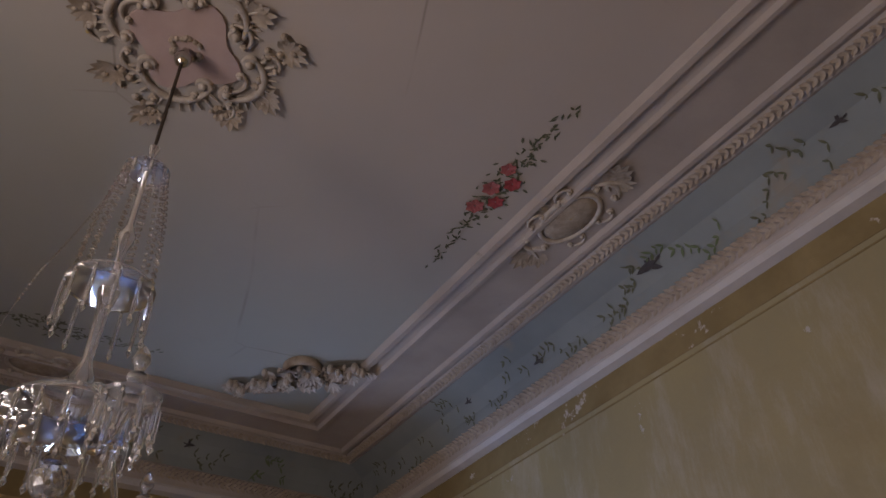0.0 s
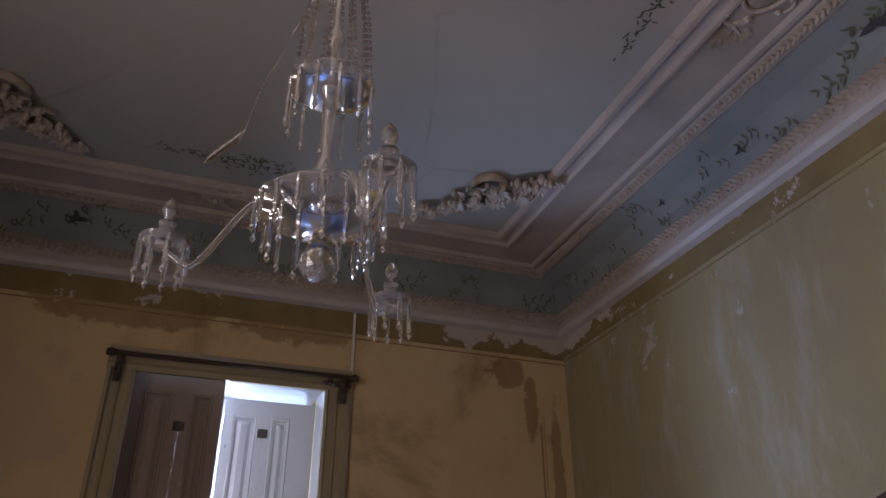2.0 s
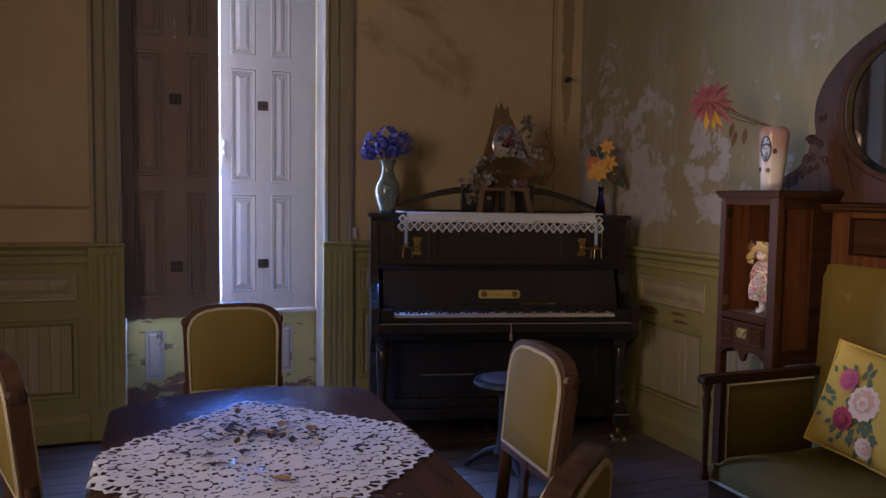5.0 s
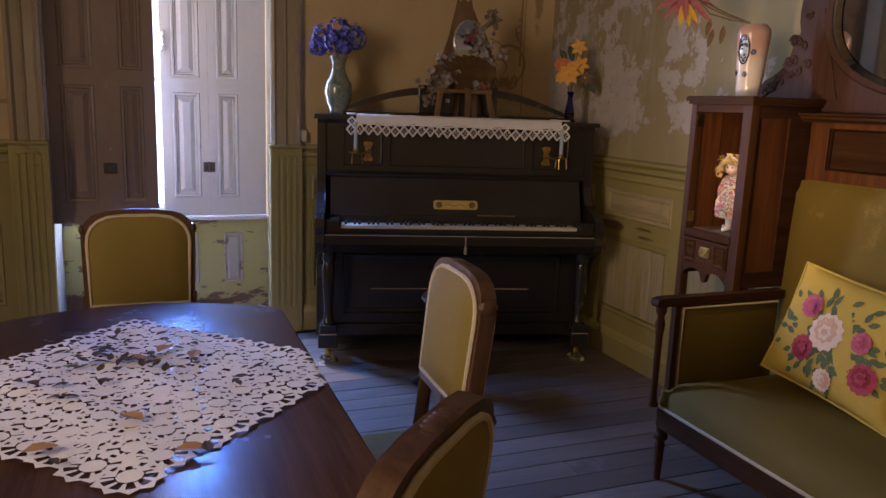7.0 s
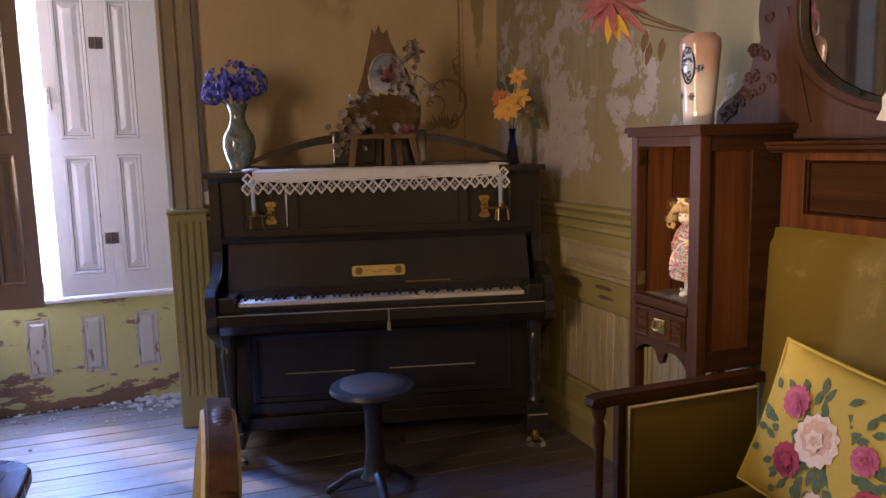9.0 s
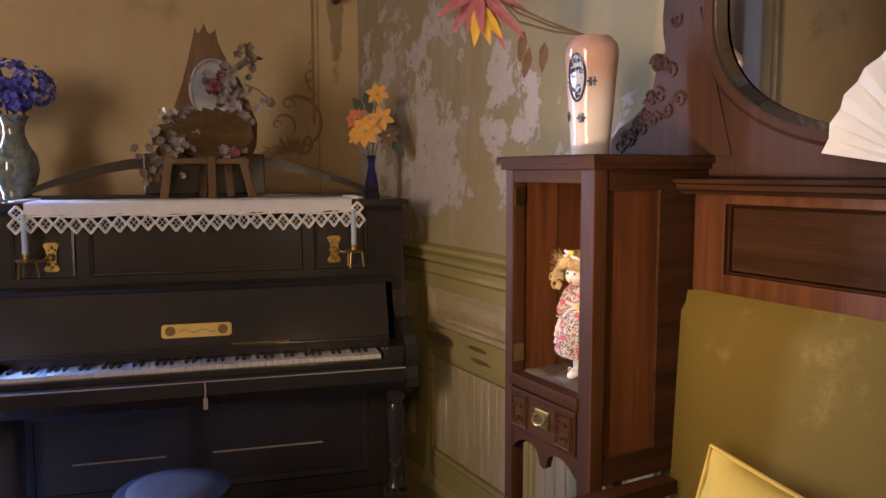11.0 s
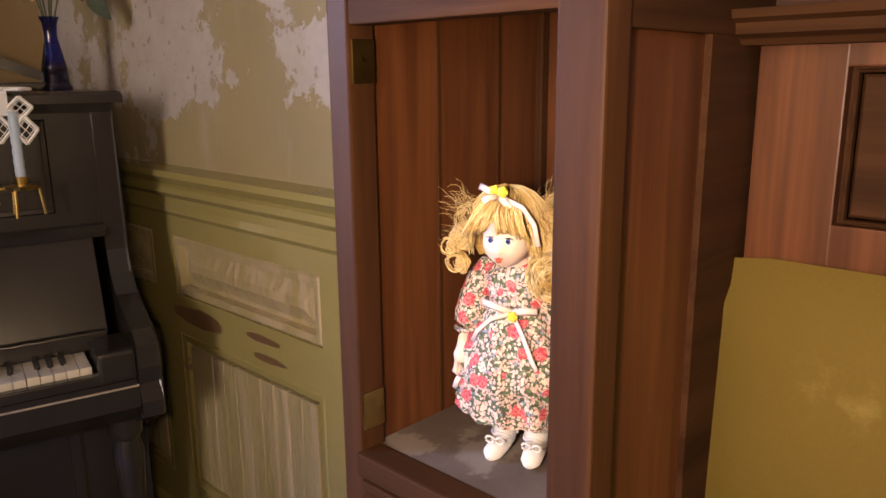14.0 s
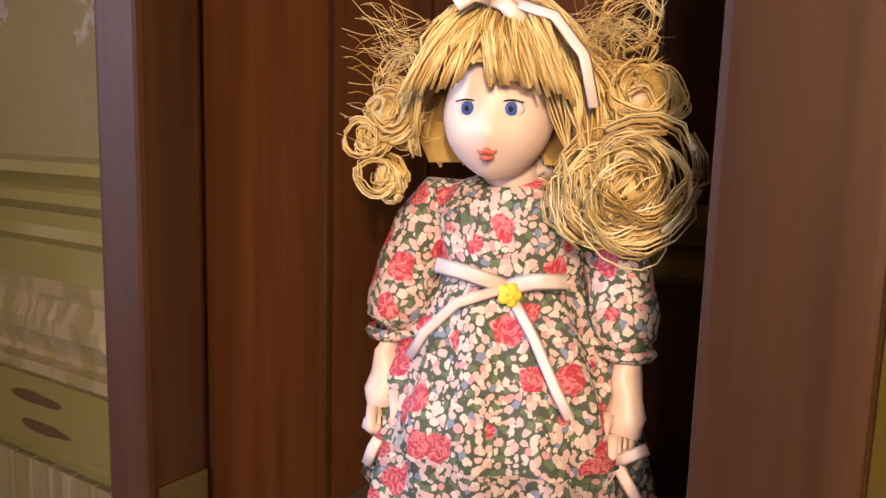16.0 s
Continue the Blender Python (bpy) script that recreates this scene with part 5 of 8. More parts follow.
    for xx, yy in ((1.855, sy1 - 0.012), (1.855, sy0 + 0.02), (2.40, sy0 + 0.02), (2.38, sy1 - 0.02)):
        b = lathe(B(), [(0.0, 0), (0.012, 0), (0.014, 0.03), (0.019, 0.14), (0.013, 0.15), (0.026, 0.162), (0.026, 0.175), (0.018, 0.185), (0.022, 0.21)], 12, pose(xx, yy, 0))
        part("leg", b, MAHOGANY, root, smooth=45)

    # shelf over the back with a moulded front edge
    b = B()
    prof = [(0.0, 0.0), (0.10, 0.0), (0.108, 0.006), (0.118, 0.010), (0.120, 0.020), (0.130, 0.024), (0.132, 0.032), (0.0, 0.034)]
    moulding(b, prof, (2.50, sy0, 1.326), (2.50, y0 + 0.018, 1.326), (-1, 0, 0))
    part("shelf", b, MAHOGANY_Y, root)

    # mirror frame: flat carved board with an oval opening
    mc, mz = 2.03, 1.735
    def oval(a, h, p, n=72):
        out = []
        for k in range(n):
            t = 2 * math.pi * k / n
            c, s = math.cos(t), math.sin(t)
            out.append((mc + a * math.copysign(abs(c) ** (2 / p), c), mz + h * math.copysign(abs(s) ** (2 / p), s)))
        return out
    inner = oval(0.635, 0.32, 2.5)
    n = len(inner)
    outer = []
    for k, (y, z) in enumerate(oval(0.785, 0.40, 2.05)):
        if z < 1.50:
            z = max(1.36, z - (1.50 - z) * 0.6)
        outer.append((y, max(z, 1.362)))
    b = B()
    lay = [[b.verts.new((x, y, z)) for y, z in ring] for x, ring in ((2.472, inner), (2.466, [(mc + (y - mc) * 1.03, mz + (z - mz) * 1.05) for y, z in inner]), (2.478, [(mc + (y - mc) * 1.05, mz + (z - mz) * 1.08) for y, z in inner]), (2.476, outer), (2.505, outer), (2.505, inner))]
    for a, c in zip(lay, lay[1:] + lay[:1]):
        for k in range(n):
            b.faces.new((a[k], a[(k + 1) % n], c[(k + 1) % n], c[k]))
    bmesh.ops.recalc_face_normals(b, faces=b.faces)
    fr = part("mirror_frame", b, CARVED, root, "dark mahogany oval mirror frame")
    b = B()
    b.faces.new([b.verts.new((2.492, y, z)) for y, z in inner])
    bmesh.ops.recalc_face_normals(b, faces=b.faces)
    part("mirror_glass", b, MIRROR, root, "old spotted mirror glass")
    b = B()
    la = [[b.verts.new((x, mc + (y - mc) * f, mz + (z - mz) * f)) for y, z in inner] for x, f in ((2.482, 1.0), (2.488, 0.955))]
    for k in range(n):
        b.faces.new((la[0][k], la[0][(k + 1) % n], la[1][(k + 1) % n], la[1][k]))
    part("mirror_bevel", b, MIRROR, root, "bevelled mirror edge")
    # carved bracket between cabinet top and mirror frame, with a scroll knob
    for s in (1, -1):
        def yy(v):
            return v if s == 1 else 2 * mc - v
        poly = [(2.985, 1.41), (2.985, 1.455), (2.955, 1.485), (2.915, 1.50), (2.87, 1.53), (2.84, 1.575), (2.83, 1.61), (2.845, 1.625), (2.842, 1.645), (2.825, 1.655), (2.805, 1.648), (2.795, 1.68), (2.79, 1.74), (2.70, 1.74), (2.60, 1.41)]
        b = B()
        prism(b, [(yy(y), z) for y, z in poly], Matrix(((0, 0, -1, 2.505), (1, 0, 0, 0), (0, 1, 0, 0), (0, 0, 0, 1))), 0.032)
        bmesh.ops.recalc_face_normals(b, faces=b.faces)
        br = part("bracket", b, CARVED, root, "carved scroll bracket")
        b = B()
        random.seed(11)
        tube(b, spiral((2.473, yy(2.826), 1.632), 0.020, 0.006, 0, 1.4, 18, (0, 1, 0), (0, 0, 1)), 0.007, 6)
        for k in range(16):
            f = k / 15
            c = (2.472, yy(2.95 - 0.20 * f), 1.44 + 0.10 * f + 0.22 * f * f * (k % 3) / 2)
            tube(b, spiral(c, 0.020, 0.005, random.uniform(0, 6), random.choice((-1, 1)) * 1.1, 12, (0, 1, 0), (0, 0, 1)), 0.0045, 5)
            leaf(b, c, (0, random.uniform(-1, 1), random.uniform(-1, 1)), (-1, 0, 0), 0.035, 0.014)
        dust(part("carving", b, CARVED, br, smooth=60))
    b = B()
    box(b, 2.38, 2.50, 2.665, 2.70, 1.36, 1.409, 0.003)
    part("step_block", b, MAHOGANY_Y, root)
    for ya, yb in ((2.44, 2.70), (2 * mc - 2.70, 2 * mc - 2.44)):
        part("spandrel_board", box(B(), 2.4785, 2.505, ya, yb, 1.361, 1.452, 0.003), CARVED, root)
    return root


wood_dusty = plain("dusty_shelf", (0.075, 0.05, 0.04), (0.15, 0.12, 0.105), 9, 0.7, bump=0.1, wear=(0.20, 0.17, 0.15), wear_amount=0.56)
seats()


# ---- embroidered cushion ----
def petals(b, c, ax, ay, nz, r, count, rings, lift=0.004):
    """A rose: rings of cupped petals on a plane."""
    c, ax, ay, nz = Vector(c), Vector(ax), Vector(ay), Vector(nz)
    for q in range(rings):
        rr = r * (1 - q / rings)
        for k in range(count):
            a = 2 * math.pi * (k + 0.5 * q) / count
            d = ax * math.cos(a) + ay * math.sin(a)
            leaf(b, c + d * (rr * 0.15) + nz * (lift * q / rings), d, nz, rr * 0.9, rr * 0.95, -0.12)


PINK = plain("faded_pink_silk", (0.42, 0.055, 0.10), (0.54, 0.14, 0.19), 60, 0.8, bump=0.2)
CREAM = plain("cream_silk", (0.66, 0.48, 0.36), (0.74, 0.58, 0.45), 60, 0.8, bump=0.2)
CRIMSON = plain("crimson_silk", (0.36, 0.03, 0.05), (0.48, 0.06, 0.09), 60, 0.8, bump=0.2)
LEAFGREEN = plain("green_silk", (0.045, 0.075, 0.03), (0.10, 0.13, 0.05), 60, 0.8, bump=0.2)
GOLD_SATIN = velvet("gold_satin", (0.46, 0.31, 0.055), (0.54, 0.38, 0.085), (0.66, 0.52, 0.18))

DEEP = {PINK: plain("deep_pink_silk", (0.36, 0.04, 0.11), (0.44, 0.09, 0.16), 60, 0.8), CREAM: plain("peach_silk", (0.58, 0.33, 0.22), (0.64, 0.40, 0.28), 60, 0.8), CRIMSON: plain("dark_crimson_silk", (0.20, 0.012, 0.03), (0.28, 0.03, 0.05), 60, 0.8)}
CW, CH = 0.53, 0.40
cushion = thing("cushion", frame_m((2.215, 2.215, 0.628), (-0.02, -1.0, -0.045), (0.30, -0.06, 0.95)) @ pose(0, 0, 0, 0, 0, -2), "gold cushion embroidered with roses, leaning on the settee back", "cushion")


def cushion_z(x, y):
    fx, fy = 2 * x / CW, 2 * y / CH
    return 0.062 * max(0.0, (1 - abs(fx) ** 3.2)) ** 0.6 * max(0.0, (1 - abs(fy) ** 3.2)) ** 0.6


b = B()
n = 22
for side in (1, -1):
    g = []
    for i in range(n + 1):
        for j in range(n + 1):
            fx, fy = -1 + 2 * i / n, -1 + 2 * j / n
            px, py = fx * CW / 2 * (1 - 0.05 * (1 - fy * fy) * (abs(fx) > 0.99)), fy * CH / 2
            pinch = 1 - 0.045 * (1 - (fx * fy) ** 2)
            zz = side * (cushion_z(fx * CW / 2, fy * CH / 2) + 0.003 * math.sin(9 * fx + 3 * fy) * (1 - abs(fx)) * (1 - abs(fy)) * 2)
            g.append(b.verts.new((px * pinch, py * pinch, zz)))
    for i in range(n):
        for j in range(n):
            a = i * (n + 1) + j
            q = (g[a], g[a + n + 1], g[a + n + 2], g[a + 1])
            b.faces.new(q if side == 1 else q[::-1])
bmesh.ops.remove_doubles(b, verts=b.verts, dist=0.0008)
part("cover", b, GOLD_SATIN, cushion, smooth=80)
edge = []
for fx, fy, dx, dy in ((-1, -1, 1, 0), (1, -1, 0, 1), (1, 1, -1, 0), (-1, 1, 0, -1)):
    for k in range(8):
        x, y = fx + dx * 2 * k / 8, fy + dy * 2 * k / 8
        p = 1 - 0.045 * (1 - (x * y) ** 2)
        edge.append((x * CW / 2 * p, y * CH / 2 * p, 0))
part("piping", tube(B(), edge, 0.005, 6, closed=True), GOLD_SATIN, cushion)
random.seed(5)
for nm, mt, spots in (("embroidered_rose", PINK, [(-0.115, 0.075, 0.044), (0.10, 0.025, 0.036)]), ("embroidered_rose", CREAM, [(-0.025, 0.010, 0.066), (0.025, -0.135, 0.038)]), ("embroidered_rose", CRIMSON, [(-0.085, -0.075, 0.046), (0.15, -0.075, 0.050)])):
    for x, y, r in spots:
        for rr, cnt, rn, up, m2 in ((r * 0.95, 13, 3, 0.0015, mt), (r * 0.66, 9, 2, 0.004, DEEP[mt]), (r * 0.40, 6, 2, 0.008, mt), (r * 0.20, 5, 1, 0.011, DEEP[mt])):
            b = B()
            petals(b, (x + random.gauss(0, 0.003), y + random.gauss(0, 0.003), cushion_z(x, y) + 0.001), (1, 0, 0), (0, 1, 0), (0, 0, 1), rr, cnt, rn)
            for v in b.verts:
                v.co.z = cushion_z(v.co.x, v.co.y) + up + max(0, v.co.z - cushion_z(x, y)) * 0.6
            tagged(part(nm, b, m2, cushion), kind="stuff")
b = B()
for k in range(120):
    x, y = max(-0.19, min(0.20, random.gauss(0.0, 0.085))), max(-0.15, min(0.12, random.gauss(-0.02, 0.065)))
    a = math.atan2(y + 0.01, x + 0.02) + random.uniform(-0.6, 0.6)
    leaf(b, (x, y, 0), (math.cos(a), math.sin(a), 0), (0, 0, 1), random.uniform(0.028, 0.050), 0.021)
for v in b.verts:
    v.co.z = cushion_z(v.co.x, v.co.y) + 0.001
part("embroidered_leaves", b, LEAFGREEN, cushion)


# ---- chandelier ----
def drop(b, p, length, r, seg=5):
    """A cut pendant: bead, slender prism, pointed end."""
    x, y, z = p
    lathe(b, [(0.0, z), (r * 0.5, z - 0.003), (r * 0.6, z - 0.006), (r * 0.25, z - 0.009)], seg, pose(x, y, 0))
    lathe(b, [(r * 0.35, z - 0.009), (r * 0.75, z - 0.016), (r * 0.75, z - length * 0.72), (r * 0.35, z - length * 0.78), (r * 1.05, z - length * 0.88), (0.0, z - length)], seg, pose(x, y, 0))
    return b


STRAND = clear_glass("dusty_glass_beads", (0.80, 0.74, 0.70), 0.12, 1.45)


def chandelier():
    ch = thing("chandelier", pose(CX, CY, 0), "cut crystal chandelier with three curved arms, dusty", "chandelier")
    b = ball(B(), (0, 0, 4.005), 0.032, 16)
    tube(b, [(0, 0, 4.06), (0, 0, 4.0)], 0.012, 10)
    part("ceiling_knob", b, CHROME, ch, smooth=60)
    part("rod", tube(B(), [(0, 0, 3.99), (0, 0, 3.60)], 0.006, 8), IRON, ch)
    b = lathe(B(), [(0.0, 3.68), (0.018, 3.665), (0.01, 3.64), (0.022, 3.615), (0.055, 3.60), (0.07, 3.585), (0.03, 3.575), (0.0, 3.575)], 20)
    part("crown", b, CRYSTAL, ch, smooth=40)
    for k in range(8):
        a = 2 * math.pi * k / 8
        drop(bm_top := B(), (0.066 * math.cos(a), 0.066 * math.sin(a), 3.585), 0.07, 0.008)
        part("pendant", bm_top, CRYSTAL, ch)
    # bead strands falling from the crown to the middle ring
    for k in range(12):
        a = 2 * math.pi * k / 12 + 0.2
        b = B()
        for i in range(20):
            f = i / 19
            r = 0.062 + 0.022 * math.sin(f * math.pi) + 0.045 * f * f
            ball(b, (r * math.cos(a), r * math.sin(a), 3.58 - 0.55 * f), 0.0075, 6)
        dust(part("bead_strand", b, STRAND, ch, "dusty string of glass beads"))
    part("stem", lathe(B(), [(0.008, 3.60), (0.010, 3.30), (0.028, 3.24), (0.012, 3.18), (0.010, 3.03), (0.03, 3.01), (0.018, 2.96), (0.014, 2.80), (0.032, 2.74), (0.02, 2.69), (0.02, 2.62)], 16), CRYSTAL, ch, smooth=50)
    b = lathe(B(), [(0.03, 3.03), (0.09, 3.02), (0.118, 3.03), (0.121, 3.022), (0.09, 3.008), (0.03, 3.012)], 24)
    part("upper_dish", b, CRYSTAL, ch, smooth=40)
    for k in range(12):
        a = 2 * math.pi * k / 12
        part("pendant", drop(B(), (0.116 * math.cos(a), 0.116 * math.sin(a), 3.02), 0.135, 0.0085), CRYSTAL, ch)
    # large dish with two tiers of drops
    b = B()
    prof = [(0.02, 2.66), (0.07, 2.668), (0.13, 2.655), (0.165, 2.62), (0.17, 2.61), (0.162, 2.605), (0.12, 2.57), (0.06, 2.545), (0.0, 2.54)]
    lathe(b, prof, 28)
    part("main_dish", b, CRYSTAL, ch, smooth=30)
    for k in range(18):
        a = 2 * math.pi * k / 18
        part("pendant", drop(B(), (0.166 * math.cos(a), 0.166 * math.sin(a), 2.612), 0.10, 0.008), CRYSTAL, ch)
    for k in range(14):
        a = 2 * math.pi * k / 14 + 0.1
        part("pendant", drop(B(), (0.125 * math.cos(a), 0.125 * math.sin(a), 2.575), 0.12, 0.0085), CRYSTAL, ch)
    b = lathe(B(), [(0.012, 2.545), (0.02, 2.53), (0.02, 2.515), (0.03, 2.505), (0.03, 2.495)], 14)
    part("socket", b, CHROME, ch)
    part("dust_nest", ball(B(), (0.005, 0.0, 2.555), 0.022, 10, (1, 1, 0.6)), IRON, ch)
    b = B()
    bmesh.ops.create_icosphere(b, subdivisions=2, radius=0.046, matrix=Matrix.Translation((0, 0, 2.452)))
    part("crystal_ball", b, CRYSTAL, ch, "faceted crystal ball")
    for deg in (-79, 45, 162):
        a = radians(deg)
        ca, sa = math.cos(a), math.sin(a)
        pts = []
        for k in range(20):
            f = k / 19
            r = 0.10 + 0.28 * f
            z = 2.645 + 0.055 * math.sin(f * math.pi * 0.9) - 0.275 * (0.5 - 0.5 * math.cos(math.pi * min(1, f * 1.15))) + 0.10 * max(0, f - 0.72) / 0.28
            pts.append((r * ca, r * sa, z))
        arm = part("arm", tube(B(), pts, [0.011 - 0.003 * k / 19 for k in range(20)], 8), CRYSTAL, ch, "ribbed curved glass arm", smooth=60)
        ex, ey, ez = pts[-1]
        b = lathe(B(), [(0.0, ez - 0.01), (0.016, ez), (0.03, ez + 0.012), (0.058, ez + 0.018), (0.062, ez + 0.026), (0.03, ez + 0.024), (0.018, ez + 0.03), (0.022, ez + 0.075), (0.012, ez + 0.08)], 18, pose(ex, ey, 0))
        part("candle_cup", b, CRYSTAL, arm, smooth=40)
        b = lathe(B(), [(0.010, ez + 0.08), (0.012, ez + 0.095), (0.02, ez + 0.11), (0.016, ez + 0.13), (0.005, ez + 0.15), (0.0, ez + 0.155)], 12, pose(ex, ey, 0))
        part("bulb", b, CRYSTAL, arm, smooth=60)
        for k in range(9):
            t = 2 * math.pi * k / 9
            part("pendant", drop(B(), (ex + 0.058 * math.cos(t), ey + 0.058 * math.sin(t), ez + 0.022), 0.115, 0.0085), CRYSTAL, arm)
    # a broken strand hanging out to one side, with a prism at its end
    b = B()
    for i in range(44):
        f = i / 43
        ball(b, (-0.065 - 0.135 * f ** 1.2, 0.02 * f, 3.52 - 0.58 * f), 0.0042, 6)
    tube(b, [(-0.20, 0.02, 2.94), (-0.215, 0.02, 2.86)], 0.0012, 5)
    tube(b, [(-0.215, 0.02, 2.86), (-0.23, 0.02, 2.82), (-0.285, 0.02, 2.735), (-0.30, 0.02, 2.715)], [0.003, 0.010, 0.010, 0.002], 6)
    dust(part("loose_strand", b, STRAND, ch, "broken string of dusty glass beads"))
    # the true hanging heights of crown, dishes and ball
    levels = [(2.30, 2.248), (2.452, 2.40), (2.61, 2.557), (2.885, 2.79), (3.02, 2.955), (3.60, 3.43), (3.99, 3.99), (4.10, 4.10)]

    def hang(z):
        for (a, u), (b, v) in zip(levels, levels[1:]):
            if z <= b:
                return u + (v - u) * (z - a) / (b - a)
        return z
    for o in ch.children_recursive:
        for v in o.data.vertices:
            v.co.z = hang(v.co.z)
    return ch


chandelier()


# ---- plaster ornament ----
def acanthus(b, c, d, n, size, count=5, spread=1.6):
    d, n = Vector(d).normalized(), Vector(n).normalized()
    s = d.cross(n)
    for k in range(count):
        a = spread * (k / (count - 1) - 0.5) if count > 1 else 0
        dd = d * math.cos(a) + s * math.sin(a)
        leaf(b, c, dd, n, size * (1 - 0.35 * abs(a)), size * 0.42, -0.25)
    return b


def c_scroll(b, c, r, a0, turn, th, ax, ay, n, flute=True):
    """A rococo C: a thick arc that curls in at both ends, with flutes on its outer side."""
    ax, ay, n = Vector(ax), Vector(ay), Vector(n)
    c = Vector(c)
    k = 26
    mid = [c + (ax * math.cos(a0 + turn * i / k) + ay * math.sin(a0 + turn * i / k)) * r + n * 0.010 for i in range(k + 1)]
    tube(b, mid, [th * (0.6 + 0.4 * math.sin(math.pi * i / k)) for i in range(k + 1)], 7, 1.0, n)
    for e, sg in ((0, -1), (k, 1)):
        p = mid[e]
        rad = (p - c - n * 0.010).normalized()
        cc = p - rad * r * 0.22
        a = math.atan2(rad.dot(ay), rad.dot(ax))
        tube(b, spiral(cc + n * 0.002, r * 0.22, r * 0.05, a, sg * (1 if turn > 0 else -1) * 1.25, 20, ax, ay), [th * (0.9 - 0.5 * i / 19) for i in range(20)], 6, 1.0, n)
        ball(b, cc + n * 0.012, th * 1.1, 8)
    if flute:
        for i in range(2, k - 1, 2):
            a = a0 + turn * i / k
            d = ax * math.cos(a) + ay * math.sin(a)
            tube(b, [c + d * (r * 1.08) + n * 0.004, c + d * (r * 1.42) + n * 0.010], [th * 0.55, th * 0.25], 5)
    return b


ZP = ZC + 0.029
ros = thing("ceiling_rosette", pose(CX, CY, ZP), "rococo plaster ceiling rosette with gilded scrolls and pink ground", "rosette")
DN = (0, 0, -1)
poly = []
for k in range(40):
    t = 2 * math.pi * k / 40
    r = 0.185 + 0.035 * math.cos(4 * t + 0.6)
    poly.append((r * math.cos(t), r * math.sin(t)))
part("ground", prism(B(), poly, frame_m((0, 0, 0), (1, 0, 0), (0, -1, 0)), 0.010, 0.003), ROSY, ros, "faded pink ground")
b = B()
ax, ay = (1, 0, 0), (0, 1, 0)
for k, (a0, tr, rr, off, ang) in enumerate(((0.6, 2.9, 0.135, 0.12, 88), (2.9, 2.7, 0.12, 0.17, 190), (4.4, 2.9, 0.12, 0.17, 285), (-0.9, 2.6, 0.12, 0.19, 8))):
    c_scroll(b, (off * math.cos(radians(ang)), off * math.sin(radians(ang)), 0), rr, radians(ang) - tr / 2, tr, 0.016, ax, ay, DN)
for k in range(6):
    a = radians(60 * k + 15)
    c_scroll(b, (0.20 * math.cos(a), 0.20 * math.sin(a), 0), 0.055, a - 1.3, 2.6, 0.010, ax, ay, DN, False)
    c_scroll(b, (0.30 * math.cos(a + 0.5), 0.30 * math.sin(a + 0.5), 0), 0.045, a + 1.0, -2.4, 0.009, ax, ay, DN, False)
dust(part("scroll", b, GILT_PLASTER, ros, "gilded plaster C-scrolls", smooth=60))
b = B()
random.seed(3)
for ang, r in ((40, 0.31), (330, 0.36), (215, 0.30), (130, 0.31), (250, 0.34), (95, 0.36), (175, 0.33), (300, 0.30), (10, 0.33)):
    c = (r * math.cos(radians(ang)), r * math.sin(radians(ang)), -0.006)
    acanthus(b, c, (math.cos(radians(ang + 25)), math.sin(radians(ang + 25)), 0), DN, 0.10, 5)
    acanthus(b, c, (math.cos(radians(ang - 60)), math.sin(radians(ang - 60)), 0), DN, 0.075, 4)
    for k in range(7):
        ball(b, (c[0] + random.uniform(-0.06, 0.06), c[1] + random.uniform(-0.06, 0.06), -0.010), random.uniform(0.008, 0.016), 7)
for k in range(26):
    a = 0.22 * k
    ball(b, (0.05 * math.cos(a) + 0.01 * math.sin(5 * a), 0.05 * math.sin(a), -0.012), 0.012, 7)
dust(part("foliage", b, DARK_RELIEF, ros, "plaster leaves"))


def corner_relief(sx, sy):
    """A cluster of scrolls and leaves across one corner of the ceiling field."""
    x, y = CX + sx * 1.335, CY + sy * 1.96
    o = thing("corner_relief", pose(x, y, ZP) @ Matrix.Diagonal((1.22, 1.22, 1.9, 1)), "plaster scroll and leaf relief in a ceiling corner", "plaster relief", "ceiling corner reliefs")
    t = Vector((sx * 0.72, -sy * 0.69, 0)).normalized()
    u = Vector((sx * 0.69, sy * 0.72, 0)).normalized()
    b = B()
    c_scroll(b, t * 0.05 - u * 0.06, 0.085, math.pi * 0.9, 3.6, 0.018, t, u, DN, False)
    c_scroll(b, t * -0.16 + u * 0.02, 0.075, math.pi * 0.2, 2.6, 0.015, t, u, DN, False)
    c_scroll(b, t * 0.20 + u * 0.03, 0.06, math.pi * 0.3, 2.6, 0.014, t, u, DN, False)
    tube(b, [t * (-0.34 + 0.68 * k / 15) + u * (0.04 + 0.03 * math.sin(k * 0.9)) + Vector((0, 0, -0.006)) for k in range(16)], [0.004 + 0.006 * math.sin(math.pi * k / 15) for k in range(16)], 7)
    part("scroll", b, DARK_RELIEF, o, smooth=60)
    b = B()
    random.seed(int(20 + sx * 3 + sy))
    for k in range(44):
        f = -0.36 + 0.72 * k / 43
        c = t * f + u * random.uniform(-0.10, 0.07) * (1.15 - 2.2 * abs(f)) + Vector((0, 0, random.uniform(-0.03, -0.006)))
        acanthus(b, c, t * random.uniform(-1, 1) + u * random.uniform(-0.3, 1), DN, random.uniform(0.07, 0.11) * (1 - abs(f)), 5)
        ball(b, c + Vector((0, 0, -0.006)), random.uniform(0.010, 0.02), 7)
    dust(part("foliage", b, GILT_PLASTER, o))


for sx in (-1, 1):
    for sy in (-1, 1):
        corner_relief(sx, sy)


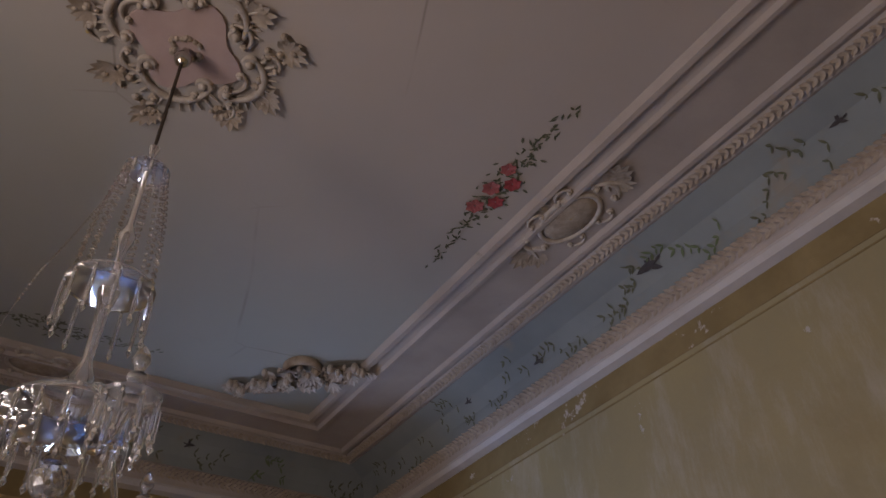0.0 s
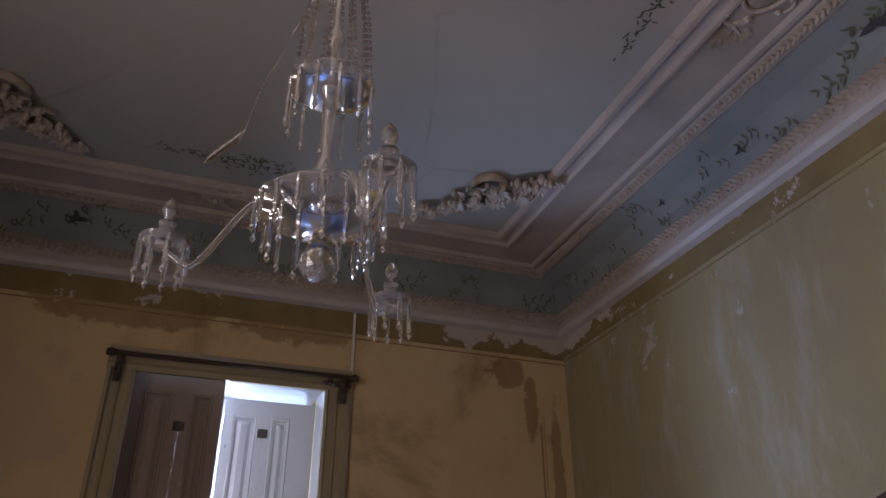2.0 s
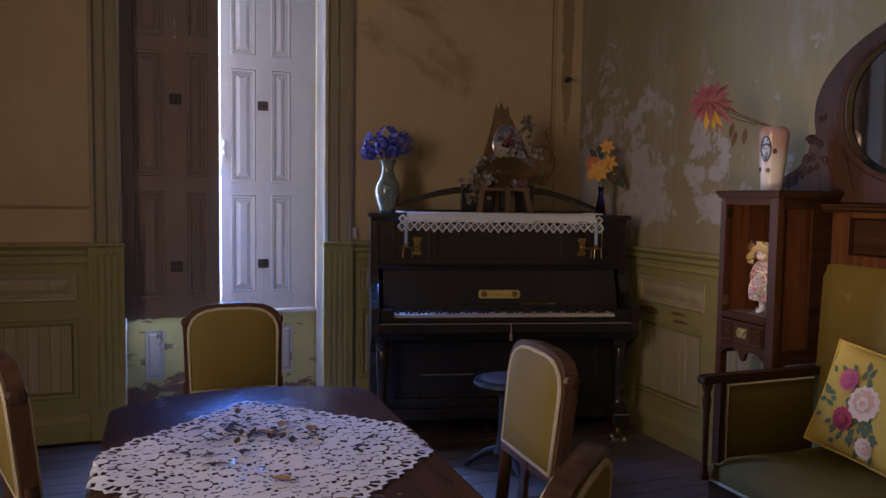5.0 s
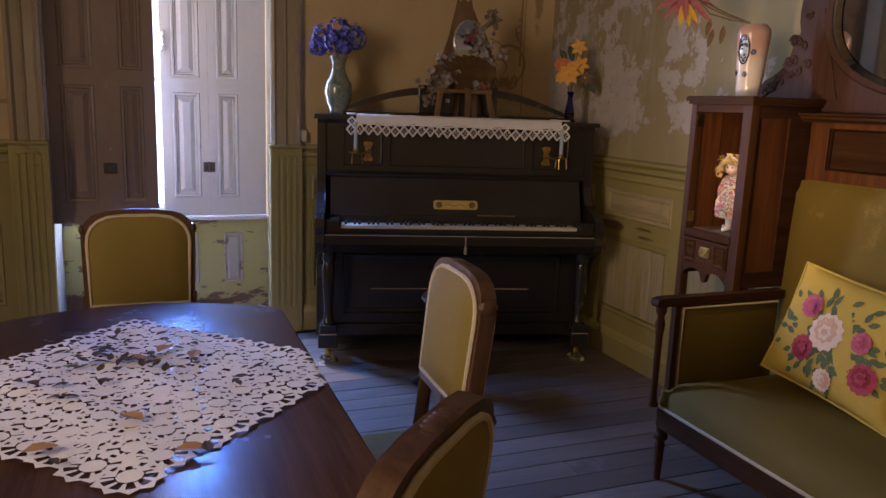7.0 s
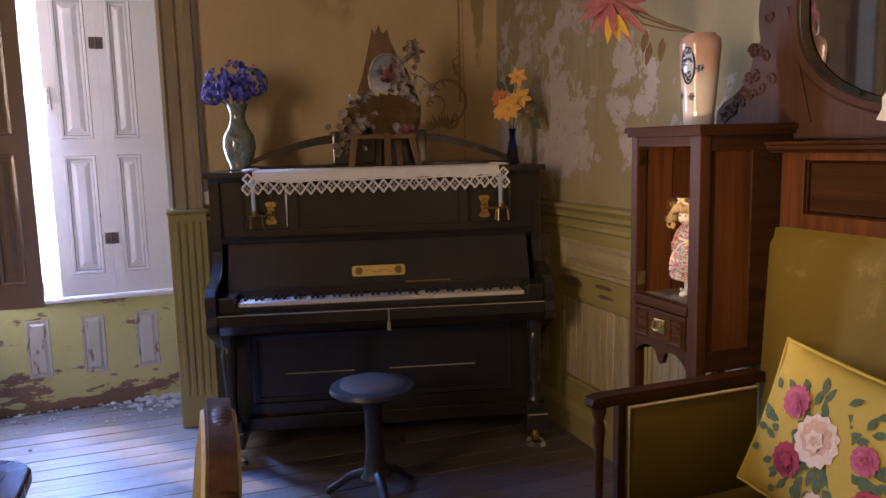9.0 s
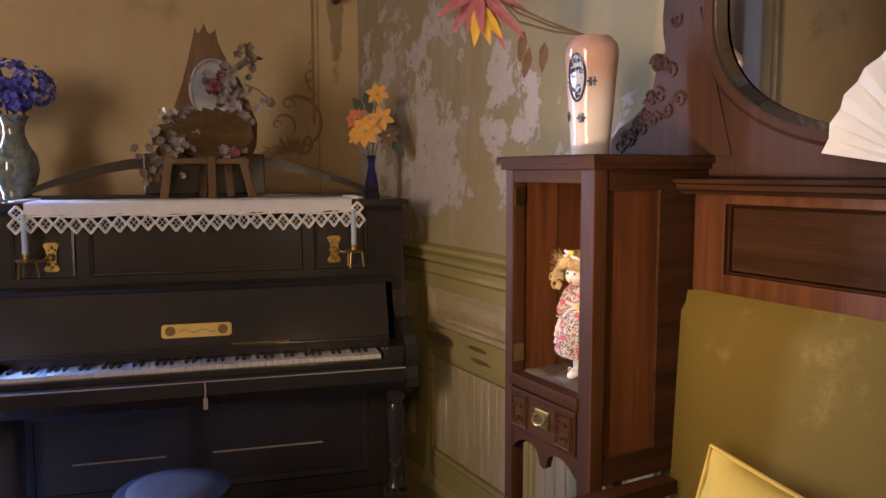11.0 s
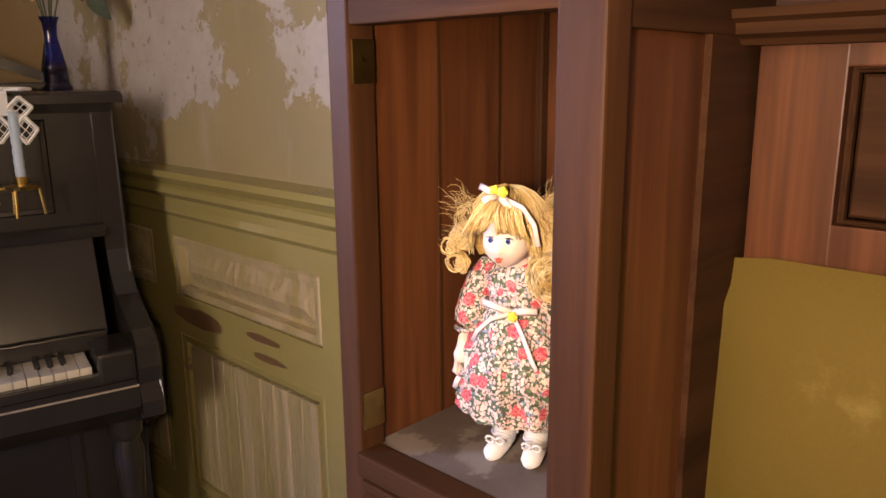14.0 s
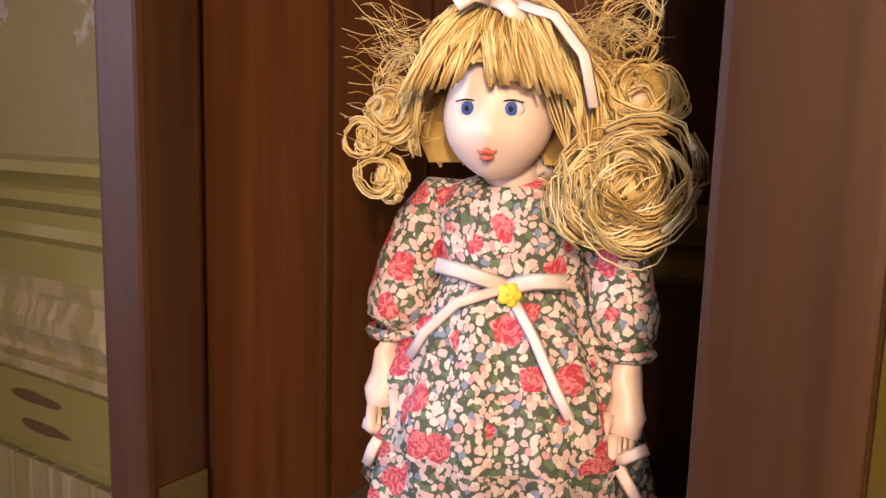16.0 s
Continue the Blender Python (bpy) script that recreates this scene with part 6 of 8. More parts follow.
def cartouche(x, y, rz):
    o = thing("cartouche", pose(x, y, ZC + 0.004, 0, 0, rz), "oval plaster cartouche with scrolls on the ceiling border", "plaster relief", "ceiling cartouches")
    poly = [(0.17 * math.cos(2 * math.pi * k / 28), 0.105 * math.sin(2 * math.pi * k / 28)) for k in range(28)]
    b = B()
    rings = [[b.verts.new((px * f, py * f, -h)) for px, py in poly] for f, h in ((1, 0), (0.97, 0.012), (0.7, 0.024), (0.3, 0.03))]
    for a, c in zip(rings, rings[1:]):
        for k in range(28):
            b.faces.new((a[k], a[(k + 1) % 28], c[(k + 1) % 28], c[k]))
    b.faces.new(rings[-1])
    part("field", b, DARK_RELIEF, o, "brownish domed oval", smooth=60)
    b = B()
    tube(b, [(px * 1.04, py * 1.06, -0.012) for px, py in poly], 0.014, 7, closed=True)
    for s in (-1, 1):
        c_scroll(b, (s * 0.20, 0.03 * s, 0), 0.075, math.pi * (0.0 if s > 0 else 1.0) - 1.2, 2.4, 0.012, ax, ay, DN, False)
        c_scroll(b, (s * 0.10, 0.10, 0), 0.055, 0.4, 2.3, 0.010, ax, ay, DN, False)
        c_scroll(b, (s * 0.10, -0.11, 0), 0.055, 3.6, 2.3, 0.010, ax, ay, DN, False)
        tube(b, [(s * (0.24 + 0.10 * k / 8), 0.04 * math.sin(k * 0.7) - 0.03, -0.008) for k in range(9)], [0.014 - 0.001 * k for k in range(9)], 6)
    part("scroll", b, GILT_PLASTER, o, "gilded plaster scrolls", smooth=60)
    b = B()
    for s in (-1, 1):
        acanthus(b, (s * 0.30, 0.0, -0.006), (s, 0.4, 0), DN, 0.13, 6, 2.0)
        acanthus(b, (s * 0.28, -0.03, -0.006), (s, -0.8, 0), DN, 0.10, 5, 1.6)
    acanthus(b, (0, 0.12, -0.006), (0, 1, 0), DN, 0.06, 5)
    part("foliage", b, DARK_RELIEF, o)


cartouche(XR - 0.545, CY - 0.03, 90)
cartouche(XL + 0.545, CY, 90)
cartouche(CX - 0.02, YW - 0.40, 0)
cartouche(CX, YB + 0.40, 0)

# ---- painted decoration ----
SPRAY = plain("dark_green_paint", (0.07, 0.072, 0.042), (0.12, 0.12, 0.075), 30, 0.85)
SPRAY2 = plain("moss_green_paint", (0.085, 0.115, 0.055), (0.13, 0.155, 0.085), 30, 0.85)
BIRD = plain("dark_bird_paint", (0.03, 0.025, 0.03), (0.06, 0.05, 0.05), 30, 0.85)
ROSE = plain("red_rose_paint", (0.32, 0.065, 0.07), (0.42, 0.14, 0.13), 40, 0.85)
ROSE2 = plain("dark_rose_paint", (0.28, 0.035, 0.045), (0.36, 0.06, 0.06), 40, 0.85)


def frieze_at(side, a, f):
    """A point, the direction along and the normal on the coved frieze."""
    pts = E_W[8:12]
    f = max(0.0, min(0.999, f)) * 3
    i = int(f)
    g = f - i
    o, z = pts[i][0] * (1 - g) + pts[i + 1][0] * g, pts[i][1] * (1 - g) + pts[i + 1][1] * g
    do, dz = pts[i + 1][0] - pts[i][0], pts[i + 1][1] - pts[i][1]
    q = math.hypot(do, dz)
    if side == "E":
        return Vector((XR - o, a, z)), Vector((0, 1, 0)), Vector((-dz / q, 0, -do / q))
    return Vector((a, YW - across(o), z)), Vector((1, 0, 0)), Vector((0, -dz / q, -do / q))


def frieze_spray(b, side, a, f, length, count):
    """A painted twig with paired leaves."""
    for k in range(count):
        t = k / max(1, count - 1)
        p, al, nn = frieze_at(side, a + length * t, f + 0.22 * math.sin(t * 5 + a * 7) + random.uniform(-0.22, 0.22))
        up = al.cross(nn)
        for s in (1, -1):
            d = al * math.copysign(random.uniform(0.2, 1), length) + up * (s * random.uniform(0.3, 1.1))
            leaf(b, p + nn * 0.004, d, nn, random.uniform(0.025, 0.055), random.uniform(0.010, 0.018))


random.seed(8)
for side, lo, hi in (("E", YB + 0.3, YW - 0.2), ("N", XL + 0.3, XR - 0.2)):
    b1, b2 = B(), B()
    a = lo
    while a < hi:
        frieze_spray(random.choice((b1, b1, b2)), side, a, random.uniform(0.3, 0.6), random.uniform(0.22, 0.40), random.randint(9, 15))
        a += random.uniform(0.42, 0.60)
    tagged(part("painted_sprays", b1, SPRAY), "dark painted leaf sprays on the blue frieze", "painting", kind="structure")
    tagged(part("painted_leaves", b2, SPRAY2), "moss green painted leaf sprays on the frieze", "painting", kind="structure")


def bird(side, a, f, size):
    p, al, nn = frieze_at(side, a, f)
    up = al.cross(nn) * (1 if side == "E" else 1)
    if up.z < 0:
        up = -up
    b = B()
    p = p + nn * 0.005
    leaf(b, p - al * size * 0.4, al, nn, size, size * 0.30)
    leaf(b, p, up * 0.9 - al * 0.3, nn, size * 0.55, size * 0.25)
    leaf(b, p, up * -0.5 - al * 0.7, nn, size * 0.55, size * 0.22)
    leaf(b, p - al * size * 0.3, -al + up * 0.3, nn, size * 0.35, size * 0.12)
    tagged(part("painted_bird", b, BIRD), "dark painted flying bird on the blue frieze", "painting", kind="structure")


for a, f, s in ((1.80, 0.60, 0.14), (2.70, 0.42, 0.07), (0.75, 0.62, 0.07), (3.35, 0.6, 0.06)):
    bird("E", a, f, s)
for a, f, s in ((-0.86, 0.6, 0.12), (1.15, 0.6, 0.07)):
    bird("N", a, f, s)


def rose_spray(x, y, dx, dy, n_rose, dark):
    """Painted roses in a long spray of small leaves on the ceiling."""
    d = Vector((dx, dy, 0)).normalized()
    s = Vector((-d.y, d.x, 0))
    z = ZC + 0.0275
    b = B()
    for k in range(150):
        f = random.gauss(0.0, 0.21)
        w = max(0.012, 0.075 * (1 - abs(f) / 0.6))
        c = Vector((x, y, z)) + d * f + s * random.gauss(0, w * 0.62)
        a = random.uniform(0, 6.28)
        leaf(b, c, (math.cos(a), math.sin(a), 0), DN, random.uniform(0.022, 0.04), random.uniform(0.009, 0.014))
    for sg in (-1, 1):
        for k in range(16):
            c = Vector((x, y, z)) + d * (sg * (0.30 + 0.018 * k)) + s * (0.03 * math.sin(k * 0.8))
            a = math.atan2(d.y, d.x) + random.uniform(-1, 1)
            leaf(b, c, (math.cos(a), math.sin(a), 0), DN, 0.034, 0.011)
    tagged(part("painted_leaves", b, SPRAY), "dark painted leaves round roses on the ceiling", "painting", kind="structure")
    for k in range(n_rose):
        f = -0.13 + 0.27 * k / max(1, n_rose - 1)
        c = Vector((x, y, z - 0.003)) + d * f + s * (0.035 * (-1) ** k)
        b = B()
        petals(b, c, (1, 0, 0), (0, 1, 0), DN, random.uniform(0.036, 0.048), 6, 2, 0.003)
        tagged(part("painted_rose", b, dark if k % 2 else ROSE), "red painted rose on the ceiling", "painting", kind="structure")


rose_spray(1.60, 1.88, 0.02, 1, 5, ROSE2)
rose_spray(-1.27, 1.9, 0.02, 1, 5, ROSE2)
rose_spray(0.12, 4.02, 1, 0.0, 0, ROSE2)

# leaf ornament along the two cornice strips
b = B()
random.seed(12)
for o, z, size, step in ((0.276, 4.004, 0.040, 0.034), (0.066, 3.705, 0.044, 0.036), (0.066, 3.735, 0.040, 0.036)):
    for side in ("E", "N"):
        a, hi = (YB + 0.4, YW - o) if side == "E" else (XL + 0.4, XR - o)
        w = across(o)
        while a < hi:
            if side == "E":
                c, d, nn = (XR - o, a, z), (0, 1, 0), Vector((-0.75, 0, -0.66))
            else:
                c, d, nn = (a, YW - w, z), (1, 0, 0), Vector((0, -0.75, -0.66))
            up = Vector(d).cross(nn)
            leaf(b, Vector(c) + nn * 0.004, Vector(d) + up * random.uniform(0.5, 0.9), nn, size, size * 0.5, -0.3)
            leaf(b, Vector(c) + nn * 0.004, Vector(d) - up * random.uniform(0.5, 0.9), nn, size, size * 0.5, -0.3)
            a += step
tagged(part("trim_cornice_leaves", b, DARK_RELIEF), "row of small plaster leaves along the cornice", "cornice", kind="structure")


# ---- things on the piano ----
PT = 1.2765
GAL = PIANO @ pose(0.02, 0.43, PT)
gal = thing("piano_gallery", GAL, "black arched openwork gallery standing on the piano lid", "gallery")
b = B()
box(b, -0.66, 0.66, -0.02, 0.02, 0.0, 0.018, 0.004)
part("base_rail", b, LACQUER, gal)
for s in (-1, 1):
    up, lo = [], []
    for k in range(13):
        f = k / 12
        up.append((s * (0.21 + 0.45 * f), 0.155 - 0.135 * f ** 1.5))
        lo.append((s * (0.21 + 0.43 * f), 0.115 - 0.105 * f ** 1.5))
    poly = up + lo[::-1]
    b = B()
    prism(b, poly, frame_m((0, 0.010, 0), (1, 0, 0), (0, 0, 1)), 0.02, 0.003)
    bmesh.ops.recalc_face_normals(b, faces=b.faces)
    part("arched_rail", b, LACQUER, gal)
part("centre_block", box(B(), -0.22, 0.22, -0.012, 0.012, 0.018, 0.17, 0.006), LACQUER, gal)

# lace runner
RUN = PIANO @ pose(0.02, 0.0, PT)
run = thing("lace_runner", RUN, "white linen runner with a crocheted lace edge over the piano lid", "runner")
b = B()
rows = []
for k in range(41):
    u = -0.56 + 1.075 * k / 40
    wv = 0.003 * math.sin(k * 0.7) + 0.002 * math.sin(k * 1.9)
    rows.append([b.verts.new((u, 0.40, 0.0035)), b.verts.new((u, 0.25, 0.004 + abs(wv))), b.verts.new((u, 0.156, 0.004)), b.verts.new((u, 0.150 - abs(wv), -0.004)), b.verts.new((u, 0.149 - abs(wv), -0.042 + wv))])
for a, c in zip(rows, rows[1:]):
    for k in range(4):
        b.faces.new((a[k], a[k + 1], c[k + 1], c[k]))
part("linen", b, LINEN, run, smooth=70)
random.seed(2)


def lace_diamond(b, c, r, ax, ay):
    c, ax, ay = Vector(c), Vector(ax), Vector(ay)
    q = [c + ax * r, c + ay * r, c - ax * r, c - ay * r]
    for i in range(4):
        tube(b, [q[i], q[(i + 1) % 4]], 0.0034, 4)
    for i in (-1, 0, 1):
        f = i * 0.33
        o1, o2 = (ax + ay) * 0.5 * r, (ax - ay) * 0.5 * r
        tube(b, [c + o1 * f * 2 - o2, c + o1 * f * 2 + o2], 0.0011, 3)
        tube(b, [c + o2 * f * 2 - o1, c + o2 * f * 2 + o1], 0.0011, 3)


b = B()
nd = 26
for k in range(nd):
    u = -0.585 + 1.125 * k / (nd - 1)
    lace_diamond(b, (u, 0.146 - 0.004 * math.sin(k), -0.072 + 0.004 * math.sin(k * 0.9)), 0.0225, (1, 0, 0), (0, 0, 1.25))
for s in (-1, 1):
    for k in range(5):
        lace_diamond(b, (-0.023 + s * 0.560, 0.16 + 0.055 * k, 0.006), 0.022, (1, 0, 0), (0, 1, 0))
    lace_diamond(b, (-0.023 + s * 0.558, 0.148, -0.03), 0.022, (1, 0, 0), (0, 0, 1))
tube(b, [(-0.57 + 1.10 * k / 30, 0.147, -0.045 + 0.003 * math.sin(k * 0.9)) for k in range(31)], 0.003, 4)
part("lace_edge", b, LACE, run, "crocheted diamond edging")

# hydrangeas in a marbled vase
HYDRANGEA = plain("blue_hydrangea", (0.055, 0.065, 0.33), (0.11, 0.12, 0.46), 60, 0.8, bump=0.2)
STEM = plain("plant_stem", (0.05, 0.07, 0.03), (0.09, 0.10, 0.05), 30, 0.7)
TWIG = plain("dry_twig", (0.10, 0.065, 0.035), (0.18, 0.12, 0.07), 30, 0.8)


def marble_glaze():
    s = Shade("marbled_green_glaze", 0.12)
    n = s.noise(9, 8, 0.7, distort=2.0)
    c = s.ramp(n, [(0.30, (0.03, 0.035, 0.03)), (0.45, (0.20, 0.20, 0.15)), (0.55, (0.07, 0.12, 0.11)), (0.72, (0.36, 0.34, 0.28))])
    s.color(c)
    s.bsdf.inputs["Coat Weight"].default_value = 0.6
    s.bsdf.inputs["Coat Roughness"].default_value = 0.08
    return s.mat


vase = thing("flower_vase", PIANO @ pose(-0.632, 0.452, PT), "marbled green glazed vase with blue hydrangeas on the piano", "vase")
part("body", lathe(B(), [(0.0, 0.0), (0.045, 0.0), (0.052, 0.008), (0.048, 0.02), (0.066, 0.06), (0.078, 0.11), (0.072, 0.16), (0.048, 0.20), (0.036, 0.235), (0.036, 0.265), (0.048, 0.295), (0.054, 0.303), (0.048, 0.302), (0.032, 0.265), (0.030, 0.24), (0.0, 0.22)], 28), marble_glaze(), vase, smooth=60)
random.seed(6)
for cx, cy, cz, r in ((-0.075, 0.0, 0.40, 0.062), (0.075, -0.01, 0.405, 0.068), (0.0, 0.02, 0.44, 0.06), (-0.02, -0.05, 0.375, 0.055), (-0.11, 0.01, 0.35, 0.045), (0.03, -0.04, 0.36, 0.045)):
    b = B()
    for k in range(70):
        d = Vector((random.gauss(0, 1), random.gauss(0, 1), random.gauss(0.2, 1))).normalized()
        c = Vector((cx, cy, cz)) + d * r * random.uniform(0.82, 1.05)
        t = d.orthogonal().normalized()
        for q in range(4):
            a = q * math.pi / 2 + k
            e = t * math.cos(a) + d.cross(t) * math.sin(a)
            leaf(b, c, e + d * 0.35, d, 0.017, 0.014)
    fl = part("flower_head", b, HYDRANGEA, vase, "deep blue hydrangea head")
    part("stem", tube(B(), [(cx * 0.15, cy * 0.15, 0.235), (cx * 0.5, cy * 0.5, 0.31), (cx, cy, cz)], 0.004, 6), STEM, fl)

# orange cloth flowers in a blue glass bottle
COBALT = clear_glass("cobalt_glass", (0.03, 0.05, 0.62), 0.04)
ORANGE = plain("orange_cloth_petal", (0.62, 0.26, 0.045), (0.72, 0.38, 0.09), 50, 0.8, bump=0.2)
RUST = plain("rust_cloth_petal", (0.45, 0.11, 0.04), (0.55, 0.17, 0.07), 50, 0.8, bump=0.2)
BROWNLEAF = plain("brown_cloth_leaf", (0.09, 0.055, 0.03), (0.16, 0.10, 0.055), 40, 0.8)
DKGREEN = plain("dark_cloth_leaf", (0.025, 0.04, 0.025), (0.05, 0.07, 0.04), 40, 0.7)
YELLOW = plain("yellow_heart", (0.42, 0.34, 0.10), (0.50, 0.42, 0.16), 60, 0.8)
bv = thing("bud_vase", PIANO @ pose(0.657, 0.427, PT), "small cobalt glass vase with orange cloth flowers", "vase")
part("body", lathe(B(), [(0.0, 0.0), (0.034, 0.0), (0.036, 0.006), (0.03, 0.015), (0.028, 0.05), (0.020, 0.09), (0.014, 0.12), (0.016, 0.15), (0.022, 0.165), (0.018, 0.164), (0.011, 0.13), (0.015, 0.09), (0.022, 0.05), (0.0, 0.02)], 20), COBALT, bv, smooth=60)


def cloth_flower(parent, c, n, r, count, mat, heart=YELLOW, name="flower"):
    n = Vector(n).normalized()
    t = n.orthogonal().normalized()
    b = B()
    for k in range(count):
        a = 2 * math.pi * k / count
        d = t * math.cos(a) + n.cross(t) * math.sin(a)
        leaf(b, Vector(c) + d * r * 0.12, d + n * 0.2, n, r, r * 0.62, 0.25)
    f = part(name, b, mat, parent)
    part("heart", ball(B(), Vector(c) + n * 0.006, r * 0.17, 8, (1, 1, 0.8)), heart, f)
    return f


inv = (PIANO @ pose(0.657, 0.427, PT)).inverted().to_3x3()
face = inv @ Vector((-0.62, -0.78, 0.1))
rt = face.cross(Vector((0, 0, 1))).normalized() * -1
for u, z, r, cnt, mt in ((0.012, 0.255, 0.062, 8, ORANGE), (-0.045, 0.31, 0.05, 6, ORANGE), (0.055, 0.31, 0.048, 8, RUST), (-0.03, 0.405, 0.045, 6, ORANGE), (-0.075, 0.24, 0.042, 7, BROWNLEAF), (0.06, 0.24, 0.035, 6, ORANGE)):
    c = rt * -u + face * (0.04 if r > 0.05 else 0.01) + Vector((0, 0, z))
    f = cloth_flower(bv, c, face + Vector((0, 0, 0.15)) + rt * (-u * 4), r, cnt, mt)
    part("stem", tube(B(), [(0, 0, 0.12), c * 0.4 + Vector((0, 0, 0.12)), c], 0.002, 5), STEM, f)
b = B()
for u, z, dx, dz in ((0.0, 0.33, 0.2, 1), (0.03, 0.34, 0.6, 0.7), (-0.06, 0.27, -0.8, -0.2), (-0.09, 0.22, -0.6, -0.8), (0.02, 0.36, -0.2, 1)):
    leaf(b, rt * -u + Vector((0, 0, z)), rt * -dx + Vector((0, 0, dz)), face, 0.075, 0.042, 0.2)
part("leaves", b, DKGREEN, bv, "dark green cloth leaves")

# carved driftwood mirror on its little easel, dressed with dried flowers
DRIFT = wood("pale_carved_driftwood", (0.12, 0.062, 0.028), (0.24, 0.14, 0.068), 2, 0.55, 7.0, 0.15)
DRIFT2 = wood("golden_carved_wood", (0.16, 0.085, 0.030), (0.30, 0.175, 0.07), 0, 0.5, 7.0, 0.15)
DRIED = plain("dried_mauve_petals", (0.20, 0.16, 0.15), (0.34, 0.29, 0.27), 50, 0.9, bump=0.3)
DRIED_RED = plain("dried_red_petals", (0.16, 0.035, 0.04), (0.24, 0.07, 0.07), 50, 0.9)
DRIED_BROWN = plain("dried_brown_sprigs", (0.13, 0.095, 0.065), (0.22, 0.17, 0.12), 50, 0.9)
SILVER = plain("crumpled_silver_foil", (0.45, 0.44, 0.43), (0.62, 0.60, 0.58), 40, 0.3, 0.9, 0.3)
dm = thing("table_mirror", PIANO @ pose(0.045, 0.315, PT + 0.0045, 0, 0, 4), "carved driftwood table mirror on an easel with dried flowers", "mirror")
dm.scale = (1.06, 1.0, 1.0)
outline = [(-0.20, 0.13), (-0.155, 0.22), (-0.115, 0.33), (-0.085, 0.42), (-0.065, 0.50), (-0.05, 0.565), (-0.035, 0.64), (-0.022, 0.585), (-0.005, 0.655), (0.012, 0.59), (0.032, 0.635), (0.045, 0.55), (0.075, 0.50), (0.11, 0.44), (0.14, 0.36), (0.165, 0.28), (0.16, 0.20), (0.13, 0.12), (0.04, 0.15), (-0.06, 0.13)]
tilt = pose(0, 0.02, 0, -8, 0, 0)
b = B()
prism(b, outline, tilt @ frame_m((0, 0.012, 0), (1, 0, 0), (0, 0, 1)), 0.024, 0.007)
part("backboard", b, DRIFT, dm)
ov = [(0.02 + 0.078 * math.cos(2 * math.pi * k / 32), 0.40 + 0.112 * math.sin(2 * math.pi * k / 32)) for k in range(32)]
gm = tilt @ frame_m((0, -0.015, 0), (1, 0, 0), (0, 0, 1))
b = B()
b.faces.new([b.verts.new(gm @ Vector((x, z, 0))) for x, z in ov])
part("mirror_glass", b, MIRROR, dm, "small oval mirror glass")
part("mirror_rim", tube(B(), [gm @ Vector((x, z, 0.002)) for x, z in ov], 0.006, 6, closed=True), SILVER, dm)
for k in range(9):
    a = 2.85 - 0.15 * k
    b = leaf(B(), tilt @ Vector((0.10, -0.018 - 0.004 * k, 0.17)), (math.cos(a), -0.06, math.sin(a) * 0.75), (0, -1, 0.1), 0.31 - 0.022 * k, 0.11, 0.06)
    bmesh.ops.solidify(b, geom=b.faces[:], thickness=0.006)
    part("carved_plume", b, DRIFT2, dm, "golden carved wooden plume", smooth=60)
for x0, x1, yy in ((-0.135, -0.155, -0.04), (0.10, 0.135, -0.04), (0.0, 0.0, -0.05), (-0.02, -0.03, 0.10), (0.06, 0.07, 0.09)):
    part("leg", box(B(), -0.013, 0.013, -0.011, 0.011, 0, 0.15, 0.002, pose(x1, yy, 0.003, 0, (x0 - x1) / 0.15 * 57, 0)), DRIFT, dm)
b = box(B(), -0.15, 0.125, -0.052, 0.10, 0.125, 0.145, 0.004)
part("easel_seat", b, DRIFT, dm)
random.seed(9)
for nm, cx, cz, sp, cnt, mt in (("dried_flower", 0.075, 0.40, 0.06, 24, DRIED), ("dried_flower", 0.11, 0.31, 0.055, 20, DRIED), ("dried_flower", -0.15, 0.155, 0.05, 18, DRIED_BROWN), ("dried_flower", -0.09, 0.185, 0.06, 15, DRIED), ("dried_flower", 0.06, 0.185, 0.05, 14, DRIED), ("dried_flower", -0.185, 0.10, 0.045, 16, DRIED_BROWN), ("dried_rosebud", 0.03, 0.42, 0.022, 6, DRIED_RED), ("dried_rosebud", 0.075, 0.175, 0.02, 3, DRIED_RED), ("dried_sprig", 0.14, 0.50, 0.04, 14, DRIED_BROWN), ("foil_spray", -0.13, 0.30, 0.035, 8, SILVER)):
    for k in range(cnt):
        b = B()
        c = tilt @ Vector((cx + random.gauss(0, sp * 0.6), -0.045 + random.gauss(0, 0.012), cz + random.gauss(0, sp * 0.7)))
        nn = Vector((random.gauss(0, 0.5), -1, random.gauss(0, 0.5))).normalized()
        t = nn.orthogonal().normalized()
        q = random.randint(5, 8)
        r = random.uniform(0.014, 0.026)
        for i in range(q):
            a = 2 * math.pi * i / q
            leaf(b, c, t * math.cos(a) + nn.cross(t) * math.sin(a) + nn * 0.5, nn, r, r * 0.7, 0.1)
        part(nm, b, mt, dm)
b = B()
tube(b, [tilt @ Vector((0.12, -0.04, 0.42)), tilt @ Vector((0.17, -0.04, 0.40)), tilt @ Vector((0.205, -0.04, 0.365))], 0.003, 5)
ball(b, tilt @ Vector((0.21, -0.04, 0.355)), 0.017, 8, (1, 1, 1.2))
tube(b, [tilt @ Vector((0.10, -0.03, 0.48)), tilt @ Vector((0.15, -0.03, 0.53)), tilt @ Vector((0.19, -0.03, 0.52))], [0.012, 0.016, 0.004], 6)
part("dried_branch", b, DRIED_BROWN, dm)

# ---- porcelain vase with cloth poinsettia on the cabinet ----


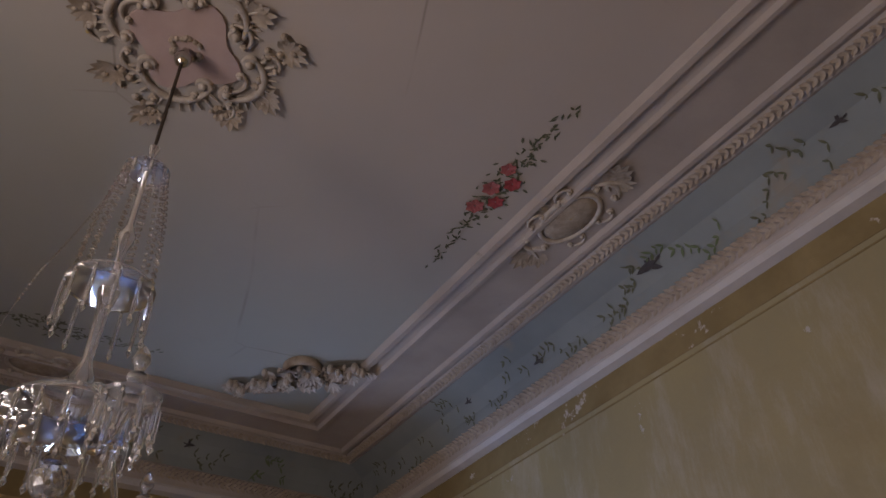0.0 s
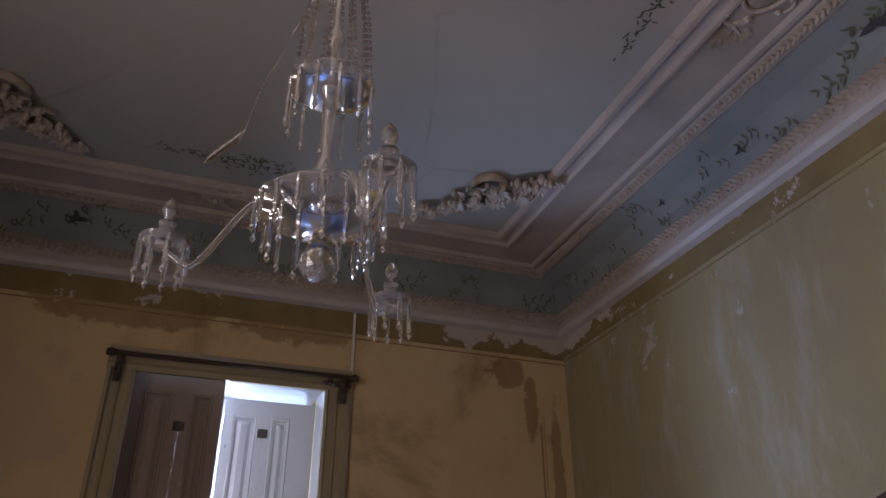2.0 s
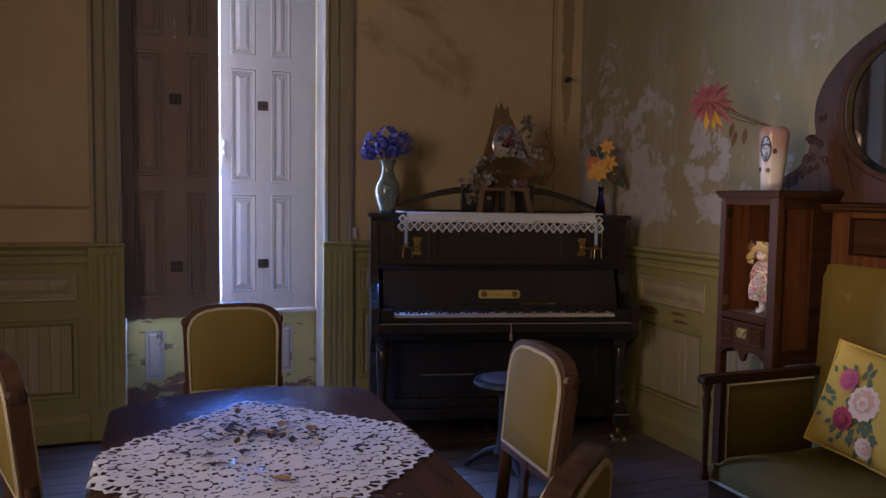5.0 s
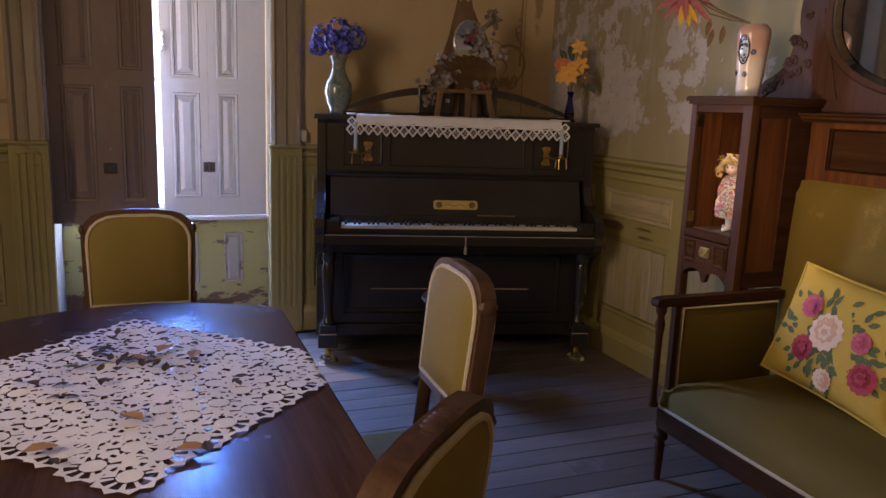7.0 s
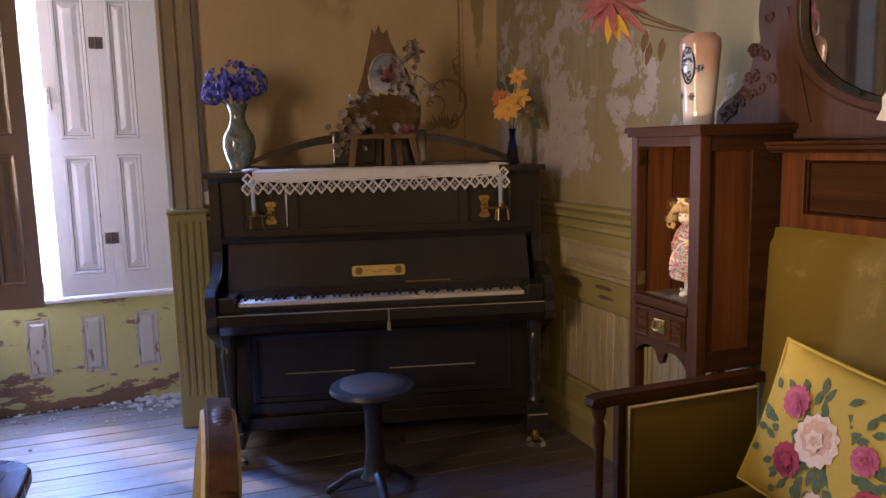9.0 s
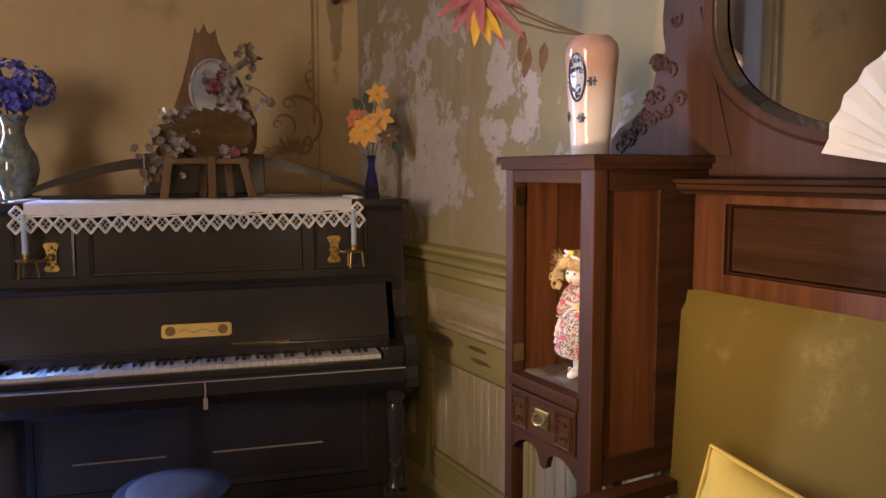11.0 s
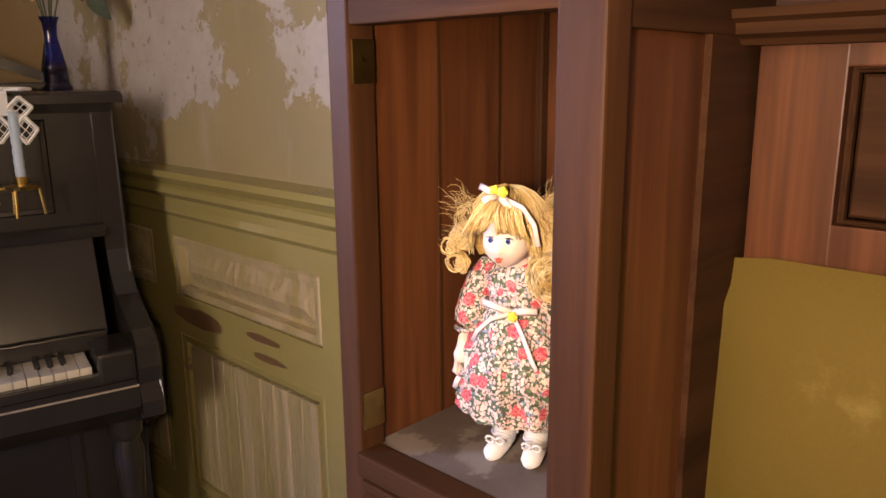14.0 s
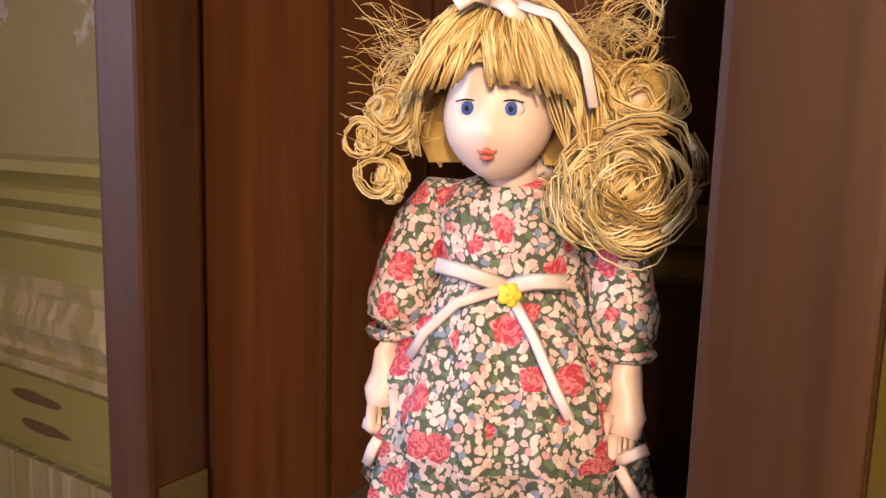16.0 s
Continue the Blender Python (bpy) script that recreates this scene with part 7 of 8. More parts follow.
def porcelain():
    s = Shade("pink_white_porcelain", 0.14)
    z = s.axis(2)
    c = s.mix(s.step(s.math("ADD", z, s.math("MULTIPLY", s.noise(6, 3), 0.03)), 0.11, 0.22), (0.52, 0.47, 0.44), (0.42, 0.25, 0.20))
    s.color(s.mix(s.math("MULTIPLY", s.noise(14, 5), 0.15), c, (0.50, 0.42, 0.38)))
    return s.mat


DELFT = plain("dark_blue_enamel", (0.02, 0.022, 0.045), (0.05, 0.055, 0.09), 60, 0.2)
PALE_BLUE = plain("pale_blue_enamel", (0.30, 0.36, 0.46), (0.42, 0.47, 0.55), 30, 0.2)
vm = pose(2.288, 2.845, 1.4105, 0, 0, 0)
pv = thing("porcelain_vase", vm, "tall pink and white porcelain vase with a dark medallion", "vase")
vp = [(0.0, 0.0), (0.042, 0.0), (0.045, 0.006), (0.047, 0.05), (0.053, 0.12), (0.059, 0.20), (0.062, 0.235), (0.058, 0.255), (0.046, 0.266), (0.044, 0.270), (0.040, 0.266), (0.05, 0.24), (0.0, 0.20)]
part("body", lathe(B(), vp, 36), porcelain(), pv, smooth=60)


def vase_r(z):
    for (r0, z0), (r1, z1) in zip(vp[1:], vp[2:]):
        if z0 <= z <= z1:
            return r0 + (r1 - r0) * (z - z0) / max(1e-6, z1 - z0)
    return 0.05


def on_vase(ang, z, lift=0.001):
    r = vase_r(z) + lift
    return Vector((r * math.cos(ang), r * math.sin(ang), z))


b = B()
am = radians(196)
ring = [on_vase(am + 0.36 * math.cos(2 * math.pi * k / 28), 0.175 + 0.052 * math.sin(2 * math.pi * k / 28), 0.0012) for k in range(28)]
cen = b.verts.new(on_vase(am, 0.175, 0.0025))
vs = [b.verts.new(p) for p in ring]
for k in range(28):
    b.faces.new((vs[k], vs[(k + 1) % 28], cen))
part("medallion", b, PALE_BLUE, pv, "oval landscape medallion with a dark border")
b = B()
tube(b, ring, 0.003, 5, closed=True)
random.seed(14)
for k in range(34):
    a, rr = random.uniform(0, 6.28), random.uniform(0.4, 0.95)
    c = on_vase(am + 0.33 * rr * math.cos(a), 0.175 + 0.048 * rr * math.sin(a), 0.002)
    leaf(b, c, (random.uniform(-1, 1) * 0.3, random.uniform(-1, 1), random.uniform(-1, 1)), (math.cos(am), math.sin(am), 0), 0.014, 0.008)
for ang, z in ((232, 0.165), (206, 0.085), (160, 0.09)):
    c = on_vase(radians(ang), z, 0.0015)
    for k in range(8):
        t = k * math.pi / 4
        sd = Vector((-math.sin(radians(ang)), math.cos(radians(ang)), 0))
        leaf(b, c, sd * math.cos(t) * 0.7 + Vector((0, 0, math.sin(t))), (math.cos(radians(ang)), math.sin(radians(ang)), 0), 0.013, 0.007)
part("enamel_pattern", b, DELFT, pv, "dark blue enamel flowers")
POINSETTIA = plain("faded_pink_cloth", (0.33, 0.075, 0.095), (0.46, 0.17, 0.175), 30, 0.85, bump=0.2)
AMBER = plain("amber_cloth", (0.60, 0.33, 0.04), (0.70, 0.44, 0.08), 30, 0.85)
fc = Vector((-0.195, 0.180, 0.388))
for k, off in enumerate(((0, 0, 0), (0.012, -0.01, -0.012), (-0.01, 0.02, 0.01))):
    part("branch", tube(B(), [(0, 0, 0.21), (-0.01, 0.012, 0.275), (-0.07 + off[0], 0.065, 0.300 + off[2]), (-0.13, 0.115 + off[1], 0.335 + 2 * off[2]), tuple(fc + Vector(off) + Vector((0.02, -0.03, -0.01)))], 0.0028, 6), TWIG, pv)
vd = Vector((-0.55, -0.80, 0.10)).normalized()
sd = Vector((0, 0, 1)).cross(vd).normalized()
random.seed(21)
for k in range(17):
    a = 2 * math.pi * k / 17
    d = sd * math.cos(a) + Vector((0, 0, 1)) * math.sin(a) + vd * random.uniform(0.0, 0.5)
    part("petal", leaf(B(), fc + Vector((0, 0, 0.0)), d, vd, random.uniform(0.075, 0.125) * (1.25 if math.sin(a) < -0.3 else 1), 0.027, 0.3), POINSETTIA, pv, "faded pink cloth petal")
b = B()
for d in ((0.3, 0, -1), (-0.1, 0, -1), (0.5, 0, -0.7)):
    leaf(b, fc + Vector((0.0, 0, -0.03)) + vd * 0.01, sd * d[0] + Vector((0, 0, d[2])), vd, 0.10, 0.028, 0.1)
part("amber_petals", b, AMBER, pv, "amber cloth petals")
b = B()
for k, c in enumerate(((-0.06, 0.10, 0.27), (-0.085, 0.15, 0.30), (-0.075, 0.14, 0.26))):
    leaf(b, c, (-0.1, 0.1 * k, -1), vd, 0.07, 0.024, 0.2)
part("dry_leaf", b, BROWNLEAF, pv)

# ---- hand fan leaning on the mirror ----
PAPER = plain("cream_fan_paper", (0.60, 0.54, 0.44), (0.68, 0.62, 0.52), 14, 0.8, bump=0.15)
fan = thing("hand_fan", pose(2.43, 2.115, 1.372), "open pleated cream paper fan with dark sticks, leaning on the mirror", "fan")
b = B()
nf = 26
rows = []
for k in range(nf + 1):
    a = radians(172 - 164 * k / nf)
    z = 0.006 * (1 if k % 2 else -1)
    rows.append([b.verts.new((0.055 * f + z - 0.035, -r * math.cos(a), r * math.sin(a))) for r, f in ((0.085, 0.4), (0.255, 1.0))])
for a, c in zip(rows, rows[1:]):
    b.faces.new((a[0], a[1], c[1], c[0]))
part("leaf", b, PAPER, fan, "pleated cream paper leaf")
for k in range(0, nf + 1, 2):
    a = radians(172 - 164 * k / nf)
    b = B()
    tube(b, [(-0.03, 0, 0.0), (-0.012, -0.09 * math.cos(a), 0.09 * math.sin(a))], [0.003, 0.004], 5, 0.5)
    part("stick", b, DARK_POLE, fan)

# ---- lace cloth and fallen leaves on the table ----
cloth = thing("lace_tablecloth", pose(0.085, 2.10, TH + 0.0015), "white crocheted lace centrepiece with fallen dry leaves on it", "tablecloth")


def motif(b, cx, cy, r, edge=False):
    """A crocheted round: hub, spokes and a scalloped ring."""
    def drape(x, y):
        lim = 0.375
        if x > lim:
            return (lim + 0.006, y, 0.004 - (x - lim))
        if x < -lim:
            return (-lim - 0.006, y, 0.004 - (-lim - x))
        return (x, y, 0.003 + 0.0015 * math.sin(31 * x + 17 * y))
    n = 10
    a0 = random.uniform(0, 1)
    hub, mid, out = [], [], []
    for k in range(n):
        a = a0 + 2 * math.pi * k / n
        hub.append(b.verts.new(drape(cx + r * 0.40 * math.cos(a), cy + r * 0.40 * math.sin(a))))
    b.faces.new(hub)
    for k in range(n):
        a = a0 + 2 * math.pi * k / n
        d = 0.12
        q = [(0.44, -d * 0.9), (0.82, -d), (0.82, d), (0.44, d * 0.9)]
        b.faces.new([b.verts.new(drape(cx + r * rr * math.cos(a + t), cy + r * rr * math.sin(a + t))) for rr, t in q])
    m = 20
    ri = [b.verts.new(drape(cx + r * 0.80 * math.cos(2 * math.pi * k / m), cy + r * 0.80 * math.sin(2 * math.pi * k / m))) for k in range(m)]
    ro = [b.verts.new(drape(cx + r * (1.10 if k % 2 else 0.90) * math.cos(2 * math.pi * k / m), cy + r * (1.10 if k % 2 else 0.90) * math.sin(2 * math.pi * k / m))) for k in range(m)]
    for k in range(m):
        b.faces.new((ri[k], ri[(k + 1) % m], ro[(k + 1) % m], ro[k]))


random.seed(17)
b = B()
R = 0.053
for i in range(-9, 10):
    for j in range(-9, 10):
        x, y = (i - j) * R * 0.98 + random.gauss(0, 0.004), (i + j) * R * 0.98 + random.gauss(0, 0.004)
        if max(abs(i), abs(j)) <= 4 and abs(x) < 0.44:
            motif(b, x, y, R)
            if max(abs(i), abs(j)) < 4:
                motif(b, x, y + R * 0.98, R * 0.44)
part("lace", b, LACE, cloth)
b = B()
for k in range(64):
    x, y = (random.gauss(-0.04, 0.07), random.gauss(0.14, 0.08)) if k % 3 else (random.gauss(0.02, 0.11), random.gauss(0.0, 0.16))
    a = random.uniform(0, 6.28)
    leaf(b, (x, y, 0.006), (math.cos(a), math.sin(a), 0.1), (0, 0, 1), random.uniform(0.020, 0.040), random.uniform(0.014, 0.022), random.uniform(-0.4, 0.4))
dry = thing("dry_leaves", pose(0.085, 2.10, TH + 0.006), "curled dry brown leaves scattered on the lace", "leaves")
part("brown_leaves", b, plain("dark_dry_leaf", (0.035, 0.020, 0.013), (0.075, 0.042, 0.024), 40, 0.8), dry)
b = B()
for x, y in ((-0.02, 0.13), (0.12, 0.10), (0.02, -0.22), (-0.16, -0.30), (0.07, -0.36), (0.05, 0.16)):
    a = random.uniform(0, 6.28)
    leaf(b, (x, y, 0.007), (math.cos(a), math.sin(a), 0.1), (0, 0, 1), 0.055, 0.035, 0.1)
part("amber_leaves", b, plain("amber_dry_leaf", (0.30, 0.15, 0.045), (0.38, 0.20, 0.07), 40, 0.8), dry)

# small hook high on the wall
b = lathe(B(), [(0.0, 0.0), (0.02, 0.0), (0.02, 0.006), (0.008, 0.012), (0.008, 0.035), (0.016, 0.04), (0.012, 0.05), (0.0, 0.052)], 12, pose(2.418, YW, 2.168, 90, 0, 0))
tagged(part("wall_hook", b, IRON), "small dark iron hook on the ochre wall", "hook")


# ---- doll in the cabinet: one mesh ----
def floral():
    s = Shade("floral_cotton", 0.85, 0, 0.2)
    warp = s.node("ShaderNodeTexNoise", Scale=70.0, Detail=3.0)
    s.put(warp.inputs["Vector"], s.co)
    at = s.mix(0.010, s.co, warp.outputs["Color"])
    cell = s.node("ShaderNodeTexVoronoi", Scale=285.0, Randomness=0.9)
    s.put(cell.inputs["Vector"], at)
    pick = s.node("ShaderNodeSeparateColor")
    s.put(pick.inputs[0], cell.outputs["Color"])
    tint = s.ramp(pick.outputs[0], [(0.0, (0.62, 0.44, 0.40)), (0.45, (0.66, 0.57, 0.50)), (0.74, (0.12, 0.17, 0.10)), (0.88, (0.20, 0.25, 0.34)), (0.93, (0.62, 0.30, 0.30))])
    tint.node.color_ramp.interpolation = "CONSTANT"
    d = s.math("ADD", cell.outputs["Distance"], s.math("MULTIPLY", s.math("SUBTRACT", s.noise(800, 2), 0.5), 0.30))
    ground = s.mix(s.noise(120, 3), (0.05, 0.055, 0.045), (0.12, 0.14, 0.095))
    col = s.mix(s.step(d, 0.54, 0.62), tint, ground)
    col = s.mix(s.math("MULTIPLY", s.math("SUBTRACT", 1.0, s.step(d, 0.06, 0.14)), 0.6), col, (0.55, 0.25, 0.20))
    big = s.node("ShaderNodeTexVoronoi", Scale=52.0, Randomness=0.9)
    s.put(big.inputs["Vector"], at)
    wob = s.math("ADD", big.outputs["Distance"], s.math("MULTIPLY", s.math("SUBTRACT", s.noise(150, 3), 0.5), 0.20))
    pk2 = s.node("ShaderNodeSeparateColor")
    s.put(pk2.inputs[0], big.outputs["Color"])
    m = s.math("MULTIPLY", s.math("SUBTRACT", 1.0, s.step(wob, 0.34, 0.37)), s.math("GREATER_THAN", pk2.outputs[1], 0.12))
    rings = s.noise(190, 4, 0.6, distort=2.5)
    rose = s.mix(s.step(rings, 0.42, 0.60), (0.46, 0.045, 0.07), (0.66, 0.22, 0.22))
    col = s.mix(m, col, rose)
    s.color(col)
    s.bump(s.noise(700, 2), 0.2, 0.001)
    return s.mat


def strand_hair():
    """Glossy mohair; each strand has its own tone between honey and pale blond."""
    s = Shade("blond_mohair", 0.34, 0, 0.7)
    tone = s.node("ShaderNodeNewGeometry").outputs["Random Per Island"]
    wave = s.noise(40, 3, 0.5)
    k = s.math("ADD", s.math("MULTIPLY", tone, 0.75), s.math("MULTIPLY", s.math("SUBTRACT", wave, 0.5), 0.9))
    s.color(s.ramp(k, [(0.0, (0.42, 0.25, 0.075)), (0.30, (0.64, 0.43, 0.16)), (0.65, (0.80, 0.62, 0.30)), (0.95, (0.90, 0.78, 0.50))]))
    return s.mat


SKIN = plain("bisque_porcelain", (0.72, 0.53, 0.45), (0.76, 0.58, 0.50), 14, 0.42, bump=0.0)
EYE_BLUE = plain("blue_glass_eye", (0.035, 0.08, 0.28), (0.06, 0.13, 0.40), 90, 0.08, bump=0.0)
EYE_WHITE = plain("white_glass_eye", (0.66, 0.64, 0.64), (0.72, 0.70, 0.70), 30, 0.12, bump=0.0)
PUPIL = plain("black_pupil", (0.008, 0.008, 0.01), (0.012, 0.012, 0.014), 30, 0.08, bump=0.0)
LIPS = plain("painted_lips", (0.50, 0.10, 0.06), (0.56, 0.14, 0.09), 60, 0.35, bump=0.0)
RIBBON = plain("pale_pink_satin_ribbon", (0.68, 0.54, 0.50), (0.76, 0.64, 0.60), 40, 0.4, bump=0.1)
YROSE = plain("yellow_satin_rose", (0.72, 0.55, 0.04), (0.80, 0.64, 0.09), 60, 0.5, bump=0.2)
SOCK = plain("white_cotton_sock", (0.64, 0.60, 0.56), (0.72, 0.68, 0.64), 60, 0.85, bump=0.3, fine=500)


def build_doll():
    b = B()
    mats = [floral(), strand_hair(), SKIN, EYE_BLUE, EYE_WHITE, PUPIL, LIPS, RIBBON, YROSE, SOCK]

    def sec(i):
        for f in b.faces:
            if not f.tag:
                f.material_index = i
                f.tag = True
                f.smooth = True

    random.seed(31)
    # legs and shoes
    for s in (-1, 1):
        tube(b, [(s * 0.019, 0.004, 0.012), (s * 0.019, 0.004, 0.035), (s * 0.018, 0.004, 0.08)], [0.0125, 0.0145, 0.016], 12)
        tube(b, [(s * 0.019, 0.012, 0.009), (s * 0.02, -0.006, 0.011), (s * 0.022, -0.026, 0.008), (s * 0.022, -0.034, 0.006)], [0.010, 0.0125, 0.0115, 0.006], 10, 0.75)
        tube(b, [(s * 0.019 + 0.014 * math.cos(t), 0.004 + 0.014 * math.sin(t), 0.022 + 0.003 * math.sin(3 * t)) for t in [k * 0.5 for k in range(12)]], 0.0022, 5)
        for q in (-1, 1):
            tube(b, spiral((s * 0.021 + q * 0.006, -0.022, 0.021), 0.006, 0.004, 0, 1, 10, (1, 0, 0), (0, -0.3, 0.9)), 0.0015, 4)
    sec(9)
    # skirt: gathered folds, widening, with a ruffle; the bodice above it
    n = 60
    prof = [(0.056, 0.062, 0.05), (0.066, 0.066, 0.09), (0.094, 0.062, 0.07), (0.096, 0.066, 0.03), (0.125, 0.056, 0.07), (0.150, 0.046, 0.06), (0.170, 0.036, 0.04), (0.176, 0.0335, 0.0), (0.190, 0.036, 0.02), (0.208, 0.039, 0.0), (0.220, 0.030, 0.0), (0.226, 0.015, 0.0), (0.236, 0.0135, 0.0)]
    rings = []
    for z, r, amp in prof:
        ring = []
        for k in range(n):
            t = 2 * math.pi * k / n
            w = 1 + amp * (math.sin(13 * t + 40 * z) + 0.5 * math.sin(7 * t + 2))
            ring.append(b.verts.new((r * w * math.cos(t) * 1.06, r * w * math.sin(t) * (0.86 if z > 0.17 else 0.95), z)))
        rings.append(ring)
    for a, c in zip(rings, rings[1:]):
        for k in range(n):
            b.faces.new((a[k], a[(k + 1) % n], c[(k + 1) % n], c[k]))
    # puffed sleeves
    for s in (-1, 1):
        pts = [(s * 0.026, 0.0, 0.212), (s * 0.037, 0.0, 0.211), (s * 0.046, -0.003, 0.198), (s * 0.052, -0.006, 0.180), (s * 0.0555, -0.010, 0.160), (s * 0.057, -0.014, 0.150), (s * 0.0575, -0.015, 0.144)]
        tube(b, pts, [0.010, 0.0145, 0.0155, 0.016, 0.0175, 0.0145, 0.011], 16)
        tube(b, [(s * 0.0575 + 0.0118 * math.cos(t), -0.015 + 0.0118 * math.sin(t), 0.145 + 0.001 * math.sin(9 * t)) for t in [k * 0.35 for k in range(18)]], 0.003, 5, closed=True)
    sec(0)
    # collar
    tube(b, [(0.0165 * math.cos(t), 0.0165 * math.sin(t), 0.2275 + 0.0012 * math.sin(8 * t)) for t in [2 * math.pi * k / 40 for k in range(40)]], 0.0022, 5, closed=True)
    sec(7)
    # forearms and hands
    for s in (-1, 1):
        tube(b, [(s * 0.0575, -0.015, 0.150), (s * 0.0590, -0.018, 0.134), (s * 0.0595, -0.021, 0.125), (s * 0.0595, -0.024, 0.117), (s * 0.0580, -0.027, 0.108)], [0.0085, 0.0075, 0.0072, 0.0095, 0.008], 12, 0.8)
        for k in range(4):
            o = (k - 1.5) * 0.0042
            tube(b, [(s * 0.058 + o * 0.6, -0.027 + o * 0.8, 0.110), (s * 0.0575 + o * 0.6, -0.031 + o * 0.8, 0.101), (s * 0.056 + o * 0.6, -0.030 + o * 0.8, 0.094 + 0.002 * abs(k - 1.5))], [0.0032, 0.0029, 0.002], 7)
        tube(b, [(s * 0.0520, -0.028, 0.118), (s * 0.0495, -0.033, 0.110), (s * 0.0500, -0.035, 0.105)], [0.0034, 0.003, 0.002], 7)
    # neck and head
    tube(b, [(0, 0.002, 0.205), (0, -0.006, 0.222), (-0.003, -0.028, 0.238)], [0.014, 0.013, 0.0125], 14)
    hc = Vector((-0.0035, -0.036, 0.2510))
    ns, nv = 40, 28
    grid = []
    for j in range(nv + 1):
        ph = math.pi * j / nv
        row = []
        for k in range(ns):
            t = 2 * math.pi * k / ns
            d = Vector((math.sin(ph) * math.cos(t), math.sin(ph) * math.sin(t), math.cos(ph)))
            r = Vector((0.0245, 0.0262, 0.0315))
            p = Vector((d.x * r.x, d.y * r.y, d.z * r.z))
            if d.z < 0:
                p.x *= 1 - 0.20 * d.z * d.z
                p.z *= 0.86
            if d.y < 0:
                g = lambda cx, cz, w: math.exp(-(((p.x - cx) / w) ** 2 + ((p.z - cz) / w) ** 2))
                p.y -= 0.0042 * g(0, -0.0075, 0.0042) + 0.0020 * g(0, -0.0025, 0.0035)
                p.y -= 0.0018 * (g(0.012, -0.010, 0.008) + g(-0.012, -0.010, 0.008))
                p.y += 0.0024 * (g(0.0095, 0.0035, 0.0052) + g(-0.0095, 0.0035, 0.0052))
                p.y -= 0.0012 * g(0, -0.0155, 0.004) + 0.0022 * g(0, -0.026, 0.0055)
            row.append(p)
        grid.append(row)
    vs = [[b.verts.new(hc + p) for p in row] for row in grid]
    for j in range(nv):
        for k in range(ns):
            q = (vs[j][k], vs[j + 1][k], vs[j + 1][(k + 1) % ns], vs[j][(k + 1) % ns])
            b.faces.new(q)
    sec(2)
    ez = 0.0035
    for s in (-1, 1):
        ball(b, hc + Vector((s * 0.0095, -0.0205, ez)), 0.0048, 14, (1.05, 0.75, 0.72))
    sec(4)
    for s in (-1, 1):
        ball(b, hc + Vector((s * 0.0092 , -0.0229, ez)), 0.0030, 12, (1, 0.5, 1))
    sec(3)
    for s in (-1, 1):
        ball(b, hc + Vector((s * 0.0092, -0.0238, ez)), 0.0014, 10, (1, 0.6, 1))
        tube(b, [hc + Vector((s * (0.0045 + 0.0011 * k), -0.0232 - 0.0005 * math.sin(k * 0.35), ez + 0.0026 + 0.0010 * math.sin(k * math.pi / 9))) for k in range(10)], 0.00035, 4)
    sec(5)
    for s, zz, w in ((1, -0.0142, 0.0042), (1, -0.0165, 0.0032)):
        tube(b, [hc + Vector((-w + 2 * w * k / 8, -0.0262 + 0.0016 * abs(k - 4) / 4, zz + (0.0006 * math.cos((k - 4) * 1.5) if zz > -0.015 else -0.0004 * math.cos((k - 4) * 0.4)))) for k in range(9)], [0.0004 + 0.0010 * math.sin(math.pi * k / 8) for k in range(9)], 6)
    sec(6)
    # hair: clumps of fine strands for the cap, the swept fringe and the curls
    def clump(guide, count, r, tip=0.25, th=0.00046):
        guide = [Vector(p) for p in guide]
        m = len(guide)
        for q in range(count):
            a, rad = random.uniform(0, 6.28), r * math.sqrt(random.random())
            ph, wob = random.uniform(0, 6.28), random.uniform(0, 0.0006)
            pts = []
            for k, p in enumerate(guide):
                f = k / (m - 1)
                d = (guide[min(k + 1, m - 1)] - guide[max(k - 1, 0)]).normalized()
                u = d.orthogonal().normalized() if abs(d.z) > 0.9 else d.cross(Vector((0, 0, 1))).normalized()
                w = d.cross(u)
                wide = rad * (0.45 + 0.75 * math.sin(math.pi * min(1, f * 1.15 + 0.1))) * (1 - (1 - tip) * f ** 3)
                pts.append(p + u * (wide * math.cos(a)) + w * (wide * math.sin(a)) + w * (wob * math.sin(7 * f + ph)))
            tube(b, pts, [th * (1 - 0.6 * (k / (m - 1)) ** 2) for k in range(m)], 4)

    rows = []
    for i in range(13):
        row = []
        for k in range(40):
            t = 2 * math.pi * k / 40
            ph = (i + 0.2) / 12 * (1.05 if math.sin(t) < -0.3 else 2.0 if math.sin(t) > 0.1 else 1.05 + 0.95 * (math.sin(t) + 0.3) / 0.4)
            row.append(b.verts.new(hc + Vector((math.sin(ph) * math.cos(t) * 0.0385, math.sin(ph) * math.sin(t) * 0.0345 + 0.004, math.cos(ph) * 0.0455))))
        rows.append(row)
    for u, w in zip(rows, rows[1:]):
        for k in range(40):
            b.faces.new((u[k], w[k], w[(k + 1) % 40], u[(k + 1) % 40]))
    for c, rad in (((0.052, -0.006, -0.029), 0.021), ((0.058, 0.002, 0.010), 0.014), ((0.044, 0.010, 0.0), 0.016), ((-0.048, -0.002, 0.0), 0.011), ((-0.050, 0.0, -0.027), 0.007)):
        ball(b, hc + Vector(c), rad, 14, (1, 0.45, 1))
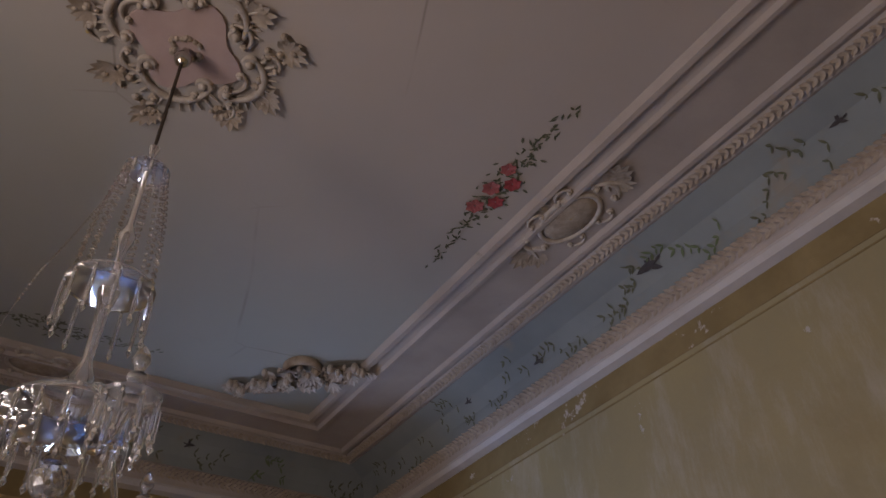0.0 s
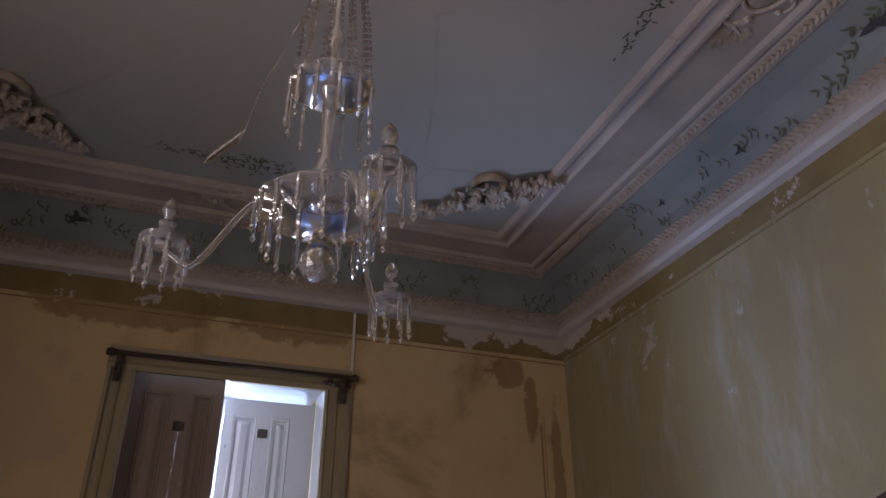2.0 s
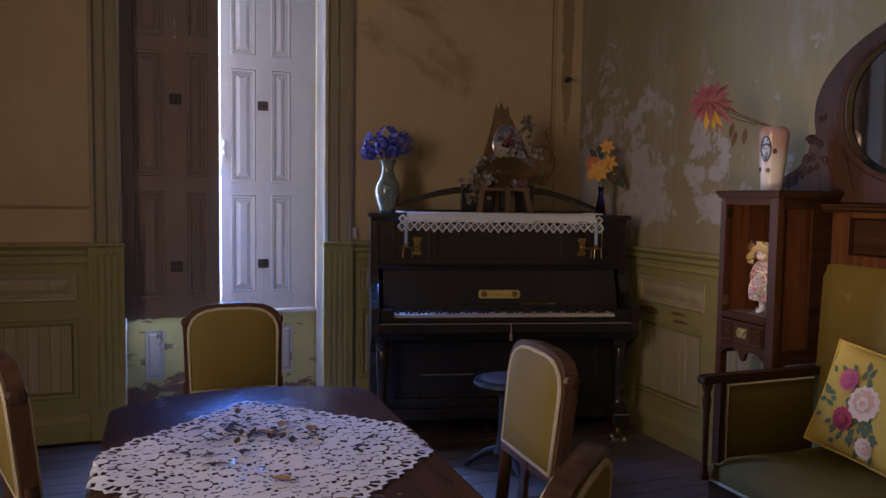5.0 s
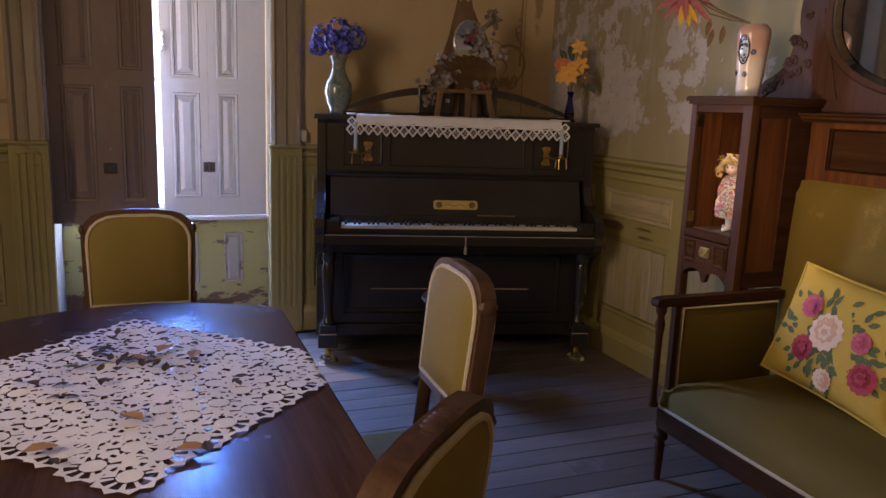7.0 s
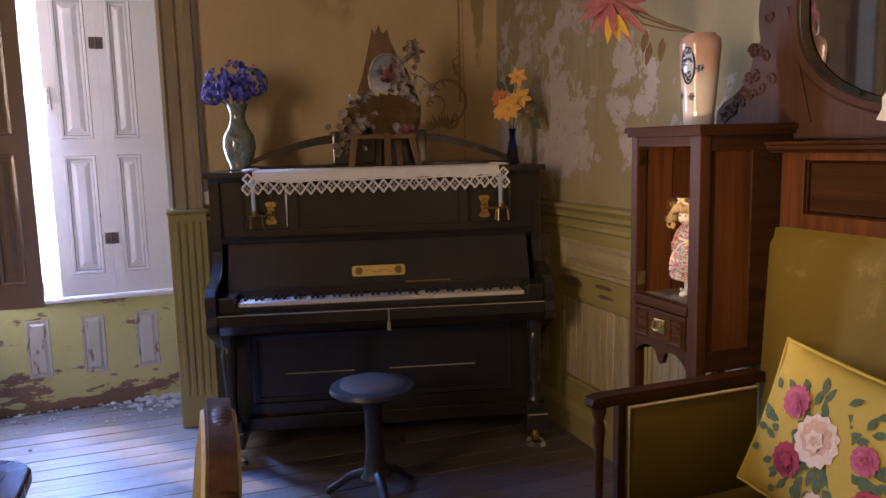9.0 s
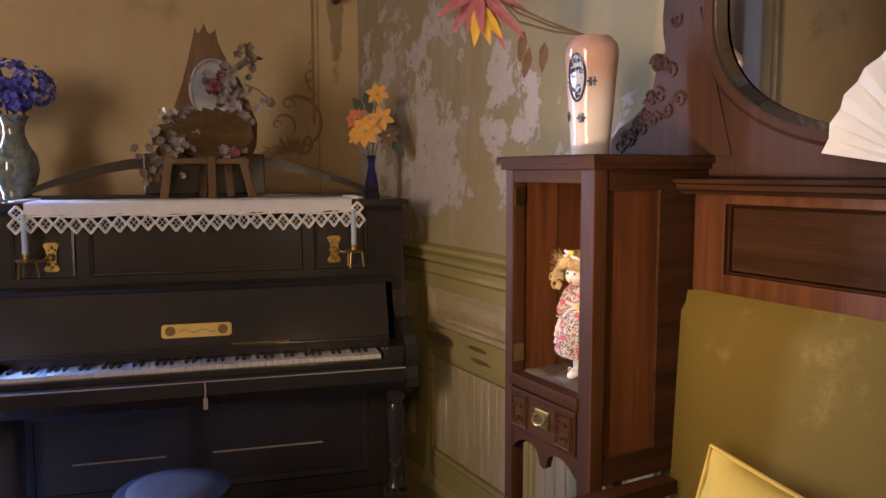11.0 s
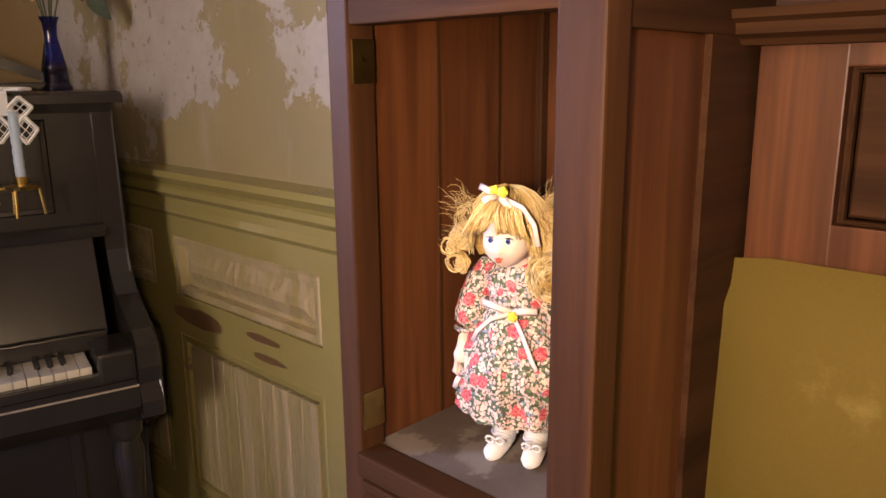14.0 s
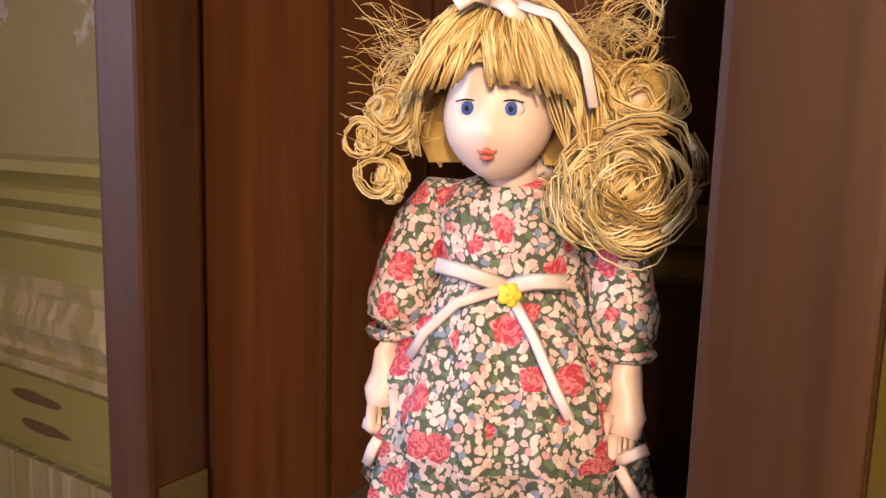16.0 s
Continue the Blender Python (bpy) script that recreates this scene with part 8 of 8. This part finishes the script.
    for k in range(120):
        t = 2 * math.pi * (k + random.uniform(-0.4, 0.4)) / 120
        front = math.sin(t) < -0.45
        reach = random.uniform(0.95, 1.2) if front else random.uniform(1.5, 2.0)
        bulge, swirl = random.uniform(1.02, 1.18), random.uniform(-0.35, 0.35)
        guide = []
        for i in range(9):
            f = i / 8
            ph = 0.06 + f * reach
            tt = t + swirl * math.sin(f * 3)
            guide.append(hc + Vector((math.sin(ph) * math.cos(tt) * 0.0375, math.sin(ph) * math.sin(tt) * 0.0345 + 0.004, math.cos(ph) * 0.0445)) * bulge)
        clump(guide, 9, 0.0050)
    for k in range(44):
        f0 = k / 43
        x = -0.026 + 0.052 * f0
        side = -1 if f0 < 0.42 else 1
        lift, low = random.uniform(0.0, 0.005), random.uniform(-0.0015, 0.0025)
        guide = []
        for i in range(10):
            f = i / 9
            guide.append(hc + Vector((0.004 + (x - 0.004) * (0.25 + 0.95 * f ** 0.8) + side * 0.005 * f ** 3, 0.0 - 0.0325 * math.sin(min(1, f * 1.15) * 1.5) - lift * math.sin(f * 3.1) - 0.002 * math.sin(f * 6 + k), 0.046 - (0.0335 - low) * f ** 1.7 - 0.007 * f * f * (abs(x) / 0.026) ** 2)))
        clump(guide, 11, 0.0034, 0.5)

    def curl(c, r, turns, count, axis, spread, th=0.00040):
        """A soft ringlet: locks winding about one axis and drifting along it."""
        a = Vector(axis).normalized()
        for q in range(count):
            a2 = (a + Vector((random.gauss(0, 0.30), random.gauss(0, 0.30), random.gauss(0, 0.30)))).normalized()
            u = a2.orthogonal().normalized()
            w = a2.cross(u)
            rr = r * (0.50 + 0.55 * (q + 0.5) / count)
            drift = random.uniform(-1.2, 1.2) * spread
            pts = spiral(Vector(c) + a * random.gauss(0, spread) + u * random.gauss(0, r * 0.14) + w * random.gauss(0, r * 0.14), rr, rr * random.uniform(0.35, 0.9), random.uniform(0, 6.28), -turns * random.uniform(0.5, 0.9), 18, u, w)
            pts = [p + a2 * (drift * k / 9) + u * (r * 0.08 * math.sin(k * 0.8 + q)) for k, p in enumerate(pts)]
            clump(pts, 8, r * 0.20, 0.30, th)
    for p0, p1, p2, cnt in (((0.030, -0.004, 0.024), (0.047, -0.010, 0.006), (0.046, -0.010, -0.012), 9), ((-0.030, -0.002, 0.022), (-0.044, -0.006, 0.010), (-0.046, -0.006, -0.004), 7), ((0.030, -0.012, 0.020), (0.040, -0.020, 0.004), (0.040, -0.014, -0.014), 8)):
        for q in range(cnt):
            o = Vector((random.gauss(0, 0.003), random.gauss(0, 0.005), random.gauss(0, 0.003)))
            a, m, e = hc + Vector(p0) + o, hc + Vector(p1) + o * 1.3, hc + Vector(p2) + o
            clump([a * (1 - f) ** 2 + m * (2 * f * (1 - f)) + e * f * f for f in [i / 9 for i in range(10)]], 10, 0.0040)
    curl(hc + Vector((0.052, -0.010, -0.029)), 0.025, 1.3, 34, (0.25, -1, 0.15), 0.009)
    curl(hc + Vector((0.060, -0.002, 0.010)), 0.018, 1.0, 12, (0.2, -1, 0.3), 0.005)
    curl(hc + Vector((0.044, 0.008, 0.000)), 0.020, 1.0, 12, (0.3, -1, 0.1), 0.008)
    curl(hc + Vector((-0.048, -0.006, 0.000)), 0.014, 1.3, 11, (-0.2, -1, 0.1), 0.004)
    curl(hc + Vector((-0.058, -0.004, -0.010)), 0.010, 1.4, 8, (-0.2, -1, 0), 0.003)
    curl(hc + Vector((-0.050, -0.002, -0.027)), 0.011, 1.4, 8, (-0.3, -1, 0.2), 0.003)
    curl(hc + Vector((-0.046, 0.004, 0.020)), 0.015, 0.8, 7, (-0.2, -1, 0.4), 0.006, 0.00030)
    curl(hc + Vector((0.052, 0.006, 0.034)), 0.016, 0.8, 7, (0.3, -1, 0.3), 0.006, 0.00030)
    for k in range(240):
        s = random.choice((-1, 1, 1))
        p0 = hc + Vector((s * random.uniform(0.026, 0.044), random.uniform(-0.01, 0.012), random.uniform(-0.012, 0.042)))
        d = Vector((s * random.uniform(0.3, 1), random.uniform(-0.5, 0.3), random.uniform(-0.3, 1.0))).normalized()
        q = d.orthogonal().normalized()
        w, bend = d.cross(q), random.uniform(0.4, 1.1)
        tube(b, [p0 + d * (0.0042 * i) + q * (0.004 * math.sin(i * bend)) + w * (0.003 * math.cos(i * bend)) for i in range(8)], 0.00014, 3)
    sec(1)
    # ribbons: bow at the waist, bow and band in the hair
    def band(pts, w, up, th=0.00022):
        tube(b, pts, w / 2, 6, th / (w / 2) * 2, up)
    yb, zb = -0.0405, 0.176
    band([(0.004, yb, zb), (-0.014, yb - 0.003, zb + 0.006), (-0.030, yb + 0.002, zb + 0.008)], 0.0078, (0, -1, 0.0))
    band([(0.004, yb, zb), (0.016, yb - 0.002, zb + 0.004), (0.030, yb + 0.002, zb + 0.004)], 0.0078, (0, -1, 0.0))
    band([(0.004, yb, zb), (-0.018, yb - 0.004, zb - 0.008), (-0.034, yb - 0.002, zb - 0.024), (-0.042, yb + 0.004, zb - 0.038)], 0.0052, (0, -1, 0.0))
    band([(0.004, yb, zb), (0.018, yb - 0.008, zb - 0.020), (0.030, yb - 0.014, zb - 0.042), (0.036, yb - 0.016, zb - 0.052)], 0.0052, (0, -1, 0.0))
    hb = hc + Vector((-0.001, -0.024, 0.0475))
    for e in ((-0.022, 0.006, 0.008), (0.014, -0.004, -0.010), (-0.012, -0.010, -0.004)):
        band([hb, hb + Vector(e) * 0.5 + Vector((0, -0.003, 0.002)), hb + Vector(e)], 0.007, (0, -1, 0.3))
    band([hc + Vector((0.006, -0.026, 0.0465)), hc + Vector((0.026, -0.030, 0.0395)), hc + Vector((0.0385, -0.032, 0.024)), hc + Vector((0.0435, -0.034, 0.004))], 0.0050, (0.5, -1, 0.2))
    for s in (-1, 1):
        c = Vector((s * 0.056, -0.034, 0.098))
        for e in ((0.014, 0, 0.008), (-0.010, 0, 0.004), (0.014, 0, -0.022), (-0.008, 0, -0.018)):
            band([c, c + Vector(e) * 0.5 + Vector((0, -0.003, 0.001)), c + Vector(e)], 0.006, (0, -1, 0.1))
    sec(7)
    for c in (Vector((0.006, yb - 0.005, zb - 0.002)), hc + Vector((0.005, -0.028, 0.0525)), hc + Vector((-0.005, -0.024, 0.0530))):
        for q in range(3):
            for k in range(5):
                a = 2 * math.pi * (k + 0.4 * q) / 5
                r = 0.0052 * (1 - 0.28 * q)
                ball(b, c + Vector((r * 0.6 * math.cos(a), -0.0012 * q, r * 0.6 * math.sin(a))), r * 0.55, 8, (1, 0.7, 1))
    sec(8)
    ob = part("doll", b, mats)
    ob.matrix_world = pose(2.268, 2.826, 0.888, 0, 0, -72)
    tagged(ob, "porcelain doll with blond curls and a floral dress on a shelf", "doll")


build_doll()


# ---- floor boards, last: long boards running east and west ----
random.seed(40)
bw = 0.118
y = YB
lengths = []
shared = []
for k in range(4):
    bb = box(B(), -0.5, 0.5, 0.002, bw - 0.002, -0.022, 0.0 - 0.0006 * k, 0.0015, seg=1)
    me = bpy.data.meshes.new("board")
    bb.to_mesh(me)
    bb.free()
    me.materials.append(FLOOR)
    shared.append(me)
while y < 5.33:
    a, z = (XL, XR) if y + bw <= YW else (OX0, OX1)
    cuts = [a] + sorted(random.uniform(a + 0.3, z - 0.3) for _ in range(2 if z - a > 2 else 0)) + [z]
    for c0, c1 in zip(cuts, cuts[1:]):
        o = new("board", random.choice(shared))
        o.parent = floor
        o.location = ((c0 + c1) / 2, y, random.uniform(-0.0015, 0.0))
        o.scale = (c1 - c0 - 0.002, 1, 1)
    y += bw

# fallen plaster crumbs along the apron board
b = B()
random.seed(41)
for k in range(170):
    x = random.uniform(OX0 + 0.02, OX1 - 0.02)
    yy = 5.34 - abs(random.gauss(0, 0.16))
    if yy < 4.75:
        continue
    r = random.uniform(0.003, 0.012)
    ball(b, (x, yy, r * 0.4), r, 6, (1, random.uniform(0.6, 1.3), 0.6))
for k in range(110):
    x = OX1 - 0.03 - abs(random.gauss(0, 0.17))
    yy = 5.335 - abs(random.gauss(0, 0.07))
    r = random.uniform(0.006, 0.020)
    ball(b, (x, yy, r * 0.3 + random.uniform(0, 0.015) * (yy > 5.27)), r, 6, (1, random.uniform(0.6, 1.3), 0.6))
tagged(part("plaster_crumbs", b, RUBBLE), "fallen plaster crumbs below the window", "rubble", kind="stuff")
